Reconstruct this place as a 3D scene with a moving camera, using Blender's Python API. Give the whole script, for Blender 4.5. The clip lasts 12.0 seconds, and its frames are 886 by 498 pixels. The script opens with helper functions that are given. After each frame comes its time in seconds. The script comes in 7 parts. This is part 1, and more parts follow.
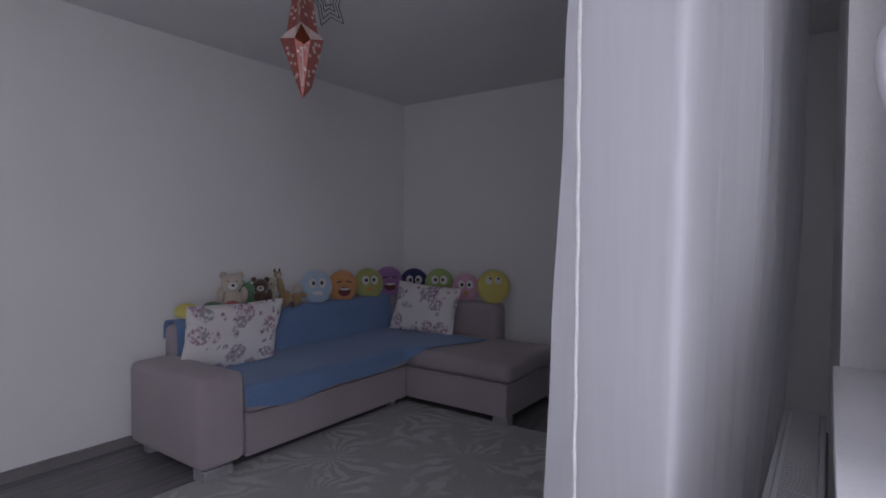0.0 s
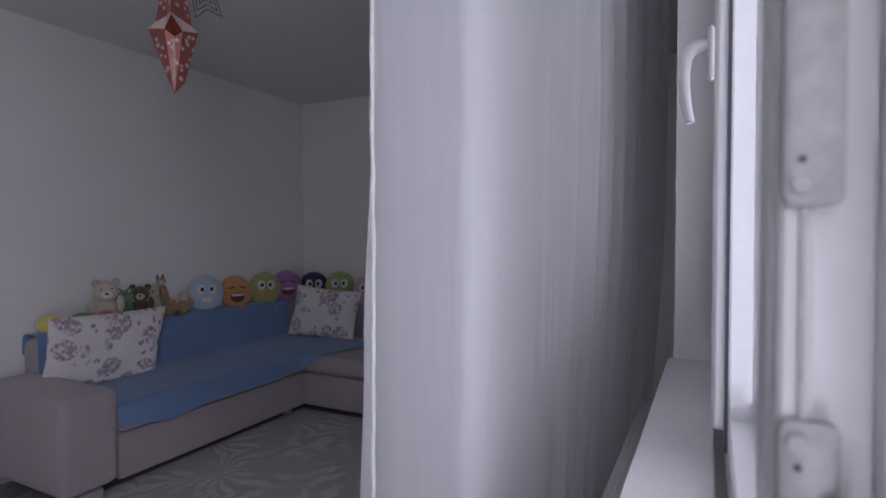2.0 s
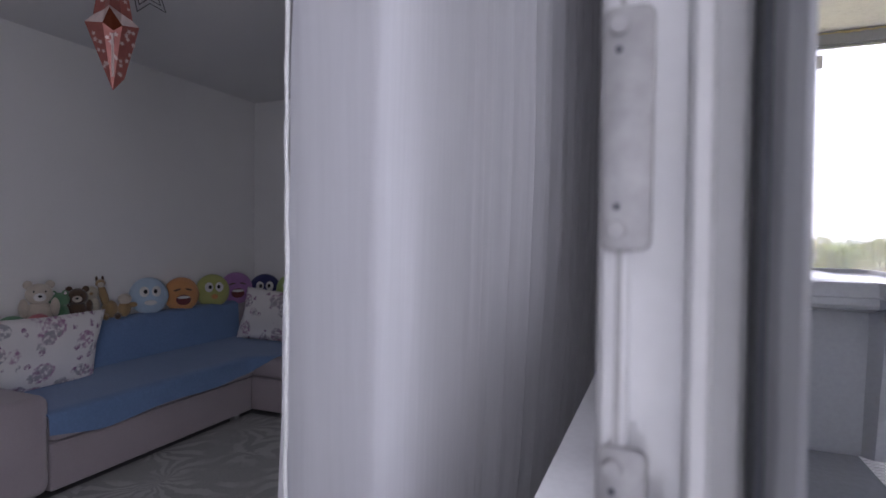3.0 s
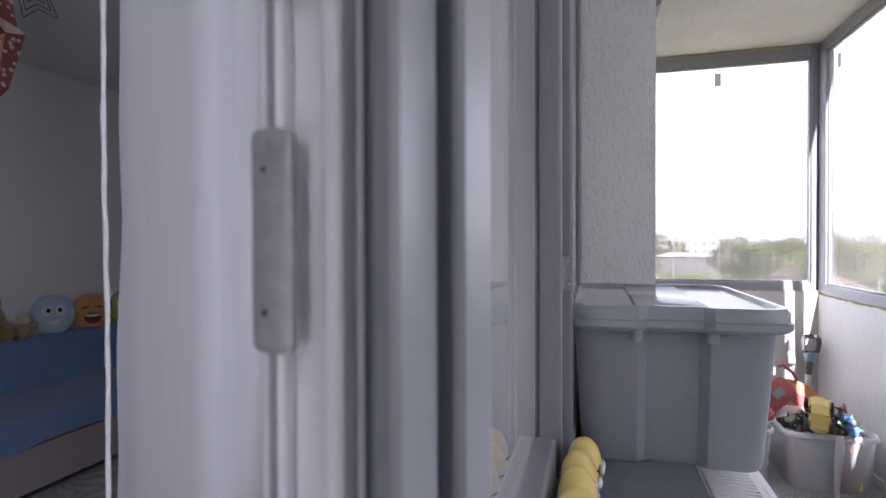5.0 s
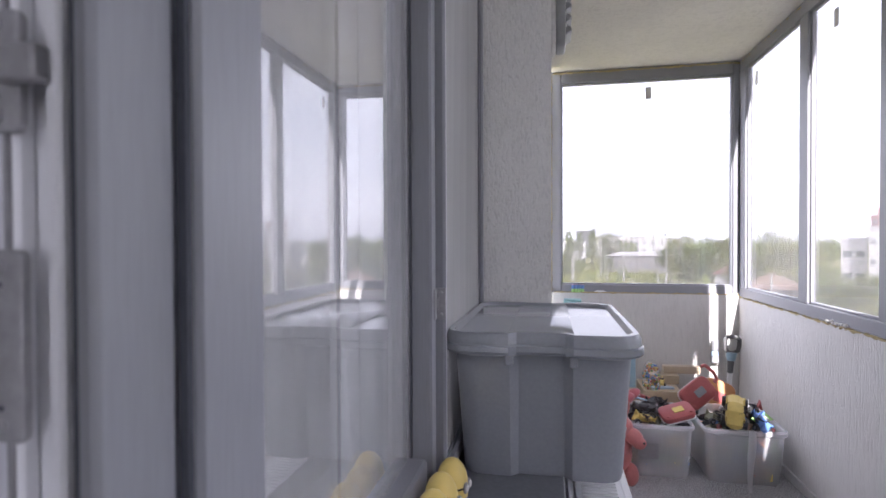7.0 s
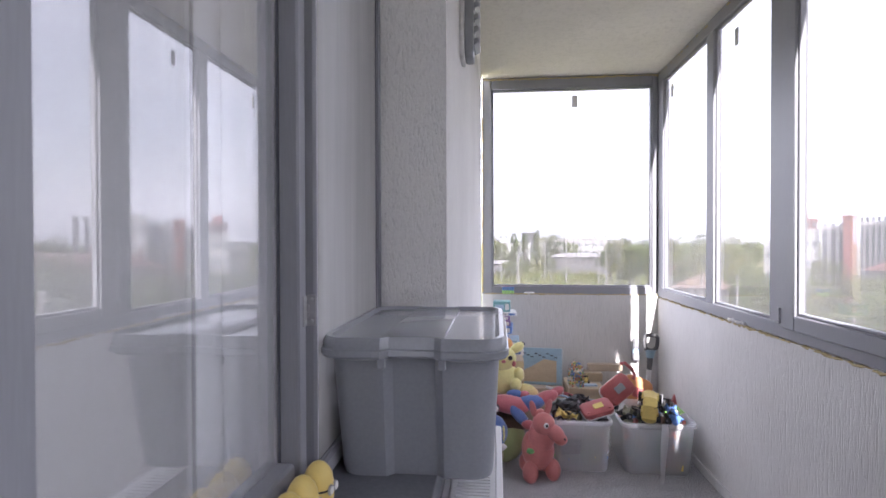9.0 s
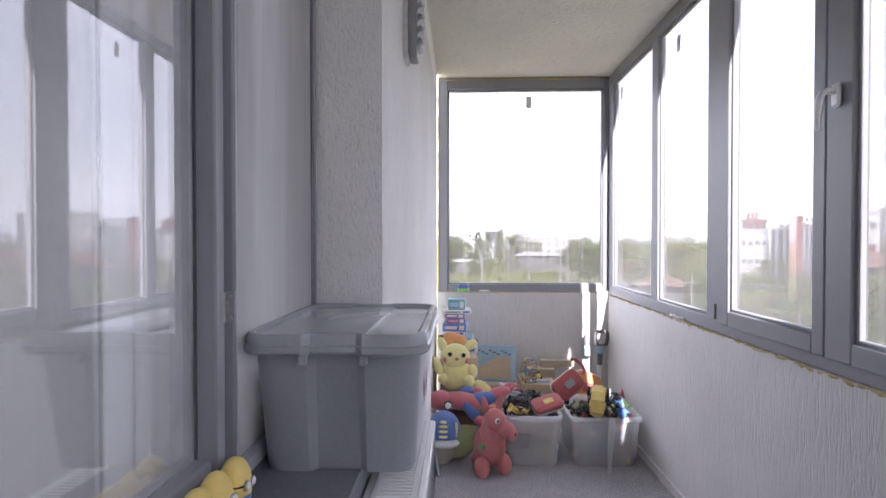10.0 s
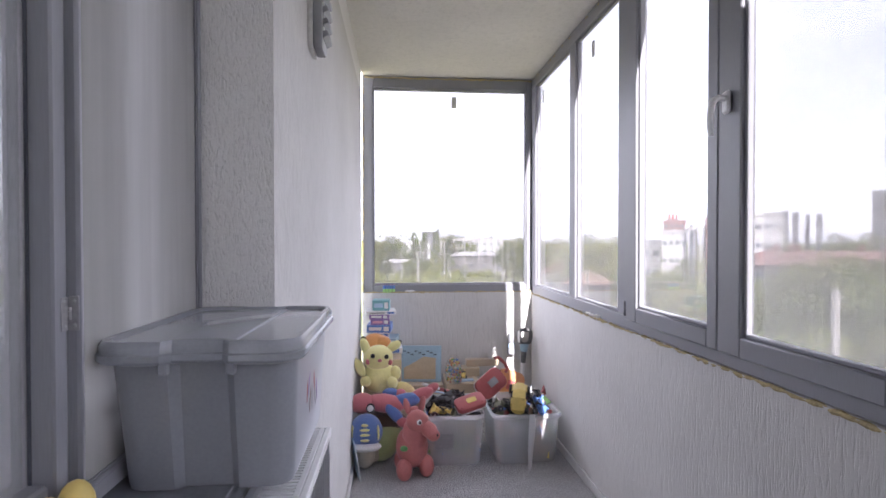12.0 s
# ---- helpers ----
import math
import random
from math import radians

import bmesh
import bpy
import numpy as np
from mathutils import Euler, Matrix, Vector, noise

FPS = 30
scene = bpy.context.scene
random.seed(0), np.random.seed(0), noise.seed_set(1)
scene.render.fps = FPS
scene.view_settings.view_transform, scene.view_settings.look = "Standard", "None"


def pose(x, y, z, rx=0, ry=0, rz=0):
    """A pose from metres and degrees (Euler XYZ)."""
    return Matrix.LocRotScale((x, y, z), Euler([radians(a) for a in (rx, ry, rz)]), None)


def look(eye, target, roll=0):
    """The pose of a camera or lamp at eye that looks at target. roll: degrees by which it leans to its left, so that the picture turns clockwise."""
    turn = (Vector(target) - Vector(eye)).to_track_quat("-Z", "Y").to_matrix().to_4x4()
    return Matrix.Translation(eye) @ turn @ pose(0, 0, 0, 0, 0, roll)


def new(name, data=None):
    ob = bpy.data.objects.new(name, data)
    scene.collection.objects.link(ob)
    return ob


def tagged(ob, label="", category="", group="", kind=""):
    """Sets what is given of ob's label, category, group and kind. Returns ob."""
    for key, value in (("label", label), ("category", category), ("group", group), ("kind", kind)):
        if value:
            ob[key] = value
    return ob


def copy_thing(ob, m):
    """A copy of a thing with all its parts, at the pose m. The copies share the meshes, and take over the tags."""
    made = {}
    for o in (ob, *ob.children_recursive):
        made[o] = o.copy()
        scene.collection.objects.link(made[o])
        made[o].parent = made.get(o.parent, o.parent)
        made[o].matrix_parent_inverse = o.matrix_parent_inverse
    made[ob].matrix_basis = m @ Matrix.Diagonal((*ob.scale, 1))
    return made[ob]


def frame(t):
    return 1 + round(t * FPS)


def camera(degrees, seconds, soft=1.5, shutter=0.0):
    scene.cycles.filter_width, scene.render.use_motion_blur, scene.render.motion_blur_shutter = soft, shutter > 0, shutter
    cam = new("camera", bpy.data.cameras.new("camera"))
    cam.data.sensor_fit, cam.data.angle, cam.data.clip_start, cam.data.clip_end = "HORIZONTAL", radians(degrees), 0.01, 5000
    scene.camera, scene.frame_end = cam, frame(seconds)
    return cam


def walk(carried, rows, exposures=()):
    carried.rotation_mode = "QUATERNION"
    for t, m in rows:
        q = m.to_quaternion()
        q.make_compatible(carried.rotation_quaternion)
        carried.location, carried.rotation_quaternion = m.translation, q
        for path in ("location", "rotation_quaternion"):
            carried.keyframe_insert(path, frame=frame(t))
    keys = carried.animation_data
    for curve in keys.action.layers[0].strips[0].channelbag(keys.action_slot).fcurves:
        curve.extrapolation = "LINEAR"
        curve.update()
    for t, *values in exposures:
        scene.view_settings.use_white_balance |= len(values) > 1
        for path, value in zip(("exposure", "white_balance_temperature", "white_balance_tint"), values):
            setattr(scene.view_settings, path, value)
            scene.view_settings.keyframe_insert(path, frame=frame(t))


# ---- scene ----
cam = camera(78.8, 12.0)
cam.data.dof.use_dof, cam.data.dof.focus_distance, cam.data.dof.aperture_fstop = True, 1.2, 8.0
PATH = [
    (0, -0.212, 0.279, 1.215, 88.37, -0.28, 35.57),
    (0.5, -0.189, 0.298, 1.208, 88.45, -0.11, 34.04),
    (1, -0.163, 0.311, 1.216, 88.38, -0.07, 31.23),
    (1.5, -0.140, 0.323, 1.230, 88.27, -0.07, 28.65),
    (2, -0.126, 0.340, 1.220, 88.58, 0.01, 26.40),
    (2.5, -0.108, 0.346, 1.224, 88.54, -0.19, 24.22),
    (3, -0.086, 0.350, 1.233, 88.75, -0.61, 22.07),
    (3.2, -0.077, 0.351, 1.236, 88.83, -0.77, 21.21),
    (5, 0.017, 0.369, 1.270, 89.24, 0.21, 15.78),
    (5.5, 0.051, 0.363, 1.291, 89.30, 0.19, 14.77),
    (6, 0.084, 0.361, 1.303, 89.28, 0.21, 13.36),
    (6.5, 0.108, 0.358, 1.310, 89.23, 0.23, 12.24),
    (8.5, 0.208, 0.345, 1.323, 89.20, 0.10, 7.28),
    (9, 0.241, 0.345, 1.324, 89.30, 0.12, 5.62),
    (9.5, 0.273, 0.339, 1.324, 89.21, 0.04, 4.22),
    (10, 0.306, 0.332, 1.322, 89.16, -0.01, 1.83),
    (10.5, 0.331, 0.334, 1.319, 89.09, -0.01, -0.50),
    (11, 0.352, 0.346, 1.319, 89.20, 0.03, -2.46),
    (11.5, 0.366, 0.357, 1.320, 89.19, 0.03, -3.87),
    (12, 0.390, 0.361, 1.320, 89.18, 0.03, -4.90),
]
EXPOSURE, SKY, SUN, DOOR, WINDOW = 2.96, 0.134, 2.6, 1.45, 0.30
walk(cam, [(t, pose(*p)) for t, *p in PATH], [(0, EXPOSURE + 0.50, 6150, 20), (1.5, EXPOSURE + 0.50, 6150, 20), (3.2, EXPOSURE + 0.38, 6150, 20), (5, EXPOSURE + 0.12, 6150, 20), (8.5, EXPOSURE, 6150, 20), (12, EXPOSURE, 6150, 20)])

# ---- world, sun, daylight ----
world = bpy.data.worlds.new("sky")
scene.world = world
world.use_nodes = True
wn, wl = world.node_tree.nodes, world.node_tree.links
wn.clear()
w_out, w_bg, w_sky = wn.new("ShaderNodeOutputWorld"), wn.new("ShaderNodeBackground"), wn.new("ShaderNodeTexSky")
w_sky.sky_type, w_sky.sun_disc = "NISHITA", False
w_sky.sun_elevation, w_sky.sun_rotation = radians(39.2), radians(172)
w_sky.air_density, w_sky.dust_density, w_sky.ozone_density = 1.2, 4.0, 1.0
w_co, w_map, w_noise, w_ramp, w_mix = (wn.new("ShaderNodeTexCoord"), wn.new("ShaderNodeMapping"), wn.new("ShaderNodeTexNoise"),
                                       wn.new("ShaderNodeValToRGB"), wn.new("ShaderNodeMix"))
w_map.inputs["Scale"].default_value = (1.0, 1.0, 3.5)
w_noise.inputs["Scale"].default_value, w_noise.inputs["Detail"].default_value = 2.2, 6
w_ramp.color_ramp.elements[0].position, w_ramp.color_ramp.elements[1].position = 0.36, 0.66
w_mix.data_type, w_mix.clamp_factor = "RGBA", True
w_mix.inputs["B"].default_value = (11.5, 11.6, 12.3, 1)      # thin high cloud
wl.new(w_co.outputs["Generated"], w_map.inputs["Vector"])
wl.new(w_map.outputs[0], w_noise.inputs["Vector"])
wl.new(w_noise.outputs["Fac"], w_ramp.inputs[0])
w_fac = wn.new("ShaderNodeMath")
w_fac.operation = "MULTIPLY_ADD"
w_fac.inputs[1].default_value, w_fac.inputs[2].default_value = 0.4, 0.5
wl.new(w_ramp.outputs["Color"], w_fac.inputs[0])
wl.new(w_fac.outputs[0], w_mix.inputs["Factor"])
wl.new(w_sky.outputs[0], w_mix.inputs["A"])
wl.new(w_mix.outputs["Result"], w_bg.inputs[0])
w_bg.inputs[1].default_value = SKY
wl.new(w_bg.outputs[0], w_out.inputs[0])

sun = new("sun", bpy.data.lights.new("sun", "SUN"))
sun.data.energy, sun.data.angle, sun.data.color = SUN, radians(0.6), (1.0, 0.95, 0.88)
sun.matrix_world = look((6.0, -40, 33), (0, 0, 0))


def daylight(name, centre, way, sx, sy):
    """A portal in an opening that guides the sky's light."""
    lamp = bpy.data.lights.new(name, "AREA")
    lamp.shape, lamp.size, lamp.size_y = "RECTANGLE", sx, sy
    lamp.cycles.is_portal = True
    ob = new(name, lamp)
    ob.matrix_world = look(centre, Vector(centre) + Vector(way))
    return ob


daylight("daylight_end", (0.8, 4.55, 1.73), (0, -1, 0), 1.3, 1.6)
daylight("daylight_side", (1.60, 1.10, 1.73), (-1, 0, 0), 6.8, 1.6)
door_light = daylight("daylight_door", (-0.05, -0.01, 1.25), (-1, 0, 0), 0.56, 1.9)      # sky light that comes in by the open door
door_light.data.cycles.is_portal, door_light.data.energy, door_light.data.color = False, DOOR, (0.93, 0.95, 1.0)


window_light = daylight("daylight_window", (-0.084, 1.07, 1.64), (-1, 0, 0), 0.84, 1.2)      # sky light that comes in by the house window
window_light.data.cycles.is_portal, window_light.data.energy, window_light.data.color = False, WINDOW, (0.93, 0.95, 1.0)


# ---- materials ----
def material(name, base, rough=0.6, metal=0.0, second=None, scale=8.0, stretch=(1, 1, 1), amount=0.6, fine=90.0, bump=0.15, depth=0.002,
             wide=(0.9, 1.1), per_object=0.0, spec=0.5, coat=0.0, sheen=0.0, detail=4.0):
    """Base colour varied at two scales (stains and grain) with a fine relief."""
    m = bpy.data.materials.new(name)
    m.use_nodes = True
    n, l = m.node_tree.nodes, m.node_tree.links
    b = n["Principled BSDF"]
    co, mp = n.new("ShaderNodeTexCoord"), n.new("ShaderNodeMapping")
    mp.inputs["Scale"].default_value = stretch
    l.new(co.outputs["Object"], mp.inputs["Vector"])
    n1, n2 = n.new("ShaderNodeTexNoise"), n.new("ShaderNodeTexNoise")
    n1.inputs["Scale"].default_value, n1.inputs["Detail"].default_value = scale, detail
    n2.inputs["Scale"].default_value, n2.inputs["Detail"].default_value = fine, 3
    for t in (n1, n2):
        l.new(mp.outputs[0], t.inputs["Vector"])
    mix = n.new("ShaderNodeMix")
    mix.data_type = "RGBA"
    sec = second or tuple(c * wide[0] for c in base)
    mix.inputs["A"].default_value, mix.inputs["B"].default_value = (*base, 1), (*sec, 1)
    rp = n.new("ShaderNodeMapRange")
    rp.inputs["From Min"].default_value, rp.inputs["From Max"].default_value = 0.35, 0.65
    rp.inputs["To Max"].default_value = amount
    l.new(n1.outputs["Fac"], rp.inputs["Value"])
    l.new(rp.outputs[0], mix.inputs["Factor"])
    grain = n.new("ShaderNodeMapRange")
    grain.inputs["From Min"].default_value, grain.inputs["From Max"].default_value = 0.3, 0.7
    grain.inputs["To Min"].default_value, grain.inputs["To Max"].default_value = wide
    l.new(n2.outputs["Fac"], grain.inputs["Value"])
    hsv = n.new("ShaderNodeHueSaturation")
    l.new(mix.outputs["Result"], hsv.inputs["Color"])
    if per_object:
        info, add, sub = n.new("ShaderNodeObjectInfo"), n.new("ShaderNodeMath"), n.new("ShaderNodeMath")
        sub.operation, add.operation = "MULTIPLY_ADD", "ADD"
        sub.inputs[1].default_value, sub.inputs[2].default_value = 2 * per_object, -per_object
        l.new(info.outputs["Random"], sub.inputs[0])
        l.new(grain.outputs[0], add.inputs[0])
        l.new(sub.outputs[0], add.inputs[1])
        l.new(add.outputs[0], hsv.inputs["Value"])
    else:
        l.new(grain.outputs[0], hsv.inputs["Value"])
    l.new(hsv.outputs[0], b.inputs["Base Color"])
    b.inputs["Roughness"].default_value, b.inputs["Metallic"].default_value = rough, metal
    b.inputs["Specular IOR Level"].default_value = spec
    if coat:
        b.inputs["Coat Weight"].default_value = coat
    if sheen:
        b.inputs["Sheen Weight"].default_value = sheen
    if bump:
        bp = n.new("ShaderNodeBump")
        bp.inputs["Strength"].default_value, bp.inputs["Distance"].default_value = bump, depth
        l.new(n2.outputs["Fac"], bp.inputs["Height"])
        l.new(bp.outputs[0], b.inputs["Normal"])
    return m


def plaster(name, base, groove, depth, strength=1.0, stretch=0.16):
    """Trowelled facade plaster: short upright scratches in a grainy coat."""
    m = material(name, base, 0.9, second=tuple(c * 0.86 for c in base), scale=2.2, amount=0.6, fine=160, wide=(0.95, 1.04), bump=0)
    n, l = m.node_tree.nodes, m.node_tree.links
    co, mp = n.new("ShaderNodeTexCoord"), n.new("ShaderNodeMapping")
    mp.inputs["Scale"].default_value = (1, 1, stretch)
    l.new(co.outputs["Object"], mp.inputs["Vector"])
    nz = n.new("ShaderNodeTexNoise")
    nz.inputs["Scale"].default_value, nz.inputs["Detail"].default_value, nz.inputs["Distortion"].default_value = groove, 5, 0.6
    l.new(mp.outputs[0], nz.inputs["Vector"])
    grit = n.new("ShaderNodeTexNoise")
    grit.inputs["Scale"].default_value, grit.inputs["Detail"].default_value = groove * 2.2, 3
    l.new(co.outputs["Object"], grit.inputs["Vector"])
    rp = n.new("ShaderNodeValToRGB")
    rp.color_ramp.elements[0].position, rp.color_ramp.elements[1].position = 0.34, 0.52
    l.new(nz.outputs["Fac"], rp.inputs[0])
    b = n["Principled BSDF"]
    scratch_mix, way = n.new("ShaderNodeMix"), n.new("ShaderNodeMapRange")      # scratches coloured darker than the coat
    scratch_mix.data_type = "RGBA"
    way.inputs["To Min"].default_value, way.inputs["To Max"].default_value = 0.22, 0.0
    l.new(rp.outputs["Color"], way.inputs["Value"])
    l.new(way.outputs[0], scratch_mix.inputs["Factor"])
    l.new(b.inputs["Base Color"].links[0].from_socket, scratch_mix.inputs["A"])
    scratch_mix.inputs["B"].default_value = (*(c * 0.62 for c in base), 1)
    l.new(scratch_mix.outputs["Result"], b.inputs["Base Color"])
    add = n.new("ShaderNodeMath")
    add.operation = "MULTIPLY_ADD"
    add.inputs[1].default_value = 0.45
    l.new(grit.outputs["Fac"], add.inputs[0])
    l.new(rp.outputs["Color"], add.inputs[2])
    bp = n.new("ShaderNodeBump")
    bp.inputs["Strength"].default_value, bp.inputs["Distance"].default_value = strength, depth
    l.new(add.outputs[0], bp.inputs["Height"])
    l.new(bp.outputs[0], n["Principled BSDF"].inputs["Normal"])
    return m


def glass(name, tint=(0.985, 0.985, 0.985), ior=1.5, dust=0.0, film="ShaderNodeBsdfTranslucent"):
    """A clear pane: see-through, with gloss by Fresnel; the dust film is thin and uneven, scatters light and stands in
    for glare.
    """
    m = bpy.data.materials.new(name)
    m.use_nodes = True
    n, l = m.node_tree.nodes, m.node_tree.links
    n.clear()
    out, mix, tr, gl, fr = (n.new("ShaderNodeOutputMaterial"), n.new("ShaderNodeMixShader"), n.new("ShaderNodeBsdfTransparent"),
                            n.new("ShaderNodeBsdfGlossy"), n.new("ShaderNodeMath"))
    tr.inputs[0].default_value = (*tint, 1)
    gl.inputs["Roughness"].default_value = 0.0
    lw, pw = n.new("ShaderNodeLayerWeight"), n.new("ShaderNodeMath")
    lw.inputs["Blend"].default_value = 0.5
    pw.operation, fr.operation = "POWER", "MULTIPLY_ADD"
    pw.inputs[1].default_value = 5.0
    r0 = ((ior - 1) / (ior + 1)) ** 2
    fr.inputs[1].default_value, fr.inputs[2].default_value = 1 - r0, r0
    l.new(lw.outputs["Facing"], pw.inputs[0])
    l.new(pw.outputs[0], fr.inputs[0])
    l.new(fr.outputs[0], mix.inputs[0])
    l.new(tr.outputs[0], mix.inputs[1])
    l.new(gl.outputs[0], mix.inputs[2])
    l.new(mix.outputs[0], out.inputs[0])
    if dust:
        film, over, nz, rg, co = n.new(film), n.new("ShaderNodeMixShader"), n.new("ShaderNodeTexNoise"), n.new("ShaderNodeMapRange"), n.new("ShaderNodeTexCoord")
        film.inputs[0].default_value = (0.8, 0.79, 0.78, 1)
        nz.inputs["Scale"].default_value, nz.inputs["Detail"].default_value = 2.5, 5
        l.new(co.outputs["Object"], nz.inputs["Vector"])
        l.new(nz.outputs["Fac"], rg.inputs["Value"])
        rg.inputs["From Min"].default_value, rg.inputs["From Max"].default_value = 0.3, 0.7
        rg.inputs["To Min"].default_value, rg.inputs["To Max"].default_value = dust * 0.35, dust * 0.65
        l.new(rg.outputs[0], over.inputs[0])
        l.new(mix.outputs[0], over.inputs[1])
        l.new(film.outputs[0], over.inputs[2])
        l.new(over.outputs[0], out.inputs[0])
    return m


def sheer(name, base, through_it, open_part=0.0, grain=120, dim=0.88):
    """Cloth or milky plastic that lets light through."""
    m = bpy.data.materials.new(name)
    m.use_nodes = True
    n, l = m.node_tree.nodes, m.node_tree.links
    n.clear()
    out, d, t, mix = n.new("ShaderNodeOutputMaterial"), n.new("ShaderNodeBsdfDiffuse"), n.new("ShaderNodeBsdfTranslucent"), n.new("ShaderNodeMixShader")
    co, nz, rp = n.new("ShaderNodeTexCoord"), n.new("ShaderNodeTexNoise"), n.new("ShaderNodeMix")
    mp = n.new("ShaderNodeMapping")
    mp.inputs["Scale"].default_value = (1, 1, 0.05)
    nz.inputs["Scale"].default_value, nz.inputs["Detail"].default_value = grain, 4
    l.new(co.outputs["Object"], mp.inputs["Vector"])
    l.new(mp.outputs[0], nz.inputs["Vector"])
    rp.data_type = "RGBA"
    rp.inputs["A"].default_value, rp.inputs["B"].default_value = (*base, 1), (*(c * dim for c in base), 1)
    l.new(nz.outputs["Fac"], rp.inputs["Factor"])
    for s in (d, t):
        l.new(rp.outputs["Result"], s.inputs[0])
    mix.inputs[0].default_value = through_it
    l.new(d.outputs[0], mix.inputs[1])
    l.new(t.outputs[0], mix.inputs[2])
    last = mix
    if open_part:
        clear, last = n.new("ShaderNodeBsdfTransparent"), n.new("ShaderNodeMixShader")
        last.inputs[0].default_value = open_part
        l.new(mix.outputs[0], last.inputs[1])
        l.new(clear.outputs[0], last.inputs[2])
    l.new(last.outputs[0], out.inputs[0])
    return m


M = {}
M["room_wall"] = material("room_wall", (0.82, 0.81, 0.80), 0.85, second=(0.78, 0.77, 0.76), scale=1.6, fine=220, wide=(0.97, 1.03), bump=0.12, depth=0.001)
M["room_ceiling"] = material("room_ceiling", (0.78, 0.77, 0.77), 0.9, second=(0.74, 0.73, 0.73), scale=1.3, fine=200, wide=(0.98, 1.02), bump=0.08, depth=0.001)
# base set paler than the wall coat below, to brighten the dim reveal
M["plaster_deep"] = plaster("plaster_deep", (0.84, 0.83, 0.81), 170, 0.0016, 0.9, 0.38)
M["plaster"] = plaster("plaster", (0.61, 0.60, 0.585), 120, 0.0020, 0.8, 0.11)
M["plaster_ceiling"] = plaster("plaster_ceiling", (0.72, 0.70, 0.67), 38, 0.003, 0.5)
M["laminate"] = material("laminate", (0.20, 0.195, 0.20), 0.38, second=(0.12, 0.115, 0.12), scale=5, stretch=(6, 0.7, 1), amount=0.9, fine=60, wide=(0.82, 1.15), bump=0.2, depth=0.0008, per_object=0.14)
M["carpet"] = material("carpet", (0.43, 0.43, 0.44), 0.95, second=(0.33, 0.33, 0.34), scale=14, fine=150, wide=(0.15, 1.85), bump=1.0, depth=0.008, amount=0.6)
M["skirting_grey"] = material("skirting_grey", (0.22, 0.21, 0.21), 0.5, scale=12, stretch=(1, 1, 6), fine=90)
M["skirting_white"] = material("skirting_white", (0.62, 0.61, 0.60), 0.5, scale=6, fine=60)
M["pvc_white"] = material("pvc_white", (0.72, 0.72, 0.74), 0.28, second=(0.66, 0.66, 0.68), scale=4, fine=120, wide=(0.98, 1.02), bump=0.03, depth=0.0005)
M["pvc_grey"] = material("pvc_grey", (0.255, 0.26, 0.282), 0.36, second=(0.242, 0.247, 0.27), scale=7, stretch=(1, 1, 0.06), fine=420, wide=(0.95, 1.05), bump=0.15, depth=0.0005, spec=0.4)
M["gasket"] = material("gasket", (0.06, 0.065, 0.08), 0.6, scale=20, fine=100, bump=0)
M["spacer"] = material("spacer", (0.42, 0.43, 0.45), 0.35, metal=0.9, scale=30, fine=200)
M["sill_white"] = material("sill_white", (0.80, 0.80, 0.81), 0.3, second=(0.66, 0.66, 0.68), scale=6, fine=100, wide=(0.97, 1.03), bump=0.04)
M["sill_grey"] = material("sill_grey", (0.14, 0.15, 0.165), 0.3, second=(0.17, 0.175, 0.19), scale=9, fine=140, bump=0.05)
M["glass"] = glass("glass")
# film and gloss raised to brighten the reflection; tint dims the curtain behind
M["glass_house"] = glass("glass_house", (0.84, 0.845, 0.85), 3.2, 0.10, "ShaderNodeBsdfDiffuse")
M["glass_dusty"] = glass("glass_dusty", (0.41, 0.41, 0.415), dust=0.09)      # grey tint added to dim the bright view; daylight still enters in full
M["curtain"] = sheer("curtain", (0.74, 0.74, 0.77), 0.66)
M["cord"] = material("cord", (0.5, 0.5, 0.5), 0.9, scale=60, fine=300, bump=0.4)
M["steel"] = material("steel", (0.45, 0.45, 0.46), 0.35, metal=1.0, scale=20, fine=160)
M["zinc"] = material("zinc", (0.36, 0.355, 0.365), 0.5, metal=0.55, scale=14, fine=140, bump=0.1)
M["silver_bright"] = material("silver_bright", (0.74, 0.74, 0.76), 0.34, metal=0.25, scale=12, fine=150)
M["silver"] = material("silver", (0.36, 0.36, 0.37), 0.4, metal=0.4, scale=12, fine=150)
M["radiator"] = material("radiator", (0.80, 0.80, 0.81), 0.3, scale=6, fine=90, wide=(0.98, 1.02), bump=0.03)
M["foam"] = material("foam", (0.46, 0.37, 0.19), 0.95, second=(0.33, 0.27, 0.15), scale=30, fine=120, wide=(0.7, 1.2), bump=0.9, depth=0.006)
M["screen_net"] = sheer("screen_net", (0.60, 0.60, 0.60), 0.34, 0.84, 30, 0.8)
# broad upright bands in the colour imitate reflections and the curtain behind
M["mesh_net"] = sheer("mesh_net", (0.44, 0.435, 0.42), 0.25, 0.44, 30, 0.62)
M["sticker"] = material("sticker", (0.62, 0.62, 0.61), 0.7, scale=40, fine=200)


# ---- mesh helpers ----
def shape():
    return bmesh.new()


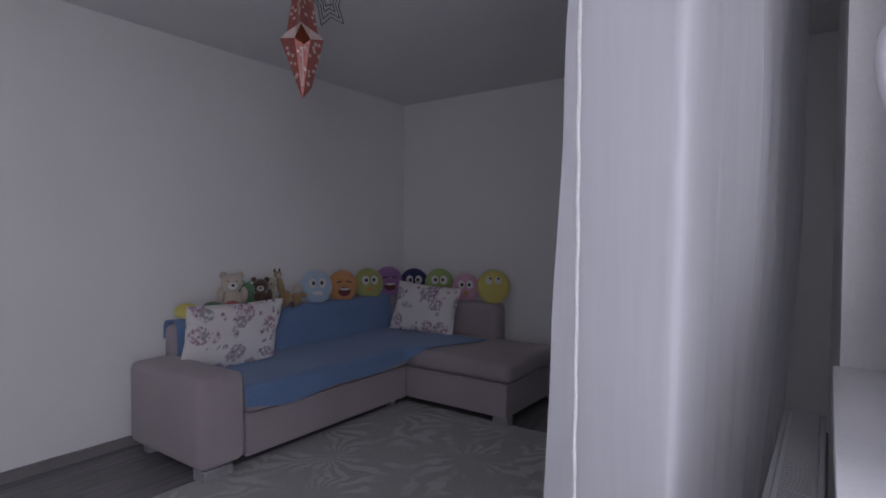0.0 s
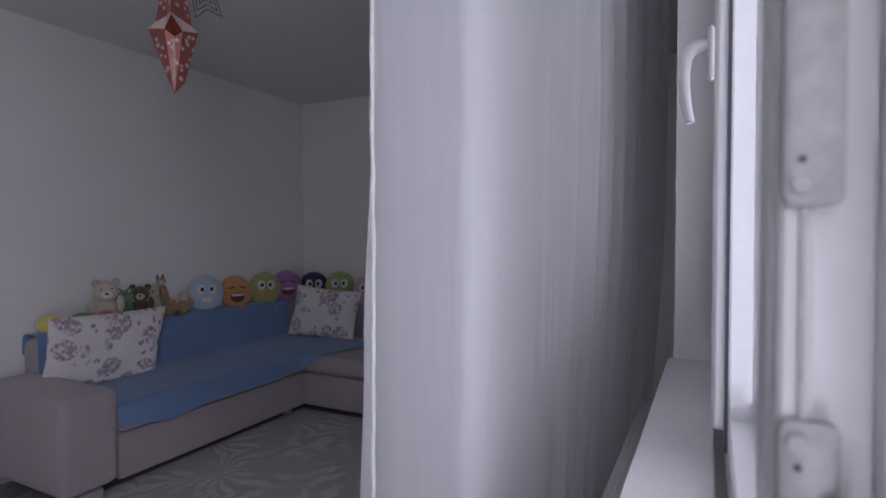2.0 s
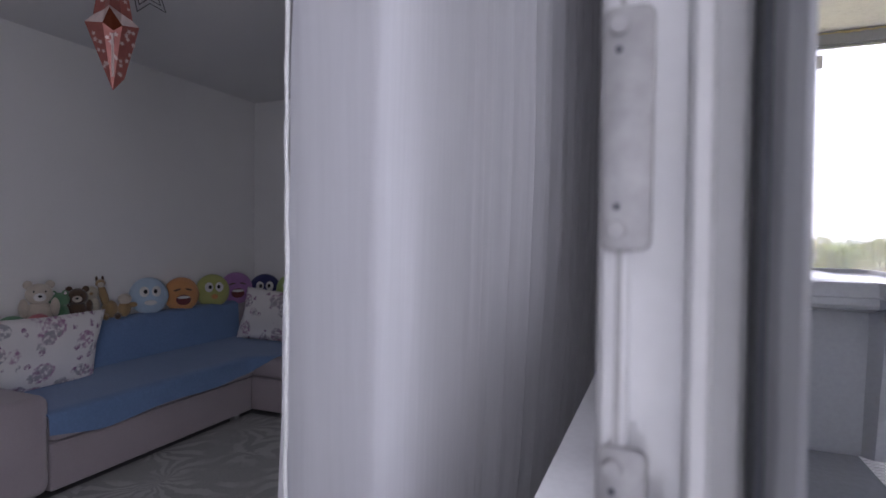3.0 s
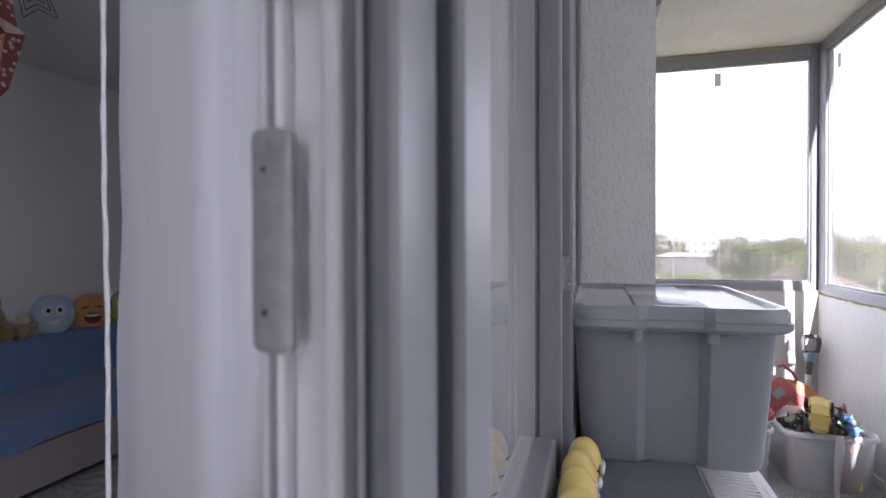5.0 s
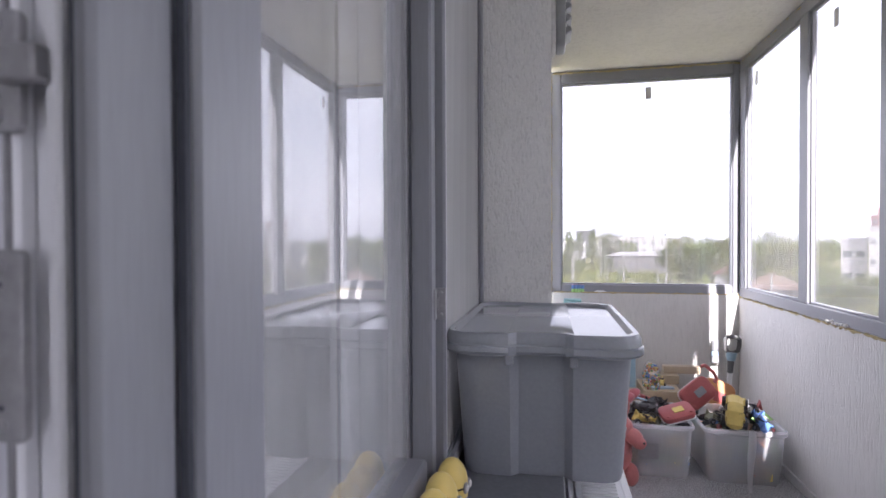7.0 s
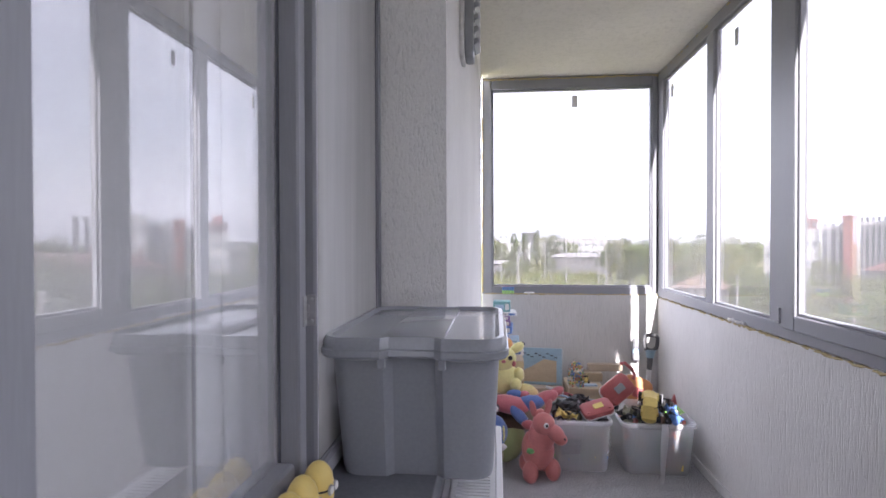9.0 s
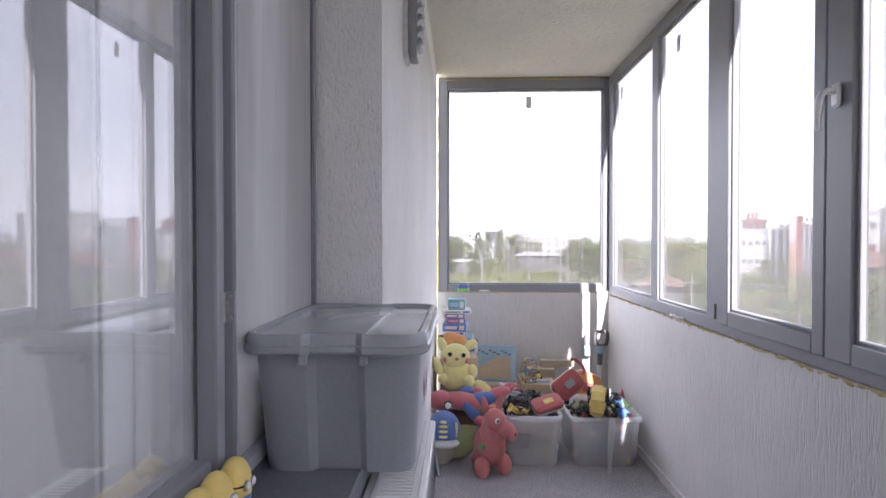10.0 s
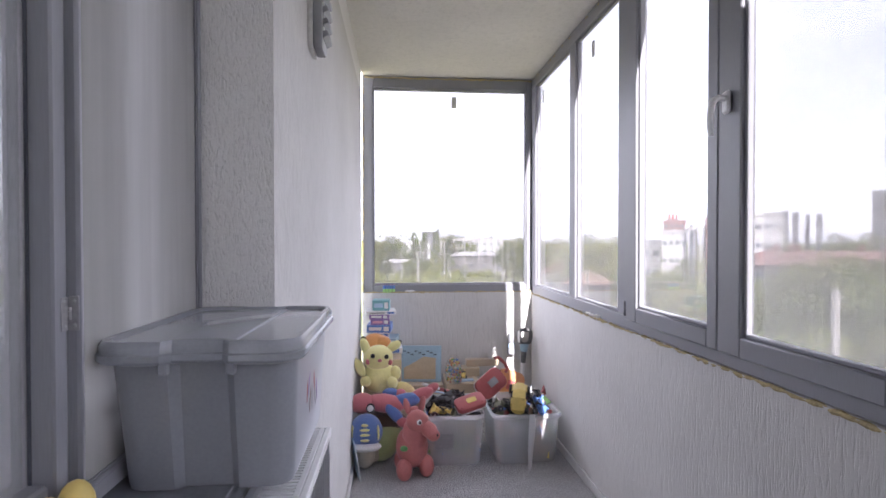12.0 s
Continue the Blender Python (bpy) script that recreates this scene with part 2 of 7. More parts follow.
def brick_shape(bm, x0, x1, y0, y1, z0, z1, bevel=0.0, mi=0, m=None, seg=1):
    """A block with rounded edges, in the corners given."""
    c = Matrix.Translation(((x0 + x1) / 2, (y0 + y1) / 2, (z0 + z1) / 2)) @ Matrix.Diagonal((x1 - x0, y1 - y0, z1 - z0, 1))
    made = bmesh.ops.create_cube(bm, size=1.0, matrix=(m or Matrix()) @ c)["verts"]
    faces = list({f for v in made for f in v.link_faces})
    if bevel:
        edges = list({e for v in made for e in v.link_edges})
        out = bmesh.ops.bevel(bm, geom=edges, offset=bevel, segments=seg, profile=0.5, affect="EDGES")
        faces = list({f for v in out["verts"] for f in v.link_faces} | {f for f in out["faces"]} | {f for f in faces if f.is_valid})
    for f in faces:
        f.material_index = mi


def ball(bm, centre, radii, mi=0, m=None, u=16, v=10):
    """An ellipsoid."""
    c = (m or Matrix()) @ Matrix.Translation(centre) @ Matrix.Diagonal((*radii, 1))
    made = bmesh.ops.create_uvsphere(bm, u_segments=u, v_segments=v, radius=1, matrix=c)["verts"]
    for f in {f for w in made for f in w.link_faces}:
        f.material_index = mi


def rod(bm, a, b, r0, r1=None, mi=0, seg=10, m=None):
    """A round bar from a to b, tapered."""
    a, b = Vector(a), Vector(b)
    d = b - a
    q = d.to_track_quat("Z", "Y").to_matrix().to_4x4()
    made = bmesh.ops.create_cone(bm, cap_ends=True, segments=seg, radius1=r0, radius2=r0 if r1 is None else r1, depth=d.length,
                                 matrix=(m or Matrix()) @ Matrix.Translation((a + b) / 2) @ q)["verts"]
    for f in {f for v in made for f in v.link_faces}:
        f.material_index = mi


def tube(bm, pts, r, seg=8, mi=0, m=None):
    """A bent round bar through the points; r: one radius, or one for each."""
    m = m or Matrix()
    pts = [Vector(p) for p in pts]
    rs = r if isinstance(r, (list, tuple)) else [r] * len(pts)
    rings, before, q = [], None, None
    for i, p in enumerate(pts):
        d = (pts[min(i + 1, len(pts) - 1)] - pts[max(i - 1, 0)]).normalized()
        q = before.rotation_difference(d).to_matrix() @ q if before else d.to_track_quat("Z", "Y").to_matrix()
        before = d
        rings.append([bm.verts.new(m @ (p + q @ Vector((math.cos(k * math.tau / seg) * rs[i], math.sin(k * math.tau / seg) * rs[i], 0)))) for k in range(seg)])
    for a, b in zip(rings, rings[1:]):
        for k in range(seg):
            bm.faces.new((a[k], a[(k + 1) % seg], b[(k + 1) % seg], b[k])).material_index = mi
    bm.faces.new(list(reversed(rings[0]))).material_index = mi
    bm.faces.new(rings[-1]).material_index = mi


def prism(bm, outline, lo, hi, m=None, mi=0, bevel=0.0):
    """An outline in x, y pulled up from lo to hi."""
    m = m or Matrix()
    bot = [bm.verts.new(m @ Vector((x, y, lo))) for x, y in outline]
    top = [bm.verts.new(m @ Vector((x, y, hi))) for x, y in outline]
    k = len(outline)
    faces = [bm.faces.new((bot[i], bot[(i + 1) % k], top[(i + 1) % k], top[i])) for i in range(k)]
    faces += [bm.faces.new(top), bm.faces.new(list(reversed(bot)))]
    for f in faces:
        f.material_index = mi
    if bevel:
        edges = list({e for f in faces[-2:] for e in f.edges})
        out = bmesh.ops.bevel(bm, geom=edges, offset=bevel, segments=2, profile=0.5, affect="EDGES")
        for f in out["faces"]:
            f.material_index = mi


def round_rect(w, d, r, n=4):
    """The outline of a rectangle with round corners about the origin."""
    out = []
    for cx, cy, a0 in ((w / 2 - r, d / 2 - r, 0), (-w / 2 + r, d / 2 - r, 90), (-w / 2 + r, -d / 2 + r, 180), (w / 2 - r, -d / 2 + r, 270)):
        out += [(cx + r * math.cos(radians(a0 + 90 * i / n)), cy + r * math.sin(radians(a0 + 90 * i / n))) for i in range(n + 1)]
    return out


def finish(name, bm, mats, smooth=40):
    bmesh.ops.recalc_face_normals(bm, faces=bm.faces)
    me = bpy.data.meshes.new(name)
    bm.to_mesh(me)
    bm.free()
    for m in mats if isinstance(mats, (list, tuple)) else [mats]:
        me.materials.append(M[m])
    if smooth:
        me.polygons.foreach_set("use_smooth", [True] * len(me.polygons))
        me.set_sharp_from_angle(angle=radians(smooth))
    return me


BASE = {}


def thing(name, at, label, category, group="", kind=""):
    """A thing's root, an empty at its base."""
    ob = new(name)
    ob.location, ob.empty_display_size = at, 0.05
    BASE[ob.name] = Vector(at)
    return tagged(ob, label, category, group, kind)


def part(name, bm, mats, parent, label="", smooth=40, shadow=True):
    """One mesh under a thing or under a part; the mesh is given in the world's metres."""
    ob = new(name, finish(name, bm, mats, smooth))
    ob.parent = parent
    ob.matrix_parent_inverse = Matrix.Translation(-BASE.get(parent.name, Vector()))
    if not shadow:
        ob.visible_shadow = False
    return tagged(ob, label)


def solo(name, bm, mats, label, category, at=(0, 0, 0), group="", kind="", smooth=40):
    """A thing of one mesh; at: its base, the mesh is given in the world's metres."""
    bmesh.ops.translate(bm, verts=bm.verts, vec=-Vector(at))
    ob = new(name, finish(name, bm, mats, smooth))
    ob.location = at
    return tagged(ob, label, category, group, kind)


def block(name, mat, *c, bevel=0.0, label="", category="", kind="structure"):
    bm = shape()
    brick_shape(bm, *c, bevel=bevel)
    return tagged(new(name, finish(name, bm, mat)), label, category, "", kind)


# ---- large structure: room ----
XW, XE, YN, YS, H = -3.422, -0.19, 4.143, -2.2, 2.393     # room: sofa wall, window wall, end wall, back wall, ceiling
XO, YR = 0.133, 1.525                                   # outer face of the window wall, far side of its opening
YD, YJ = -0.30, 0.557                                   # door opening from its far side to the post
block("wall_west", "room_wall", XW - 0.2, XW, YS - 0.2, YN + 0.2, -0.1, 2.8, label="plain off-white painted room wall behind the sofa", category="wall")
block("wall_north", "room_wall", XW, XE, YN, YN + 0.2, -0.1, 2.8, label="plain off-white painted end wall of the room", category="wall")
block("wall_south", "room_wall", XW, XE, YS - 0.2, YS, -0.1, 2.8, label="plain off-white painted back wall of the room", category="wall")
block("ceiling_room", "room_ceiling", XW - 0.2, XO, YS - 0.2, YN + 0.2, H, H + 0.35, label="plain white painted room ceiling", category="ceiling")


def window_wall():
    """The thick wall between room and balcony, with the opening for door and window; painted inside, plastered outside."""
    bm = shape()
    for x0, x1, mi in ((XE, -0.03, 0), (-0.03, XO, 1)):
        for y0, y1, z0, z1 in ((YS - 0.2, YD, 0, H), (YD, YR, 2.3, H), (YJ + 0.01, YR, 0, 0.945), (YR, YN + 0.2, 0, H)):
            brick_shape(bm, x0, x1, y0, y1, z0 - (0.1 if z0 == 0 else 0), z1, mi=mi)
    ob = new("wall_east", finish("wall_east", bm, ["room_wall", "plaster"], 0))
    for f in ob.data.polygons:          # the reveal has the coarser coat, paler to make up for dim light
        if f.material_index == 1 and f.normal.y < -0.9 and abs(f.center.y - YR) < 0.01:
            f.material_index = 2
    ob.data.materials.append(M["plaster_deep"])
    return tagged(ob, "thick wall, painted in the room and scratch-plastered on the balcony", "wall", "", "structure")


window_wall()
floor_room = block("floor_room", "gasket", XW, XE, YS, YN, -0.1, -0.012, label="grey wood laminate floor of the room", category="floor")
bm = shape()
for c in ((XW, XW + 0.016, YS, YN), (XW + 0.016, XE, YN - 0.016, YN), (XW + 0.016, XE, YS, YS + 0.016), (XE - 0.016, XE, YR, YN - 0.016)):
    brick_shape(bm, *c, 0, 0.06, bevel=0.004)
solo("baseboard", bm, "skirting_grey", "grey wood-look skirting board along the room walls", "baseboard", kind="structure")

# ---- large structure: balcony ----
XB, YE, HB, ZP = 1.42, 4.42, 2.56, 0.945                # parapet's inner face, end wall's inner face, ceiling, parapet's top
# unseen end, set far back with extra side panes for more daylight
YB = -2.3
block("floor_balcony", "carpet", XE, XB + 0.3, YB - 0.2, YE + 0.25, -0.1, 0.0, label="mottled grey carpeted balcony floor", category="floor")
block("ceiling_balcony", "plaster_ceiling", XO, XB + 0.09, YB - 0.2, YE + 0.11, HB, HB + 0.2, label="rough off-white plastered balcony ceiling", category="ceiling")
block("wall_parapet_side", "plaster", XB, XB + 0.2, YB, YE + 0.2, -0.1, ZP - 0.026, label="off-white scratch-plastered balcony parapet", category="wall")
block("wall_parapet_end", "plaster", XO, XB, YE, YE + 0.2, -0.1, ZP - 0.012, label="off-white scratch-plastered parapet at the balcony's end", category="wall")
block("wall_balcony_back", "plaster", XO, XB + 0.2, YB - 0.2, YB, -0.1, HB, label="off-white plastered wall closing the balcony", category="wall")
bm = shape()
brick_shape(bm, XB - 0.012, XB, YB, YE, 0, 0.055, bevel=0.003)
brick_shape(bm, XO, XB - 0.012, YE - 0.012, YE, 0, 0.055, bevel=0.003)
brick_shape(bm, XO, XO + 0.012, YR, YE - 0.012, 0, 0.055, bevel=0.003)
solo("baseboard_balcony", bm, "skirting_white", "pale plastic skirting along the balcony walls", "baseboard", kind="structure")


# ---- windows ----
def bar(bm, x0, x1, y0, y1, z0, z1, b=0.004, mi=0):
    brick_shape(bm, x0, x1, y0, y1, z0, z1, bevel=b, mi=mi)


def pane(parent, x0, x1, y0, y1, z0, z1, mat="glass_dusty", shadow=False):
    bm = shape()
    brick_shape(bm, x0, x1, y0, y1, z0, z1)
    return part("pane", bm, mat, parent, "window glass", 0, shadow)


def side_frame(parent, name, y0, y1, z0, z1, x0, x1, w, mat="pvc_grey", wide=None, step=0.012):
    """A rectangular frame in a plane of constant x: four mitred-looking bars with a rounded inner bead."""
    l, r, b, t = wide or (w, w, w, w)
    bm = shape()
    bar(bm, x0, x1, y0, y0 + l, z0, z1)
    bar(bm, x0, x1, y1 - r, y1, z0, z1)
    bar(bm, x0, x1, y0 + l, y1 - r, z0, z0 + b)
    bar(bm, x0, x1, y0 + l, y1 - r, z1 - t, z1)
    s = step
    a, c = x0 + 0.012, x1 - 0.012
    bar(bm, a, c, y0 + l, y0 + l + s, z0 + b, z1 - t, 0.003)
    bar(bm, a, c, y1 - r - s, y1 - r, z0 + b, z1 - t, 0.003)
    bar(bm, a, c, y0 + l + s, y1 - r - s, z0 + b, z0 + b + s, 0.003)
    bar(bm, a, c, y0 + l + s, y1 - r - s, z1 - t - s, z1 - t, 0.003)
    return part(name, bm, mat, parent)


# house window and balcony door post: white inside, dark grey foil outside
house_win = thing("window_1", (-0.08, 1.0, 0.96), "two-part plastic window, white inside and anthracite outside", "window", kind="structure")
ZB, ZT = 0.974, 2.30


def house_window():
    bm = shape()                                            # white half of the outer frame
    bar(bm, -0.108, -0.058, YJ, 0.60, 0.0, ZT, 0.003)
    bar(bm, -0.100, -0.058, 0.60, 0.64, ZB, ZT, 0.003)
    bar(bm, -0.108, -0.058, 1.00, 1.06, ZB, ZT, 0.003)
    bar(bm, -0.108, -0.058, 1.49, YR, ZB, ZT, 0.003)
    bar(bm, -0.108, -0.058, 0.60, 1.49, ZB - 0.02, ZB + 0.045, 0.003)
    bar(bm, -0.108, -0.058, 0.60, 1.49, ZT - 0.06, ZT, 0.003)
    bar(bm, -0.106, -0.096, YJ - 0.010, YJ, 0.0, ZT, 0.002)    # ribs of the rebate
    bar(bm, -0.078, -0.070, YJ - 0.014, YJ, 0.0, ZT, 0.002)
    part("frame_inside", bm, "pvc_white", house_win, "white plastic inner frame")
    bm = shape()                                            # grey half
    bar(bm, -0.056, -0.045, 0.534, 0.582, 0.0, ZT, 0.003)
    bar(bm, -0.057, -0.035, 0.585, 0.646, ZB, ZT, 0.003)
    bar(bm, -0.057, -0.024, 1.050, 1.0785, ZB, ZT, 0.003)
    bar(bm, -0.057, -0.040, 1.500, YR, ZB, ZT, 0.003)
    bar(bm, -0.057, -0.030, 0.646, 1.050, ZB - 0.01, ZB + 0.052, 0.004)
    bar(bm, -0.057, -0.040, 1.0785, 1.500, ZB - 0.01, ZB + 0.035, 0.004)
    bar(bm, -0.057, -0.040, 0.646, 1.500, ZT - 0.06, ZT, 0.004)
    part("frame_outside", bm, "pvc_grey", house_win, "anthracite wood-grain outer frame")
    bm = shape()                                            # rubber seals
    bar(bm, -0.0585, -0.056, 0.537, 0.556, 0.0, ZT, 0)
    bar(bm, -0.0445, -0.0395, 0.5815, 0.5855, ZB, ZT, 0)
    bar(bm, -0.0535, -0.0505, 0.644, 0.6475, ZB + 0.05, ZT - 0.06, 0)
    bar(bm, -0.0535, -0.0505, 1.0465, 1.050, ZB + 0.05, ZT - 0.06, 0)
    part("seal", bm, "gasket", house_win, "dark rubber seal", 0)
    bm = shape()                                            # spacer between the two sheets
    bar(bm, -0.074, -0.0575, 1.026, 1.044, ZB + 0.05, ZT - 0.06, 0)
    bar(bm, -0.074, -0.0575, 0.645, 0.657, ZB + 0.05, ZT - 0.06, 0)
    bar(bm, -0.074, -0.0575, 0.657, 1.026, ZB + 0.05, ZB + 0.064, 0)
    part("spacer", bm, "spacer", house_win, "metal glazing spacer", 0)
    pane(house_win, -0.057, -0.053, 0.644, 1.046, ZB + 0.04, ZT - 0.05, "glass_house", False)
    pane(house_win, -0.078, -0.074, 0.644, 1.046, ZB + 0.04, ZT - 0.05, "glass", False)
    # opening sash with its handle
    sash = side_frame(house_win, "sash", 0.944, 1.505, ZB + 0.05, ZT - 0.03, -0.124, -0.109, 0.075, "pvc_white")
    tagged(sash, "white plastic opening sash")
    pane(house_win, -0.1055, -0.102, 1.07, 1.43, ZB + 0.11, ZT - 0.1, "glass", False)
    bm = shape()
    bar(bm, -0.1125, -0.109, 0.9405, 0.9435, ZB + 0.03, ZT - 0.03, 0)
    part("seal", bm, "gasket", house_win, "dark rubber seal", 0)
    bm = shape()
    bar(bm, -0.132, -0.124, 1.145, 1.170, 1.430, 1.500, 0.003)
    grip = part("handle", bm, "pvc_white", house_win, "white window handle")
    bm = shape()
    tube(bm, [(-0.130, 1.157, 1.477), (-0.145, 1.157, 1.477), (-0.154, 1.155, 1.472), (-0.160, 1.153, 1.459), (-0.162, 1.15, 1.435), (-0.160, 1.147, 1.41),
              (-0.157, 1.144, 1.39), (-0.152, 1.142, 1.372)], [0.0085, 0.0085, 0.009, 0.0088, 0.0082, 0.0075, 0.0068, 0.0055], 10)
    part("lever", bm, "pvc_white", grip)


house_window()


def strike_plates():
    """Lock keeps screwed to the post's rebate."""
    for z0, z1, name in ((1.229, 1.312, "strike_plate"), (1.076, 1.161, "lock_keep"), (1.362, 1.414, "roller_keep")):
        m = Matrix.Translation((-0.0975, YJ - 0.011, 0)) @ Matrix.Rotation(radians(90), 4, "X")
        bm = shape()
        prism(bm, [(x, y + (z0 + z1) / 2) for x, y in round_rect(0.017, z1 - z0, 0.004, 3)], -0.001, 0.0035, m, bevel=0.001)
        if name == "roller_keep":
            brick_shape(bm, -0.0935, -0.073, YJ - 0.023, YJ - 0.014, 1.381, 1.396, bevel=0.0015)
        if name == "lock_keep":
            rod(bm, (-0.098, YJ - 0.014, 1.122), (-0.098, YJ - 0.030, 1.122), 0.010, 0.008, 0, 14)
            brick_shape(bm, -0.094, -0.082, YJ - 0.024, YJ - 0.016, 1.09, 1.14, bevel=0.002)
        plate = part(name, bm, "zinc", house_win, "grey metal lock keep")
        for z in (z0 + 0.007, z1 - 0.007):
            bm = shape()
            rod(bm, (-0.1005, YJ - 0.0142, z), (-0.1005, YJ - 0.0160, z), 0.0036, 0.003, 0, 10)
            part("screw", bm, "zinc", plate)
        for z in (z0 + 0.015, z1 - 0.015):
            bm = shape()
            rod(bm, (-0.1005, YJ - 0.0140, z), (-0.1005, YJ - 0.0150, z), 0.0013, 0.0013, 0, 8)
            part("hole", bm, "gasket", plate)
    bm = shape()
    brick_shape(bm, -0.1005, -0.0985, YJ - 0.0125, YJ - 0.0095, 0.0, ZT)
    part("groove", bm, "zinc", house_win, "grey groove of the fittings", 0)


strike_plates()

screen = thing("insect_screen", (-0.02, 1.3, 0.97), "grey framed insect screen hinged outside the window", "insect screen")
side_frame(screen, "screen_frame", 1.081, 1.518, 0.968, 2.29, -0.030, -0.011, 0.014, "pvc_grey", wide=(0.013, 0.010, 0.03, 0.02), step=0.002)
bm = shape()
brick_shape(bm, -0.0225, -0.0215, 1.092, 1.51, 0.99, 2.275)
part("net", bm, "mesh_net", screen, "fine grey insect netting", 0)
for z in (1.229, 2.05):
    bm = shape()
    brick_shape(bm, -0.0242, -0.0226, 1.0640, 1.0775, z - 0.021, z + 0.021, bevel=0.0005)
    brick_shape(bm, -0.0235, -0.0108, 1.0794, 1.0812, z - 0.022, z + 0.022, bevel=0.0005)
    for za, zb in ((-0.008, -0.003), (-0.0025, 0.0025), (0.003, 0.008)):
        rod(bm, (-0.0222, 1.0788, z + za), (-0.0222, 1.0788, z + zb), 0.0026, None, 0, 10)
    hinge = part("hinge", bm, "zinc", screen, "small zinc hinge")
    for dz in (-0.015, 0.015):
        bm = shape()
        ball(bm, (-0.0225, 1.0705, z + dz), (0.0010, 0.0027, 0.0027), 0, None, 10, 6)
        part("screw", bm, "steel", hinge)
        bm = shape()
        ball(bm, (-0.0162, 1.0793, z + dz), (0.0027, 0.0010, 0.0027), 0, None, 10, 6)
        part("screw", bm, "steel", hinge)
bm = shape()
brick_shape(bm, -0.034, -0.0095, 1.0825, 1.102, 0.985, 1.005, bevel=0.003)
part("corner_clip", bm, "pvc_grey", screen)

bm = shape()
brick_shape(bm, XE - 0.012, -0.119, YJ + 0.02, YR, 0.945, 0.972, bevel=0.004, seg=2)
solo("window_sill_inside", bm, "sill_white", "white plastic inner window sill", "window sill", kind="structure")
bm = shape()
brick_shape(bm, -0.057, XO + 0.018, YJ + 0.02, YR, 0.9455, 0.962, bevel=0.002)
brick_shape(bm, XO + 0.004, XO + 0.018, YJ + 0.02, YR, 0.922, 0.956, bevel=0.002)
solo("window_sill_outside", bm, "sill_grey", "anthracite metal outer window sill", "window sill", kind="structure")


# balcony glazing
def end_window():
    w = thing("window_2", (0.8, YE + 0.03, ZP), "anthracite plastic fixed window at the balcony's end", "window", kind="structure")
    y0, y1 = YE + 0.024, YE + 0.09
    bm = shape()
    bar(bm, 0.134, 0.212, y0, y1, ZP - 0.0118, HB)
    bar(bm, 1.384, 1.424, y0, y1, ZP, HB)
    bar(bm, 0.212, 1.384, y0, y1, ZP - 0.0118, 0.992)
    bar(bm, 0.212, 1.384, y0, y1, 2.473, HB)
    for c in ((0.212, 0.222, 0.992, 2.473), (1.374, 1.384, 0.992, 2.473)):
        bar(bm, c[0], c[1], y0 + 0.014, y1 - 0.01, c[2], c[3], 0.003)
    bar(bm, 0.222, 1.374, y0 + 0.014, y1 - 0.01, 0.992, 1.003, 0.003)
    bar(bm, 0.222, 1.374, y0 + 0.014, y1 - 0.01, 2.462, 2.473, 0.003)
    part("window_frame", bm, "pvc_grey", w)
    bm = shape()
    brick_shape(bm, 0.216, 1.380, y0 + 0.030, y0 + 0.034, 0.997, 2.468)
    part("pane", bm, "glass_dusty", w, "window glass", 0, shadow=False)
    bm = shape()
    brick_shape(bm, 0.808, 0.846, y0 + 0.0275, y0 + 0.029, 2.335, 2.42)
    part("sticker", bm, "sticker", w, "small grey glass sticker", 0)
    return w


end_window()


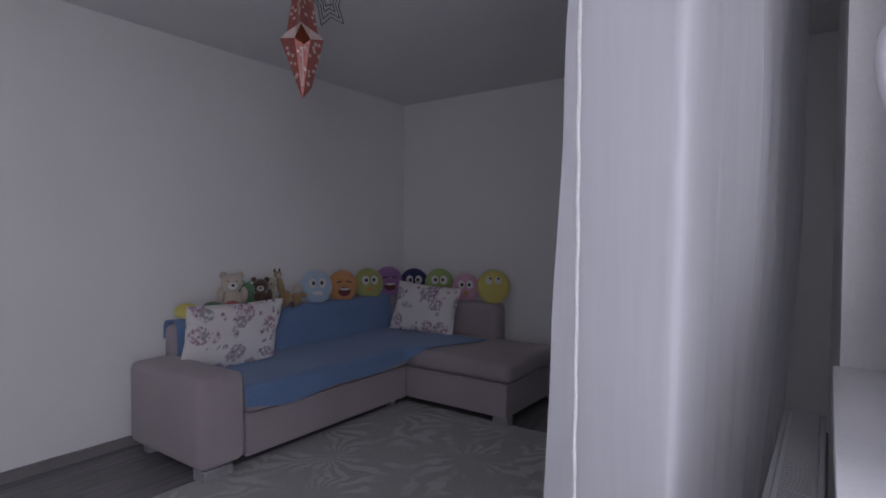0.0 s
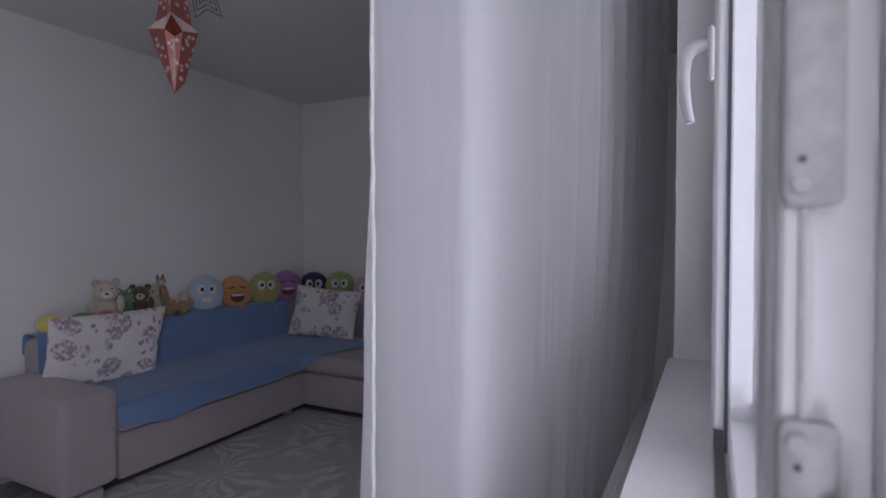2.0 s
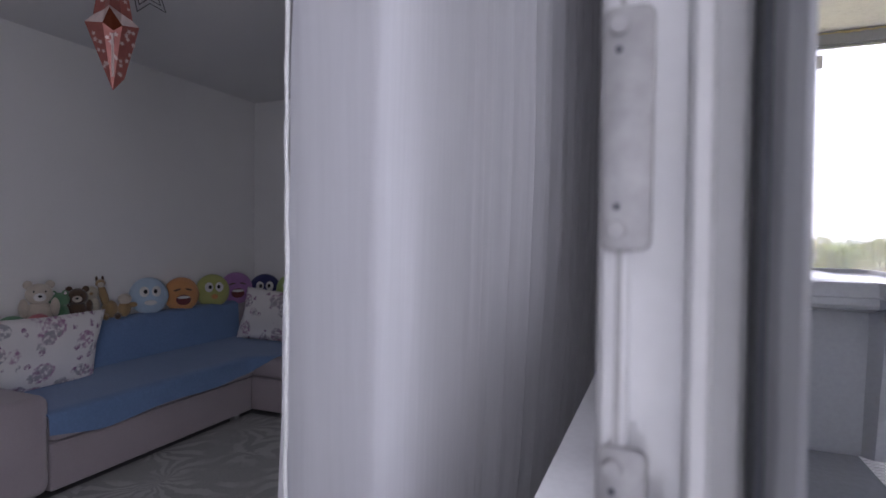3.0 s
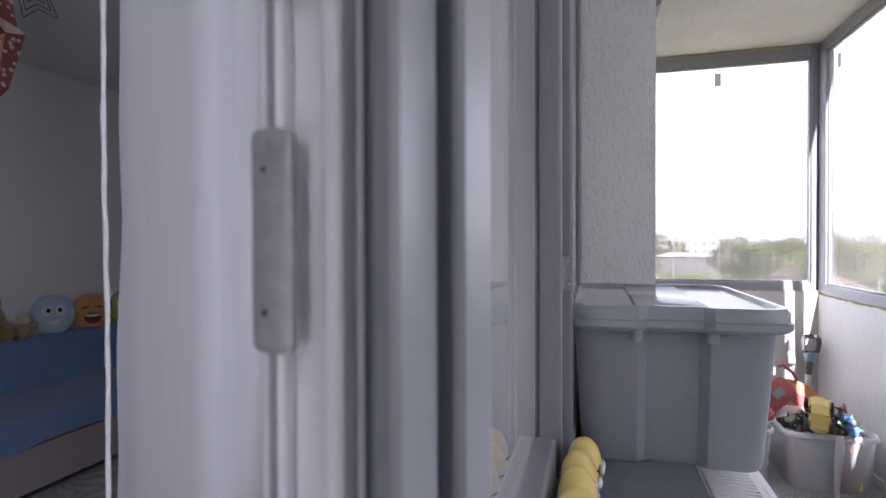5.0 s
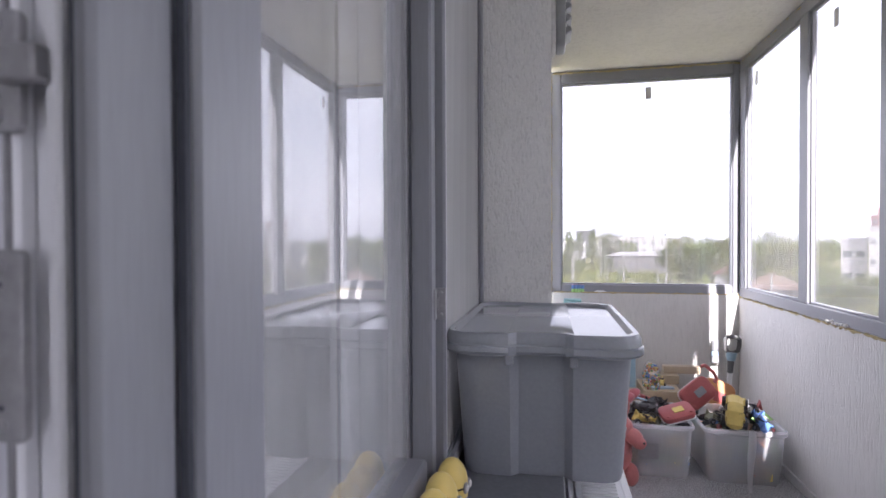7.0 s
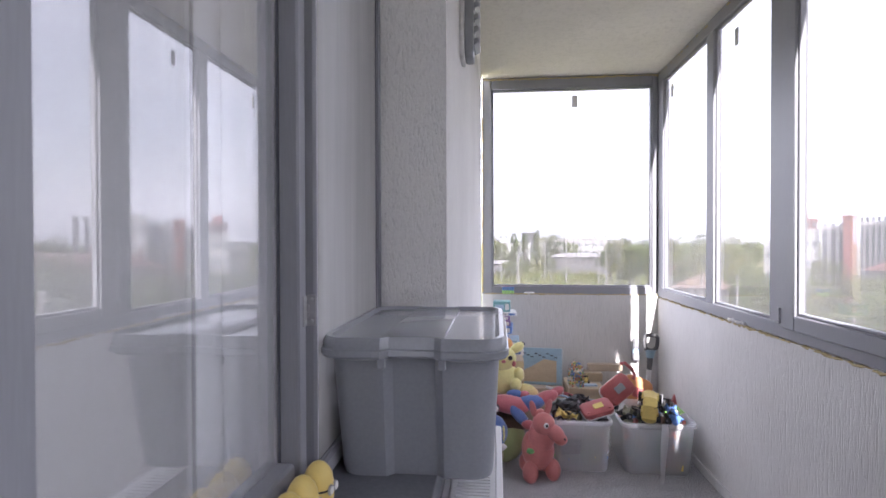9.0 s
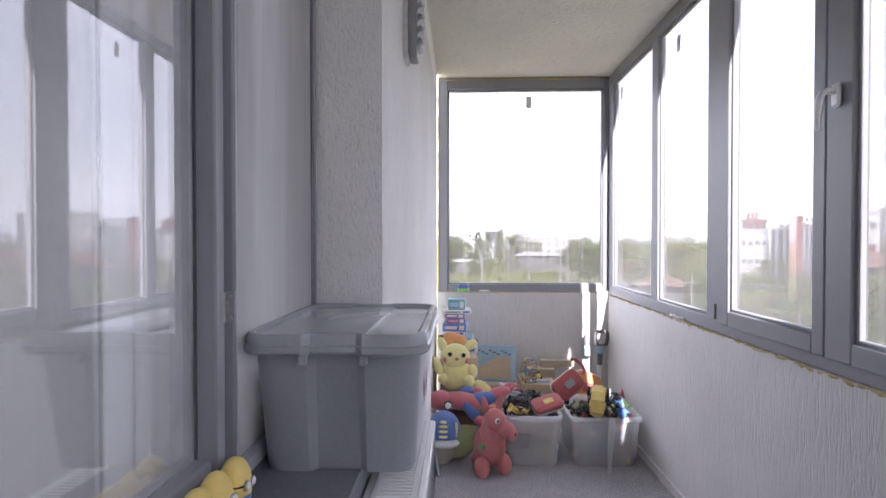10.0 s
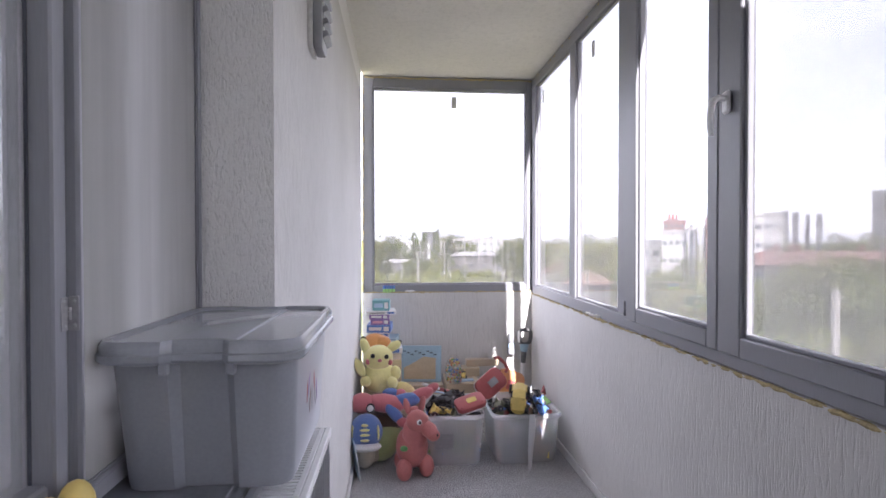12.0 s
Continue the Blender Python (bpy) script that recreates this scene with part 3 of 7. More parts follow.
def side_windows():
    x0, x1 = XB + 0.006, XB + 0.052
    w = thing("window_3", (XB + 0.04, 1.9, ZP), "row of anthracite plastic windows along the balcony", "window", kind="structure")
    bm = shape()
    ya, yb = YB + 0.02, YE + 0.07
    bar(bm, x0, x1, ya, yb, ZP - 0.022, 0.985)
    bar(bm, x0, x1, ya, yb, 2.485, HB)
    # Below y 1.3, unseen: thin posts added and all posts deepened to block sun.
    for y, y2 in ((4.34, yb), (3.440, 3.535), (2.70, 2.82), (1.21, 1.33), (0.665, 0.715), (0.05, 0.17), (-0.41, -0.36), (-1.03, -0.91), (-1.66, -1.61), (ya, ya + 0.06)):
        bar(bm, x0, x1 if y > 1.3 else x1 + 0.04, y, y2, 0.985, 2.485)
    part("window_frame", bm, "pvc_grey", w)
    for k, (y, y2, sash) in enumerate(((3.535, 4.34, 0), (2.82, 3.44, 0), (2.008, 2.70, 1), (1.33, 2.004, 1), (0.715, 1.21, 0), (0.17, 0.665, 0), (-0.36, 0.05, 0), (-0.91, -0.41, 0), (-1.61, -1.03, 0), (ya + 0.06, -1.66, 0))):
        if sash:
            side_frame(w, "sash", y, y2, 0.968, 2.50, XB - 0.008, XB + 0.042, 0.075, wide=(0.058, 0.100, 0.062, 0.06) if k == 2 else (0.075, 0.112, 0.062, 0.06))
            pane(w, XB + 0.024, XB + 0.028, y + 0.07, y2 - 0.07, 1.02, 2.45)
        else:
            bm = shape()
            for c in ((y, y + 0.012, 0.985, 2.485), (y2 - 0.012, y2, 0.985, 2.485)):
                bar(bm, x0 + 0.014, x1 - 0.012, *c, 0.003)
            bar(bm, x0 + 0.014, x1 - 0.012, y + 0.012, y2 - 0.012, 0.985, 0.998, 0.003)
            bar(bm, x0 + 0.014, x1 - 0.012, y + 0.012, y2 - 0.012, 2.472, 2.485, 0.003)
            part("glazing_bead", bm, "pvc_grey", w)
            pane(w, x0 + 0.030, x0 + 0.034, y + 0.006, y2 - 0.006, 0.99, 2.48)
    bm = shape()
    brick_shape(bm, XB + 0.0745, XB + 0.0755, 1.41, 1.90, 1.03, 2.44)
    part("insect_net", bm, "screen_net", w, "fine grey insect netting outside the glass", 0)
    for y, z in ((3.20, 2.32), (4.2, 2.33), (2.60, 2.30)):
        bm = shape()
        brick_shape(bm, XB + 0.0255 if y < 2.7 else XB + 0.033, XB + 0.0275 if y < 2.7 else XB + 0.035, y, y + 0.04, z, z + 0.085)
        part("sticker", bm, "sticker", w, "small grey glass sticker", 0)
    bm = shape()
    bar(bm, XB - 0.024, XB - 0.008, 1.930, 1.968, 1.712, 1.784, 0.008)
    base = part("handle", bm, "silver_bright", w, "silver lever handle")
    bm = shape()
    tube(bm, [(XB - 0.016, 1.950, 1.759), (XB - 0.042, 1.950, 1.761), (XB - 0.055, 1.951, 1.755), (XB - 0.061, 1.955, 1.738), (XB - 0.063, 1.959, 1.705),
              (XB - 0.062, 1.961, 1.67), (XB - 0.059, 1.961, 1.646)], [0.010, 0.010, 0.0105, 0.0105, 0.0098, 0.009, 0.0075], 12)
    part("lever", bm, "silver_bright", base)
    bm = shape()
    rod(bm, (XB - 0.010, 2.705, 0.985), (XB - 0.010, 2.705, 1.05), 0.005, None, 0, 10)
    part("hinge", bm, "silver", w)


side_windows()


def foam_strip(name, a, b, w, h, seed):
    """A ragged bead of mounting foam along a line."""
    rng = random.Random(seed)
    a, b = Vector(a), Vector(b)
    n = int((b - a).length / 0.022)
    bm = shape()
    pts, rs = [], []
    for i in range(n + 1):
        p = a.lerp(b, i / n)
        pts.append(p + Vector((rng.uniform(-w, w), rng.uniform(-w, w), rng.uniform(-h, h))))
        rs.append(rng.uniform(0.5, 1.3) * 0.0065)
    tube(bm, pts, rs, 6)
    return solo(name, bm, "foam", "ragged yellow mounting foam squeezed out along the frame", "mounting foam", kind="structure")


foam_strip("trim_foam_side", (XB + 0.003, 0.6, ZP - 0.030), (XB + 0.003, YE, ZP - 0.026), 0.003, 0.003, 1)
foam_strip("trim_foam_end", (0.15, YE + 0.006, ZP - 0.010), (XB, YE + 0.006, ZP - 0.010), 0.003, 0.002, 2)
foam_strip("trim_foam_end_side", (0.139, YE + 0.016, ZP), (0.139, YE + 0.016, HB - 0.02), 0.003, 0.003, 3)
foam_strip("trim_foam_top", (0.15, YE + 0.01, HB - 0.018), (XB, YE + 0.01, HB - 0.018), 0.003, 0.003, 4)
foam_strip("trim_foam_side_top", (XB + 0.012, 1.0, HB - 0.018), (XB + 0.012, YE, HB - 0.018), 0.003, 0.003, 5)

# ---- soft materials ----
M["sofa"] = material("sofa", (0.40, 0.35, 0.37), 0.95, second=(0.36, 0.315, 0.335), scale=3, fine=420, wide=(0.85, 1.12), bump=0.35, depth=0.001, sheen=0.2)
M["sofa_foot"] = material("sofa_foot", (0.45, 0.45, 0.46), 0.4, metal=0.4, scale=10, fine=90)
M["throw"] = material("throw", (0.165, 0.27, 0.47), 0.85, second=(0.145, 0.24, 0.43), scale=3, fine=70, wide=(0.94, 1.06), bump=0.45, depth=0.003, sheen=0.2)


def colour(name, rgb, rough=0.6, plush=False, spec=0.4):
    grey = sum(rgb) / 3 * 1.1
    rgb = tuple(c * 0.74 + grey * 0.26 for c in rgb)
    M[name] = material(name, rgb, 0.95 if plush else rough, second=tuple(c * 0.84 for c in rgb), scale=14, fine=260 if plush else 60,
                       wide=(0.82, 1.15) if plush else (0.95, 1.04), bump=0.6 if plush else 0.05, depth=0.003 if plush else 0.001, sheen=0.4 if plush else 0, spec=spec)
    return name


for n_, c_ in dict(plush_cream=(0.62, 0.52, 0.40), plush_green=(0.10, 0.30, 0.13), plush_brown=(0.13, 0.07, 0.035), plush_tan=(0.42, 0.25, 0.07), plush_sky=(0.42, 0.60, 0.76),
                   plush_orange=(0.78, 0.30, 0.03), plush_olive=(0.48, 0.50, 0.08), plush_violet=(0.42, 0.14, 0.47), plush_navy=(0.03, 0.035, 0.17), plush_lime=(0.36, 0.52, 0.12),
                   plush_pink=(0.72, 0.33, 0.50), plush_lemon=(0.78, 0.66, 0.05), plush_white=(0.78, 0.76, 0.74), plush_black=(0.02, 0.02, 0.025), plush_red=(0.64, 0.12, 0.15),
                   plush_yellow=(0.86, 0.80, 0.24), plush_blue=(0.06, 0.17, 0.52), plush_maroon=(0.20, 0.03, 0.03), plush_apple=(0.45, 0.56, 0.18), plush_sand=(0.55, 0.48, 0.33)).items():
    colour(n_, c_, plush=True)
for n_, c_ in dict(red=(0.50, 0.07, 0.07), rubber_red=(0.63, 0.145, 0.135), yellow=(0.80, 0.58, 0.05), blue=(0.05, 0.20, 0.62), black=(0.04, 0.04, 0.045), grey=(0.28, 0.29, 0.31),
                   orange=(0.72, 0.25, 0.04), green=(0.12, 0.42, 0.10), olive=(0.22, 0.22, 0.13), white=(0.76, 0.76, 0.76), teal=(0.12, 0.42, 0.45), purple=(0.25, 0.12, 0.42), tan=(0.50, 0.38, 0.22),
                   pale_blue=(0.35, 0.55, 0.75), brown=(0.22, 0.12, 0.06), lime=(0.35, 0.75, 0.12), pink=(0.75, 0.30, 0.42), card=(0.48, 0.37, 0.24), cyan=(0.26, 0.44, 0.57)).items():
    colour(n_, c_, 0.38)


def floral(name):
    """White cotton printed with scattered mauve blossoms and grey leaves."""
    m = material(name, (0.80, 0.77, 0.75), 0.9, second=(0.74, 0.71, 0.70), scale=6, fine=300, wide=(0.95, 1.04), bump=0.2, depth=0.001)
    n, l = m.node_tree.nodes, m.node_tree.links
    b = n["Principled BSDF"]
    last = b.inputs["Base Color"].links[0].from_socket
    co, warp, addv = n.new("ShaderNodeTexCoord"), n.new("ShaderNodeTexNoise"), n.new("ShaderNodeVectorMath")
    warp.inputs["Scale"].default_value = 28
    addv.operation = "MULTIPLY_ADD"
    addv.inputs[1].default_value = (0.035, 0.035, 0.035)
    l.new(co.outputs["Object"], warp.inputs["Vector"])
    l.new(warp.outputs["Color"], addv.inputs[0])
    l.new(co.outputs["Object"], addv.inputs[2])
    for scale, near, soft, rgb in ((6.5, 0.42, 0.05, (0.40, 0.22, 0.34)), (7.6, 0.36, 0.03, (0.36, 0.35, 0.37)), (12.0, 0.26, 0.04, (0.30, 0.17, 0.27))):
        v, r, mx, nz, mu = n.new("ShaderNodeTexVoronoi"), n.new("ShaderNodeMapRange"), n.new("ShaderNodeMix"), n.new("ShaderNodeTexNoise"), n.new("ShaderNodeMath")
        v.inputs["Scale"].default_value = scale
        l.new(addv.outputs[0], v.inputs["Vector"])
        r.inputs["From Min"].default_value, r.inputs["From Max"].default_value = near, near - soft
        l.new(v.outputs["Distance"], r.inputs["Value"])
        nz.inputs["Scale"].default_value, nz.inputs["Detail"].default_value = 48, 3
        l.new(co.outputs["Object"], nz.inputs["Vector"])
        mu.operation = "MULTIPLY"
        l.new(r.outputs[0], mu.inputs[0])
        rr = n.new("ShaderNodeMapRange")
        rr.inputs["From Min"].default_value, rr.inputs["From Max"].default_value = 0.38, 0.6
        l.new(nz.outputs["Fac"], rr.inputs["Value"])
        l.new(rr.outputs[0], mu.inputs[1])
        mx.data_type = "RGBA"
        l.new(mu.outputs[0], mx.inputs["Factor"])
        l.new(last, mx.inputs["A"])
        mx.inputs["B"].default_value = (*rgb, 1)
        last = mx.outputs["Result"]
    l.new(last, b.inputs["Base Color"])
    return m


M["floral"] = floral("floral")


def rug_pattern(name):
    """Grey pile with paler feathery leaves."""
    m = material(name, (0.44, 0.44, 0.43), 0.97, second=(0.38, 0.38, 0.375), scale=3, fine=200, wide=(0.88, 1.12), bump=0.7, depth=0.005)
    n, l = m.node_tree.nodes, m.node_tree.links
    b = n["Principled BSDF"]
    last = b.inputs["Base Color"].links[0].from_socket
    co, warp, place, cell, away, ang, sep = (n.new("ShaderNodeTexCoord"), n.new("ShaderNodeTexNoise"), n.new("ShaderNodeVectorMath"), n.new("ShaderNodeTexVoronoi"),
                                             n.new("ShaderNodeVectorMath"), n.new("ShaderNodeMath"), n.new("ShaderNodeSeparateXYZ"))
    flat = n.new("ShaderNodeVectorMath")
    flat.operation = "MULTIPLY"
    flat.inputs[1].default_value = (1, 1, 0)
    l.new(co.outputs["Object"], flat.inputs[0])
    warp.inputs["Scale"].default_value, warp.inputs["Detail"].default_value = 4, 6
    l.new(flat.outputs[0], warp.inputs["Vector"])
    place.operation = "MULTIPLY_ADD"
    place.inputs[1].default_value = (0.26, 0.26, 0)
    l.new(warp.outputs["Color"], place.inputs[0])
    l.new(flat.outputs[0], place.inputs[2])
    cell.inputs["Scale"].default_value = 1.7                      # fronds spread from scattered centres
    l.new(place.outputs[0], cell.inputs["Vector"])
    away.operation = "SUBTRACT"
    l.new(place.outputs[0], away.inputs[0])
    l.new(cell.outputs["Position"], away.inputs[1])
    l.new(away.outputs[0], sep.inputs[0])
    ang.operation = "ARCTAN2"
    l.new(sep.outputs["X"], ang.inputs[0])
    l.new(sep.outputs["Y"], ang.inputs[1])
    fan, wave, nz, mask, ramp, mu, mx = (n.new("ShaderNodeMath"), n.new("ShaderNodeMath"), n.new("ShaderNodeTexNoise"), n.new("ShaderNodeMapRange"), n.new("ShaderNodeMapRange"),
                                         n.new("ShaderNodeMath"), n.new("ShaderNodeMix"))
    fan.operation, wave.operation, mu.operation = "MULTIPLY", "SINE", "MULTIPLY"
    fan.inputs[1].default_value = 17.0
    l.new(ang.outputs[0], fan.inputs[0])
    l.new(fan.outputs[0], wave.inputs[0])
    ramp.inputs["From Min"].default_value, ramp.inputs["From Max"].default_value = -0.35, 0.25
    l.new(wave.outputs[0], ramp.inputs["Value"])
    nz.inputs["Scale"].default_value, nz.inputs["Detail"].default_value = 3.2, 6
    l.new(flat.outputs[0], nz.inputs["Vector"])
    mask.inputs["From Min"].default_value, mask.inputs["From Max"].default_value = 0.44, 0.54
    l.new(nz.outputs["Fac"], mask.inputs["Value"])
    l.new(ramp.outputs[0], mu.inputs[0])
    l.new(mask.outputs[0], mu.inputs[1])
    mx.data_type = "RGBA"
    l.new(mu.outputs[0], mx.inputs["Factor"])
    l.new(last, mx.inputs["A"])
    mx.inputs["B"].default_value = (0.56, 0.56, 0.545, 1)
    l.new(mx.outputs["Result"], b.inputs["Base Color"])
    return m


M["rug"] = rug_pattern("rug")


# ---- room: sofa and what lies on it ----
before_sofa = set(scene.objects)


def fx(x):
    """Across the seating corner, from its first plan to its true depth."""
    return -2.625 + 0.891 * (x + 2.77)


def fy(y):
    """Along the seating corner, from its first plan to its true length."""
    return 3.235 + (0.958 if y < 3.36 else 0.738) * (y - 3.36)


def sofa():
    s = thing("corner_sofa", (-3.0, 3.1, 0), "mauve-grey fabric corner sofa with a chaise end", "sofa")

    def soft(name, c, bevel=0.03, seg=3, label=""):
        bm = shape()
        brick_shape(bm, fx(c[0]), fx(c[1]), fy(c[2]), fy(c[3]), 0.968 * c[4], 0.968 * c[5], bevel=bevel, seg=seg)
        return part(name, bm, "sofa", s, label, 60)

    soft("armrest", (-3.565, -2.76, 1.725, 1.995, 0.06, 0.525), 0.045)
    soft("base", (-3.62, -2.78, 2.0, 3.355, 0.055, 0.285), 0.012)
    soft("seat_cushion", (-3.55, -2.765, 2.0, 3.375, 0.287, 0.415), 0.035)
    soft("backrest", (-3.645, -3.50, 1.962, 4.58, 0.06, 0.70), 0.05)
    soft("chaise_base", (-3.50, -1.88, 3.36, 4.505, 0.055, 0.272), 0.012)
    soft("chaise_cushion", (-3.48, -1.862, 3.375, 4.355, 0.275, 0.415), 0.04)
    soft("chaise_backrest", (-3.49, -2.43, 4.315, 4.58, 0.28, 0.685), 0.055)
    for x, y, w, d in ((-2.83, 1.835, 0.12, 0.16), (-3.47, 1.815, 0.07, 0.07), (-1.935, 3.415, 0.12, 0.10), (-1.935, 4.395, 0.10, 0.1), (-2.85, 3.255, 0.05, 0.05), (-3.6, 4.455, 0.1, 0.1)):
        bm = shape()
        brick_shape(bm, fx(x - w / 2), fx(x + w / 2), fy(y - d / 2), fy(y + d / 2), 0.0, 0.057, bevel=0.004)
        part("foot", bm, "sofa_foot", s, "silver block foot")
    for c in (((-2.762, 2.01, 0.286), (-2.762, 3.355, 0.286)), ((-2.77, 3.362, 0.274), (-1.88, 3.362, 0.274)), ((-1.868, 3.37, 0.274), (-1.868, 4.355, 0.274))):
        bm = shape()
        rod(bm, *((fx(x), fy(y), 0.968 * z) for x, y, z in c), 0.005, None, 0, 6)
        part("piping", bm, "sofa", s)


sofa()


def throw_cover():
    """A quilted throw over the back and seat, hanging over the front edge and running out on to the chaise."""
    bm = shape()
    ny, rows = 70, []
    for j in range(ny + 1):
        y = 1.975 + j / ny * 2.12
        drape = [(-3.652, 0.60), (-3.650, 0.68), (-3.632, 0.706), (-3.59, 0.713), (-3.53, 0.712), (-3.494, 0.695), (-3.488, 0.60), (-3.482, 0.48), (-3.46, 0.428)]
        k = min(max((y - 3.255) / 0.20, 0), 1)
        k = k * k * (3 - 2 * k)
        reach = -2.765 + k * (0.10 + 0.20 * min(max((y - 3.455) / 0.6, 0), 1))
        drape += [(-3.46 + (reach + 3.46) * i / 9, 0.4225) for i in range(1, 10)]
        hang = (0.075 + 0.035 * min(1, (y - 1.975) * 4) * max(0, 1 - (y - 2.055) / 1.6) + 0.008 * math.sin(y * 9)) * (1 - k)
        drape += [(reach + 0.012 * (1 - k) + 0.02 * k, 0.4225 - 0.012 * (1 - k)), (reach + 0.017 * (1 - k) + 0.04 * k, 0.4225 - 0.02 * (1 - k) - hang * 0.5), (reach + 0.020 * (1 - k) + 0.06 * k, 0.4225 - 0.02 * (1 - k) - hang)]
        row = []
        for i, (x, z) in enumerate(drape):
            w = 0.004 * noise.noise(Vector((x * 4, y * 4, 3))) + 0.0025 * noise.noise(Vector((x * 14, y * 14, 7)))
            row.append(bm.verts.new((fx(x), fy(y), 0.968 * z + 0.003 + abs(w))))
        rows.append(row)
    for a, b in zip(rows, rows[1:]):
        for i in range(len(a) - 1):
            bm.faces.new((a[i], a[i + 1], b[i + 1], b[i]))
    bmesh.ops.recalc_face_normals(bm, faces=bm.faces)
    bmesh.ops.solidify(bm, geom=list(bm.faces), thickness=-0.006)
    solo("throw_blanket", bm, "throw", "blue quilted throw spread over the sofa's back and seat", "blanket", (-3.2, 3.0, 0.42), smooth=60)


throw_cover()


def pillow(name, w, h, t, m, label):
    """A stuffed square cushion with pinched corners."""
    bm = shape()
    n = 18
    grid = {}
    for side in (1, -1):
        for i in range(n + 1):
            for j in range(n + 1):
                u, v = i / n * 2 - 1, j / n * 2 - 1
                edge = i in (0, n) or j in (0, n)
                if edge and side == -1:
                    grid[side, i, j] = grid[1, i, j]
                    continue
                puff = ((1 - u * u) * (1 - v * v)) ** 0.42
                pinch = 1 - 0.05 * (1 - abs(u * v)) * max(abs(u), abs(v)) ** 3
                wob = 0.006 * noise.noise(Vector((u * 3, v * 3, side * 2 + w)))
                grid[side, i, j] = bm.verts.new(m @ Vector((u * w / 2 * pinch, side * (puff * t / 2 + wob * puff), v * h / 2 * pinch)))
        for i in range(n):
            for j in range(n):
                f = [grid[side, i, j], grid[side, i + 1, j], grid[side, i + 1, j + 1], grid[side, i, j + 1]]
                bm.faces.new(f)
    return solo(name, bm, "floral", label, "cushion", tuple(m.translation), "floral cushions on the sofa", smooth=80)


pillow("floral_cushion", 0.68, 0.44, 0.15, pose(-3.30, 2.245, 0.618, 0, 0, 90) @ pose(0, 0, 0, 14, 1, 0), "large white cushion printed with mauve flowers and grey leaves")
pillow("floral_cushion", 0.62, 0.42, 0.14, pose(-3.065, 4.08, 0.622, 0, 0, 8) @ pose(0, 0, 0, -16, 4, 0), "white cushion printed with mauve flowers, leaning on the backrest")


def face_cushion(at, r, turn, skin, label, eyes="round", mouth="open", extra=()):
    """A round plush cushion with a stitched face; it looks along its own -y."""
    m = Matrix.Translation(at) @ pose(0, 0, 0, 0, 0, turn) @ pose(0, 0, 0, -8, 0, 0)
    c = thing("face_cushion", (at[0], at[1], at[2] - r), label, "cushion", "round face cushions along the sofa back")
    bm = shape()
    ball(bm, (0, 0, 0), (r, r * 0.42, r), 0, m, 24, 16)
    part("body", bm, skin, c, smooth=80)

    def disc(name, x, z, rx, rz, mat, lift=0.0, tilt=0):
        bm = shape()
        y = -r * 0.42 * math.sqrt(max(0.05, 1 - (x / r) ** 2 - (z / r) ** 2)) - lift
        ball(bm, (0, 0, 0), (rx, 0.006, rz), 0, m @ Matrix.Translation((x, y, z)) @ pose(0, 0, 0, 0, tilt, 0) @ pose(0, 0, 0, 0, 0, math.degrees(math.atan(x / r * 0.5))), 14, 8)
        part(name, bm, mat, c, smooth=80)

    if eyes == "round":
        for s in (-1, 1):
            disc("eye", s * r * 0.30, r * 0.20, r * 0.25, r * 0.29, "plush_white", 0.002)
            disc("pupil", s * r * 0.25, r * 0.20, r * 0.10, r * 0.12, "plush_black", 0.007)
    elif eyes == "up":
        for s in (-1, 1):
            disc("eye", s * r * 0.27, r * 0.36, r * 0.20, r * 0.24, "plush_white", 0.002)
            disc("pupil", s * r * 0.24 + 0.008, r * 0.46, r * 0.08, r * 0.09, "plush_black", 0.007)
    else:
        for s in (-1, 1):
            disc("eye", s * r * 0.32, r * 0.25, r * 0.22, r * 0.05, "plush_brown", 0.003, s * 14)
    if mouth == "open":
        disc("mouth", 0, -r * 0.34, r * 0.42, r * 0.30, "plush_maroon", 0.003)
        disc("teeth", 0, -r * 0.20, r * 0.36, r * 0.08, "plush_white", 0.008)
    elif mouth == "teeth":
        disc("mouth", 0, -r * 0.40, r * 0.34, r * 0.14, "plush_white", 0.004)
    elif mouth == "lips":
        disc("mouth", 0, -r * 0.36, r * 0.20, r * 0.15, "plush_orange", 0.004)


face_cushion((-3.567, 3.127, 0.838), 0.130, 62, "plush_sky", "pale blue round plush cushion with a toothy face", "round", "teeth")
face_cushion((-3.567, 3.424, 0.821), 0.130, 62, "plush_orange", "orange round plush cushion with a laughing face", "shut", "open")
face_cushion((-3.567, 3.824, 0.821), 0.135, 60, "plush_olive", "olive green round plush cushion with big eyes", "round", "lips")
face_cushion((-3.567, 4.169, 0.822), 0.136, 55, "plush_violet", "violet round plush cushion with an open mouth", "none", "open")
face_cushion((-3.426, 4.437, 0.798), 0.138, 40, "plush_navy", "navy blue round plush cushion with big eyes", "round", "none")
face_cushion((-3.112, 4.437, 0.814), 0.133, 33, "plush_lime", "lime green round plush cushion with wry eyes", "round", "none")
face_cushion((-2.807, 4.437, 0.790), 0.124, 30, "plush_pink", "pink round plush cushion with orange lips", "round", "lips")
face_cushion((-2.510, 4.437, 0.815), 0.141, 28, "plush_lemon", "yellow round plush cushion with upturned eyes", "up", "none")


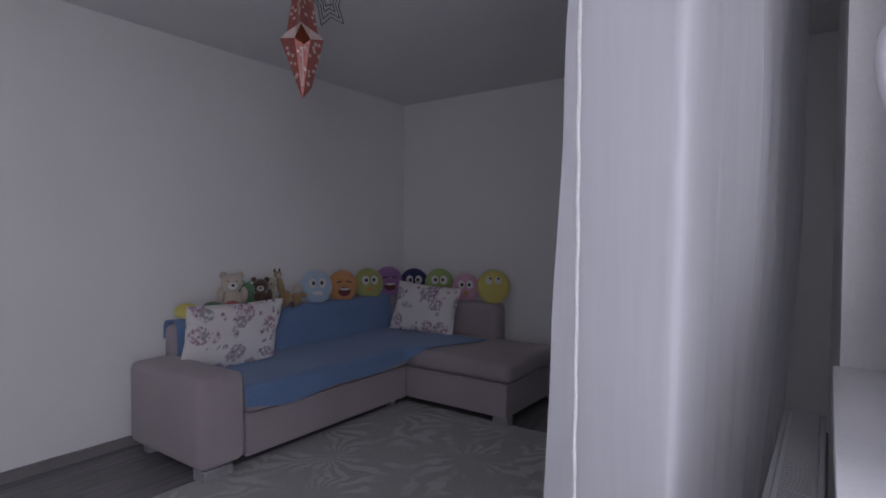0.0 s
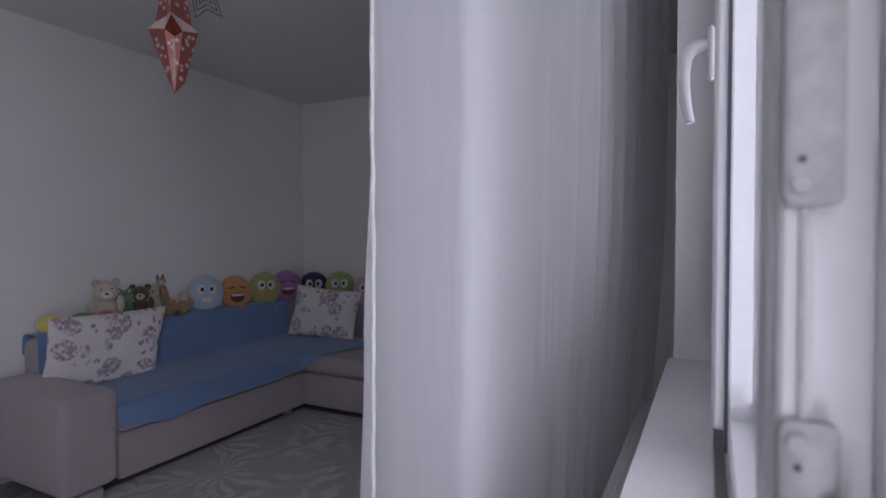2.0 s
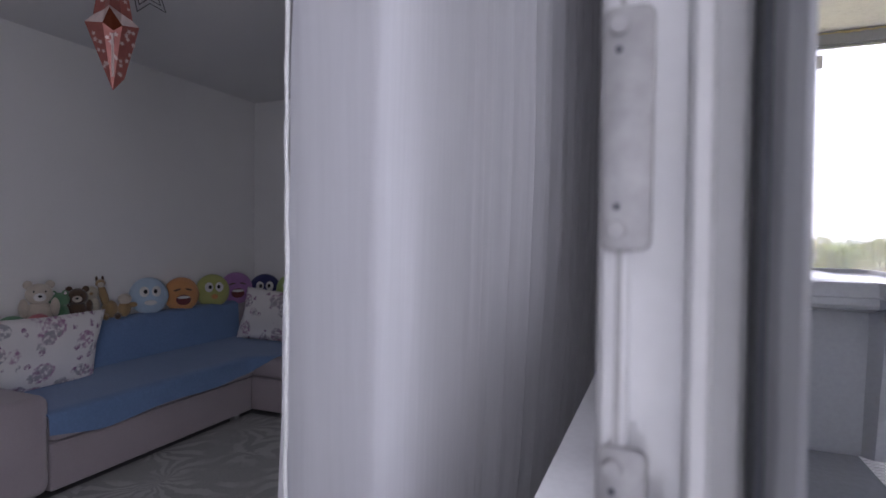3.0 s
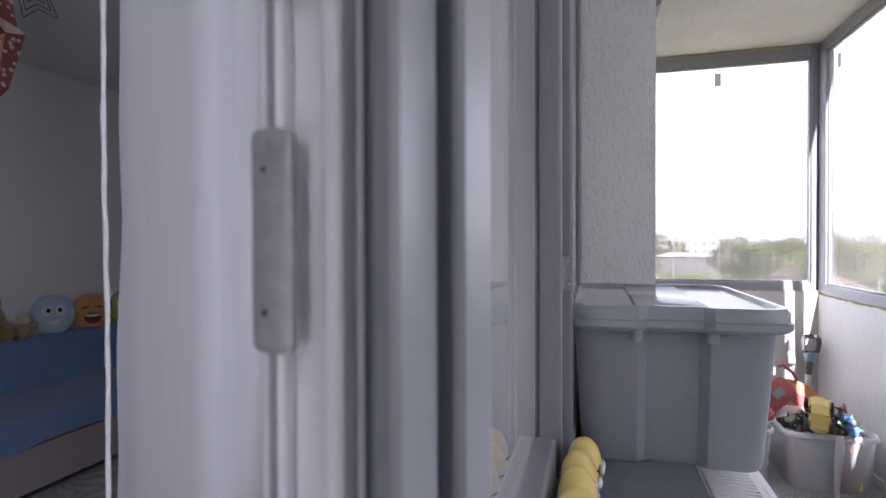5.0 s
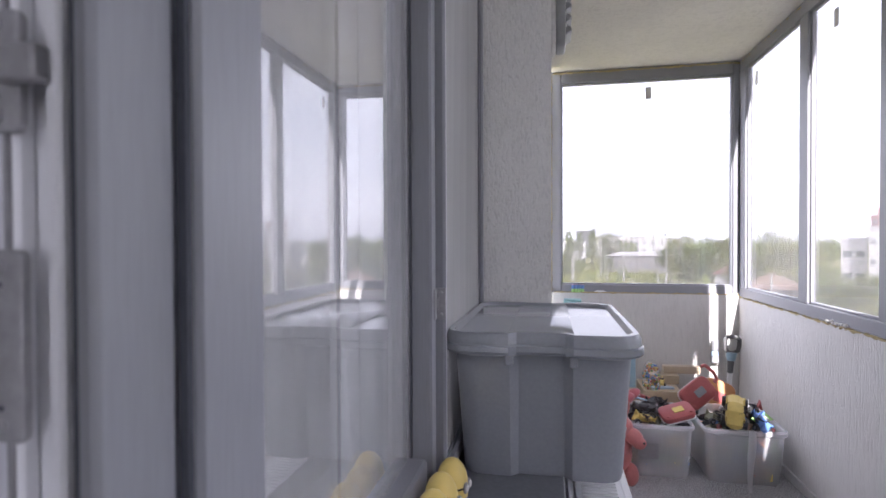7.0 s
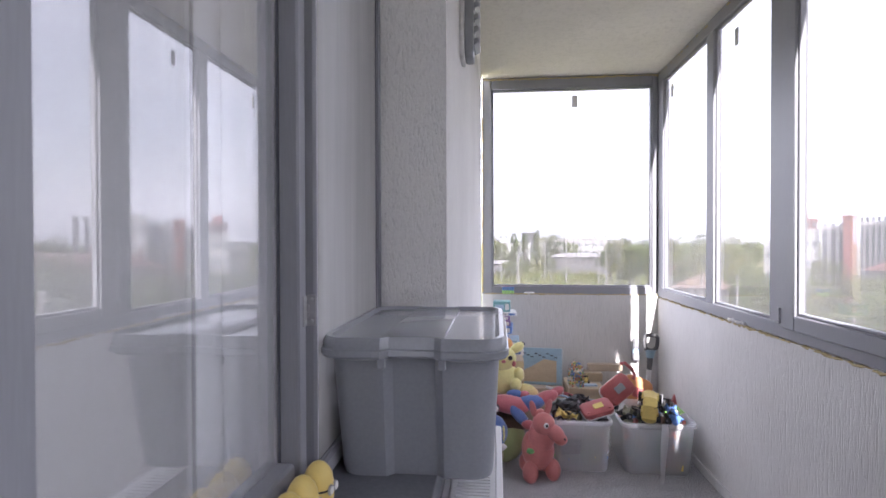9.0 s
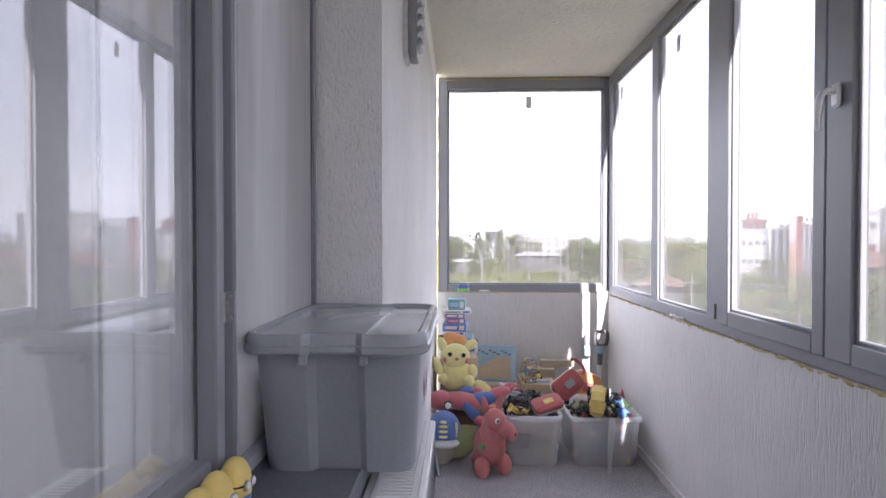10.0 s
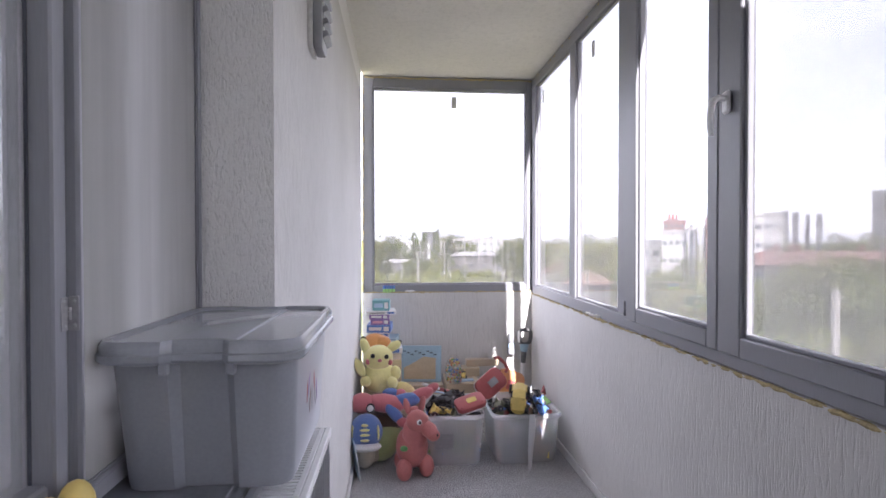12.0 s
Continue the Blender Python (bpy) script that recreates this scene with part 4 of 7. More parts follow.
def plush(name, at, turn, balls, mats, label, size=1.0, group="", tilt=(0, 0)):
    """A stuffed toy as one plain mesh of joined rounded masses."""
    m = Matrix.Translation(at) @ pose(0, 0, 0, 0, 0, turn) @ pose(0, 0, 0, tilt[0], tilt[1], 0) @ Matrix.Scale(size, 4)
    bm = shape()
    for c, r, mi, *rot in balls:
        mm = m @ Matrix.Translation(c) @ (pose(0, 0, 0, *rot[0]) if rot else Matrix())
        ball(bm, (0, 0, 0), r if isinstance(r, tuple) else (r, r, r), mi, mm, 16, 12)
    return solo(name, bm, mats, label, "soft toy", at, group, smooth=80)


SIT = [((0, 0, 0.075), (0.062, 0.055, 0.075), 0), ((0, -0.01, 0.18), (0.062, 0.058, 0.056), 0), ((0, -0.062, 0.168), (0.028, 0.022, 0.022), 1), ((0, -0.083, 0.174), (0.010, 0.008, 0.007), 2),
       ((-0.048, 0, 0.228), (0.022, 0.012, 0.022), 0), ((0.048, 0, 0.228), (0.022, 0.012, 0.022), 0), ((-0.024, -0.056, 0.196), 0.006, 2), ((0.024, -0.056, 0.196), 0.006, 2),
       ((-0.055, -0.06, 0.03), (0.028, 0.055, 0.03), 0), ((0.055, -0.06, 0.03), (0.028, 0.055, 0.03), 0), ((-0.068, -0.02, 0.11), (0.022, 0.03, 0.05), 0), ((0.068, -0.02, 0.11), (0.022, 0.03, 0.05), 0)]
TOP = 0.716
plush("teddy_bear", (-3.572, 2.396, TOP), 62, SIT, ["plush_cream", "plush_white", "plush_black"], "cream plush teddy bear sitting on the sofa back", 1.12, "stuffed toys along the sofa back")
plush("plush_frog", (-3.572, 2.508, TOP), 62, [((0, 0, 0.07), (0.055, 0.05, 0.07), 0), ((0, -0.01, 0.155), (0.058, 0.05, 0.045), 0), ((-0.03, -0.02, 0.195), 0.02, 0), ((0.03, -0.02, 0.195), 0.02, 0),
      ((-0.03, -0.038, 0.198), 0.009, 1), ((0.03, -0.038, 0.198), 0.009, 1), ((-0.05, -0.05, 0.025), (0.025, 0.045, 0.025), 0), ((0.05, -0.05, 0.025), (0.025, 0.045, 0.025), 0)],
      ["plush_green", "plush_white"], "green plush frog sitting on the sofa back", 1.0, "stuffed toys along the sofa back")
plush("plush_dog", (-3.572, 2.621, TOP), 55, SIT, ["plush_brown", "plush_cream", "plush_black"], "small dark brown plush dog on the sofa back", 0.92, "stuffed toys along the sofa back")
plush("plush_bird", (-3.572, 2.711, TOP), 55, [((0, 0, 0.08), (0.05, 0.045, 0.08), 0), ((0, 0, 0.18), 0.042, 0), ((0, -0.045, 0.178), (0.012, 0.02, 0.010), 1)], ["plush_sand", "plush_tan"],
      "pale plush bird tucked between other toys", 1.0, "stuffed toys along the sofa back")
plush("plush_giraffe", (-3.572, 2.835, TOP), 60, [((0, 0, 0.06), (0.05, 0.06, 0.06), 0), ((-0.035, -0.01, 0.15), (0.026, 0.026, 0.085), 0, (0, -14, 0)), ((-0.055, -0.02, 0.235), (0.03, 0.042, 0.027), 0), ((-0.055, -0.062, 0.228), (0.02, 0.02, 0.017), 1),
      ((-0.075, 0.005, 0.262), (0.008, 0.008, 0.02), 2), ((-0.04, 0.005, 0.262), (0.008, 0.008, 0.02), 2), ((-0.03, -0.06, 0.02), (0.022, 0.05, 0.022), 0), ((0.04, -0.06, 0.02), (0.022, 0.05, 0.022), 2),
      ((0.085, -0.01, 0.06), (0.04, 0.04, 0.055), 0), ((0.085, -0.02, 0.125), (0.042, 0.04, 0.036), 1), ((0.13, -0.03, 0.085), (0.03, 0.02, 0.018), 0)],
      ["plush_tan", "plush_cream", "plush_brown"], "tan plush giraffe with cream muzzle on the sofa back", 1.0, "stuffed toys along the sofa back")
plush("plush_ball_toy", (-3.572, 2.082, TOP), 60, [((0, 0, 0.05), (0.075, 0.05, 0.05), 0), ((0.15, 0, 0.05), (0.07, 0.05, 0.052), 1), ((0.27, 0, 0.05), (0.06, 0.05, 0.055), 2)], ["plush_lemon", "plush_green", "plush_red"],
      "yellow, green and red plush caterpillar behind the cushion", 1.0, "stuffed toys along the sofa back")

bm = shape()
brick_shape(bm, -2.79, -0.85, 0.72, 3.42, 0.0, 0.012, bevel=0.004)
solo("rug", bm, "rug", "grey rug woven with pale feathery leaves", "rug", (-1.9, 2.1, 0))
for ob in [o for o in scene.objects if o.parent is None and o not in before_sofa and o.name not in ("corner_sofa", "throw_blanket")]:
    ob.location, ob.scale = (fx(ob.location.x), fy(ob.location.y), 0.968 * ob.location.z), (0.945, 0.945, 0.968)



# ---- room: lantern, ornament, curtain, radiator ----
M["foil_red"] = material("foil_red", (0.31, 0.10, 0.082), 0.34, metal=0.30, scale=10, fine=50, wide=(0.9, 1.1), bump=0.1, depth=0.002)
M["foil_deep"] = material("foil_deep", (0.20, 0.045, 0.02), 0.3, metal=0.4, scale=20, fine=80)
M["foil_pale"] = material("foil_pale", (0.62, 0.50, 0.47), 0.45, scale=20, fine=80)


def star_lantern():
    """A folded paper star with long pointed rays up and down and a short one facing out; pale stars are printed on it."""
    c = Vector((-1.940, 1.722, 1.985))
    s = thing("star_lantern", tuple(c), "red foil paper star lantern printed with pale stars", "hanging lantern")
    m = Matrix.Translation(c) @ pose(0, 0, 0, 0, 0, 50) @ Matrix.Diagonal((1.05, 1.05, 1.24, 1))
    bm = shape()
    ring = [(0.080, 0, 0.006), (0.030, -0.034, -0.004), (0.004, -0.030, -0.022), (-0.028, -0.034, -0.004), (-0.082, 0, 0.0), (-0.028, 0.03, 0.0), (0, 0.06, 0.02), (0.028, 0.03, 0.0)]
    collar = [(0.060, 0, 0.022), (0.026, -0.020, 0.034), (-0.006, -0.062, 0.040), (-0.022, -0.018, 0.040), (-0.058, 0, 0.022), (-0.02, 0.02, 0.03), (0, 0.05, 0.03), (0.02, 0.02, 0.03)]
    foot = [(0.0, -0.010, -0.190), (0.012, -0.012, -0.186), (0.002, -0.002, -0.12), (-0.006, -0.012, -0.180)]
    low = [bm.verts.new(m @ Vector(p)) for p in ring]
    mid = [bm.verts.new(m @ Vector(p)) for p in collar]
    tip, tip_side = bm.verts.new(m @ Vector((0.0, -0.010, -0.190))), bm.verts.new(m @ Vector((0.034, 0.004, -0.150)))
    top = bm.verts.new(m @ Vector((0.0, 0, 0.33)))
    nose = bm.verts.new(m @ Vector((-0.004, -0.085, 0.028)))
    for i in range(8):
        j = (i + 1) % 8
        bm.faces.new((tip, low[i], low[j]) if i else (tip_side, low[0], low[1]))
        bm.faces.new((mid[i], top, mid[j]))
        if i not in (1, 2):
            bm.faces.new((low[i], mid[i], mid[j], low[j])).material_index = 1 if i in (0, 3) else 0
    bm.faces.new((tip, tip_side, low[1]))
    bm.faces.new((tip, low[0], tip_side))
    # dark red on the lower nose facets imitates a shaded hollow
    for a, b, k in ((mid[1], mid[2], 1), (mid[2], mid[3], 1), (low[1], mid[1], 1), (mid[3], low[3], 1), (low[2], low[1], 2), (low[3], low[2], 2)):
        bm.faces.new((nose, a, b)).material_index = k
    bmesh.ops.recalc_face_normals(bm, faces=bm.faces)
    bm.normal_update()
    rng = random.Random(5)
    spots = []
    for f in bm.faces:
        if f.material_index == 0 and f.calc_area() > 0.0015:
            pts = [v.co.copy() for v in f.verts]
            for k in range(max(2, int(f.calc_area() / 0.0009))):
                r1, r2 = math.sqrt(rng.uniform(0.10, 0.85)), rng.uniform(0.22, 0.78)
                spots.append((pts[0] * (1 - r1) + pts[1] * r1 * (1 - r2) + pts[2] * r1 * r2, f.normal.copy()))
    part("body", bm, ["foil_red", "foil_pale", "foil_deep"], s, smooth=0)
    for p, nrm in spots:
        r = rng.uniform(0.008, 0.011)
        bm = shape()
        pts = [((r if i % 2 == 0 else r * 0.42) * math.cos(i * math.pi / 5), (r if i % 2 == 0 else r * 0.42) * math.sin(i * math.pi / 5)) for i in range(10)]
        prism(bm, pts, -0.0004, 0.0006, Matrix.Translation(p) @ nrm.to_track_quat("Z", "Y").to_matrix().to_4x4() @ Matrix.Rotation(rng.uniform(0, 1.2), 4, "Z"))
        part("printed_star", bm, "foil_pale", s, smooth=0)
    # pale strip laid along the lower front ridge for its bright crease line
    bm = shape()
    rod(bm, m @ Vector((0.001, -0.0305, -0.03)), m @ Vector((0.001, -0.0125, -0.15)), 0.004, 0.005, 0, 6)
    part("seam", bm, "foil_pale", s, "pale strip down the front ridge", 0)
    bm = shape()
    rod(bm, c + Vector((0, 0, 0.405)), (c.x, c.y, H), 0.0012, None, 0, 6)
    part("thread", bm, "cord", s)


star_lantern()


def wire_ornament():
    c = Vector((-1.925, 1.84, 2.18))
    s = thing("wire_star_ornament", tuple(c), "flat white star ornament with black outlines hung on a thread", "hanging ornament")
    m = Matrix.Translation(c) @ pose(0, 0, 0, 0, 16, 92)
    for r in (0.118, 0.087, 0.055, 0.028):
        bm = shape()
        pts = [((r if i % 2 == 0 else r * 0.55) * math.sin(i * math.pi / 5), 0, -(r if i % 2 == 0 else r * 0.55) * math.cos(i * math.pi / 5)) for i in range(11)]
        for a, b in zip(pts, pts[1:]):
            rod(bm, a, b, 0.0016, None, 0, 5, m)
        part("outline", bm, "black", s)
    bm = shape()
    rod(bm, m @ Vector((0, 0, 0.07)), (c.x, c.y, H), 0.001, None, 0, 5)
    part("thread", bm, "cord", s)


wire_ornament()


def curtain():
    """A sheer curtain: a border panel turned back into the room, one soft fold, then ever tighter pleats along the window."""
    s = thing("curtain", (-0.34, 1.5, 0.02), "long white sheer curtain hanging in soft folds before the window", "curtain")
    line = [Vector(p) for p in ((-0.424, 0.789), (-0.406, 0.779), (-0.380, 0.771), (-0.351, 0.766), (-0.326, 0.761), (-0.315, 0.763), (-0.315, 0.785), (-0.323, 0.830), (-0.330, 0.89), (-0.332, 0.96), (-0.330, 1.04))]
    y = 1.04
    while y < 2.72:                                         # pleats
        y += 0.008
        u = y - 1.04
        a = 0.0045 + 0.010 * min(1, u / 0.5)
        x = -0.330 + 0.024 * min(1, u / 1.1) + a * (math.sin(u * math.tau / 0.135) + 0.45 * math.sin(u * math.tau / 0.051 + 1.0))
        line.append(Vector((x, y)))
    bm = shape()
    nz, rows = 84, []
    fine = []
    for k in range(10 * 5 + 1):                             # rounder steps along the first panel
        w, f = divmod(k, 5)
        w, f = (w, f / 5) if w < 10 else (9, 1.0)
        p0, p1, p2, p3 = (line[max(0, min(len(line) - 1, w + q))] for q in (-1, 0, 1, 2))
        fine.append(0.5 * (2 * p1 + (p2 - p0) * f + (2 * p0 - 5 * p1 + 4 * p2 - p3) * f * f + (3 * p1 - p0 - 3 * p2 + p3) * f ** 3))
    fine += line[11:]
    for j in range(nz + 1):
        z = 0.02 + j / nz * (H - 0.06)
        row = []
        low = max(0.0, 1.47 - z)
        for i, p in enumerate(fine):
            x, y = p
            free = max(0.0, 1 - i / 25)                     # the loose border hangs outwards
            far = min(1.0, max(0.0, (y - 1.0) / 0.5))
            x -= low * (0.020 + 0.035 * free) + 0.05 * far * max(0.0, 1.3 - z) ** 1.5
            y += low * 0.027
            wr = noise.noise(Vector((i * 0.06, z * 5 - i * 0.10, 4))) + 0.5 * noise.noise(Vector((i * 0.13, z * 11 - i * 0.2, 9)))
            x += 0.0035 * wr * (0.35 + 0.65 * min(1.0, free * 1.6))
            y += 0.0030 * noise.noise(Vector((i * 0.05, z * 6 - i * 0.08, 14))) * (0.3 + free)
            if i < 4:
                y += 0.004 * noise.noise(Vector((z * 9, 2, 5))) * (1 - i / 4)
            row.append(bm.verts.new((x, y, z)))
        rows.append(row)
    for a, b in zip(rows, rows[1:]):
        for i in range(len(a) - 1):
            bm.faces.new((a[i], a[i + 1], b[i + 1], b[i]))
    part("cloth", bm, "curtain", s, smooth=180)
    bm = shape()
    pts = [(-0.396 + 0.0004 * math.sin(k * 1.7), 0.7435 + 0.0008 * math.sin(k * 0.35) + 0.0003 * math.sin(k * 2.1), 0.05 + k * 0.0193) for k in range(121)]
    tube(bm, pts, [0.0020 + 0.0003 * math.sin(k * 2.3) for k in range(121)], 8)
    part("cord", bm, "cord", s, "white pull cord")
    bm = shape()
    brick_shape(bm, -0.39, -0.31, 0.6, 2.6, H - 0.035, H, bevel=0.003)
    part("rail", bm, "pvc_white", s, "white ceiling rail")


curtain()


def radiator(name, x0, x1, y0, y1, z0, z1, front, label):
    """A panel radiator: two ribbed panels, a slotted top and closed sides."""
    s = thing(name, ((x0 + x1) / 2, (y0 + y1) / 2, z0), label, "radiator")
    for x, way in ((x0, -1), (x1, 1)):
        bm = shape()
        outline, k = [], 0
        n = int((y1 - y0 - 0.04) / 0.0333)
        for i in range(n):
            y = y0 + 0.02 + i * 0.0333
            outline += [(y, 0.0), (y + 0.008, 0.006), (y + 0.020, 0.006), (y + 0.028, 0.0)]
        outline = [(y0, 0.0)] + outline + [(y1, 0.0)]
        lo, hi = [], []
        for y, d in outline:
            lo.append(bm.verts.new((x - way * (0.006 - d), y, z0)))
            hi.append(bm.verts.new((x - way * (0.006 - d), y, z1 - 0.02)))
        for i in range(len(lo) - 1):
            bm.faces.new((lo[i], lo[i + 1], hi[i + 1], hi[i]))
        bmesh.ops.solidify(bm, geom=list(bm.faces), thickness=0.002)
        brick_shape(bm, min(x, x - way * 0.012), max(x, x - way * 0.012), y0, y1, z1 - 0.02, z1 - 0.002, bevel=0.002)
        part("panel", bm, "radiator", s)
    bm = shape()
    xa, xb = x0 + 0.013, x1 - 0.013
    brick_shape(bm, xa, xa + 0.008, y0 + 0.01, y1 - 0.01, z1 - 0.004, z1)
    brick_shape(bm, xb - 0.008, xb, y0 + 0.01, y1 - 0.01, z1 - 0.004, z1)
    n = int((y1 - y0) / 0.011)
    for i in range(n):
        y = y0 + 0.01 + i * 0.011
        brick_shape(bm, xa + 0.008, xb - 0.008, y, y + 0.0055, z1 - 0.004, z1)
    part("grille", bm, "radiator", s, "slotted top grille", 0)
    for y in (y0, y1 - 0.003):
        bm = shape()
        brick_shape(bm, x0 + 0.004, x1 - 0.004, y, y + 0.003, z0 + 0.02, z1 - 0.002)
        part("side_cover", bm, "radiator", s)
    bm = shape()
    brick_shape(bm, xa, xb, y0 + 0.012, y1 - 0.012, z0 + 0.05, z1 - 0.06)
    part("convector", bm, "radiator", s, smooth=0)
    for y in (y0 + 0.15, y1 - 0.15):
        bm = shape()
        brick_shape(bm, x0 + 0.02, x1 - 0.02, y, y + 0.02, 0.0, z0 + 0.06, bevel=0.002)
        part("stand", bm, "radiator", s)
    return s


radiator("radiator", -0.302, -0.208, 0.75, 2.02, 0.14, 0.74, -1, "white panel radiator under the room's window sill")
radiator("radiator", 0.156, 0.252, 0.70, 1.510, 0.43, 0.930, 1, "white ribbed panel radiator on the balcony below the sill")


# ---- balcony: storage box and egg toys on the sill ----
M["box_lid"] = material("box_lid", (0.29, 0.305, 0.33), 0.13, second=(0.27, 0.285, 0.31), scale=5, fine=180, wide=(0.96, 1.04), bump=0.03, depth=0.0005, spec=0.7)
M["box_grey"] = material("box_grey", (0.29, 0.305, 0.33), 0.30, second=(0.27, 0.285, 0.31), scale=5, fine=180, wide=(0.96, 1.04), bump=0.06, depth=0.0006)


def loft(bm, rings, mi=0, caps=(True, True)):
    """Skin over rings of equal length."""
    vs = [[bm.verts.new(p) for p in r] for r in rings]
    k = len(vs[0])
    for a, b in zip(vs, vs[1:]):
        for i in range(k):
            bm.faces.new((a[i], a[(i + 1) % k], b[(i + 1) % k], b[i])).material_index = mi
    if caps[0]:
        bm.faces.new(list(reversed(vs[0]))).material_index = mi
    if caps[1]:
        bm.faces.new(vs[-1]).material_index = mi


def notched(w, d, r, notch, n0, n1):
    """A rounded rectangle whose long front and back are set in between n0 and n1."""
    out = []
    rr = round_rect(w, d, r, 5)
    q = len(rr) // 4
    a, b, c, e = rr[:q], rr[q:2 * q], rr[2 * q:3 * q], rr[3 * q:]
    s = notch
    back = [(n1, d / 2), (n1 - s, d / 2 - s), (n0 + s, d / 2 - s), (n0, d / 2)]
    front = [(n0, -d / 2), (n0 + s, -d / 2 + s), (n1 - s, -d / 2 + s), (n1, -d / 2)]
    return a + back + b + c + front + e


def storage_box():
    cx, cy, z0 = 0.117, 1.318, 0.9625
    s = thing("storage_box", (cx, cy, z0), "dark grey plastic storage box with closed lid on a sill", "storage box")

    def ring(w, d, r, notch, z):
        return [(cx + x, cy + y, z) for x, y in notched(w, d, r, notch, -0.045, 0.045)]

    bm = shape()
    loft(bm, [ring(0.212, 0.300, 0.03, 0.005, z0 + 0.006), ring(0.234, 0.312, 0.030, 0.011, z0), ring(0.239, 0.318, 0.032, 0.011, z0 + 0.010), ring(0.257, 0.366, 0.036, 0.013, z0 + 0.185),
              ring(0.262, 0.378, 0.036, 0.009, z0 + 0.187), ring(0.262, 0.378, 0.036, 0.009, z0 + 0.193)][1:])
    part("body", bm, "box_grey", s, smooth=35)
    bm = shape()
    zl = z0 + 0.191
    loft(bm, [ring(0.280, 0.408, 0.040, 0.011, zl), ring(0.286, 0.414, 0.042, 0.011, zl + 0.004), ring(0.286, 0.414, 0.042, 0.011, zl + 0.012), ring(0.280, 0.408, 0.040, 0.011, zl + 0.014),
              ring(0.280, 0.408, 0.040, 0.011, zl + 0.024), ring(0.272, 0.400, 0.038, 0.011, zl + 0.031), ring(0.258, 0.386, 0.034, 0.011, zl + 0.031), ring(0.244, 0.372, 0.03, 0.011, zl + 0.025)])
    lid = part("lid", bm, "box_lid", s, smooth=35)
    bm = shape()
    brick_shape(bm, cx - 0.047, cx + 0.047, cy - 0.190, cy + 0.190, zl + 0.0235, zl + 0.0290, bevel=0.0025, seg=2)
    part("lid_panel", bm, "box_lid", lid, "raised middle panel of the lid")
    for x in (cx - 0.045, cx + 0.045):
        bm = shape()
        brick_shape(bm, x - 0.006, x + 0.006, cy - 0.200, cy - 0.1855, zl - 0.016, zl + 0.003, bevel=0.002)
        part("latch_tab", bm, "box_grey", s)
    # printed decal on the long side
    rng = random.Random(3)
    for k in range(7):
        bm = shape()
        y, z = cy - 0.05 + 0.018 * k, z0 + 0.125 - 0.006 * k + rng.uniform(-0.02, 0.02)
        x = cx + 0.1195 + 0.009 * (z - z0) / 0.185
        ball(bm, (0, 0, 0), (0.0006, 0.004, rng.uniform(0.016, 0.034)), 0, Matrix.Translation((x, y, z)) @ pose(0, 0, 0, rng.uniform(-35, 35), 0, 0), 10, 6)
        part("decal", bm, ("red", "purple", "brown", "grey", "red", "grey", "purple")[k], s, "faded printed decal")


storage_box()


def egg_toy(x, y, turn, first):
    """A yellow egg with a blue lower half and grey goggle band."""
    bm = shape()
    m = Matrix.Translation((x, y, 0.962)) @ pose(0, 0, 0, 0, 0, turn)
    prof = [(0.0125, 0.0), (0.0165, 0.003), (0.0195, 0.012), (0.0208, 0.022), (0.0211, 0.026), (0.0211, 0.030), (0.0212, 0.034), (0.0208, 0.042), (0.0190, 0.052), (0.0150, 0.061), (0.0095, 0.067), (0.0040, 0.0698)]
    n = 20
    rings = [[bm.verts.new(m @ Vector((r * math.cos(k * math.tau / n), r * math.sin(k * math.tau / n), z))) for k in range(n)] for r, z in prof]
    for i, (a, b) in enumerate(zip(rings, rings[1:])):
        for k in range(n):
            bm.faces.new((a[k], a[(k + 1) % n], b[(k + 1) % n], b[k])).material_index = 1 if i < 3 else 0
    bm.faces.new(list(reversed(rings[0]))).material_index = 1
    bm.faces.new(rings[-1])
    for s in (-1, 1):
        ball(bm, (0.0205, s * 0.0075, 0.036), (0.003, 0.0072, 0.0072), 2, m, 12, 8)
        ball(bm, (0.0225, s * 0.0075, 0.036), (0.002, 0.0052, 0.0052), 3, m, 12, 8)
    tube(bm, [(0.0215 * math.cos(a), 0.0215 * math.sin(a), 0.036) for a in [radians(30 + 300 * i / 14) for i in range(15)]], 0.0013, 5, 4, m)
    solo("egg_toy", bm, ["yellow_soft", "blue", "silver", "white", "black"], "yellow and blue plastic egg toy standing on the outer sill", "toy", (x, y, 0.962), "egg toys in a row on the sill")


M["yellow_soft"] = material("yellow_soft", (0.80, 0.62, 0.20), 0.4, scale=12, fine=60, wide=(0.96, 1.04), bump=0.05)
for i_, (x_, y_, a_) in enumerate(((0.004, 1.043, -5), (-0.001, 0.997, -20), (-0.001, 0.950, 10), (0.000, 0.902, -60))):
    egg_toy(x_, y_, a_, i_ == 0)


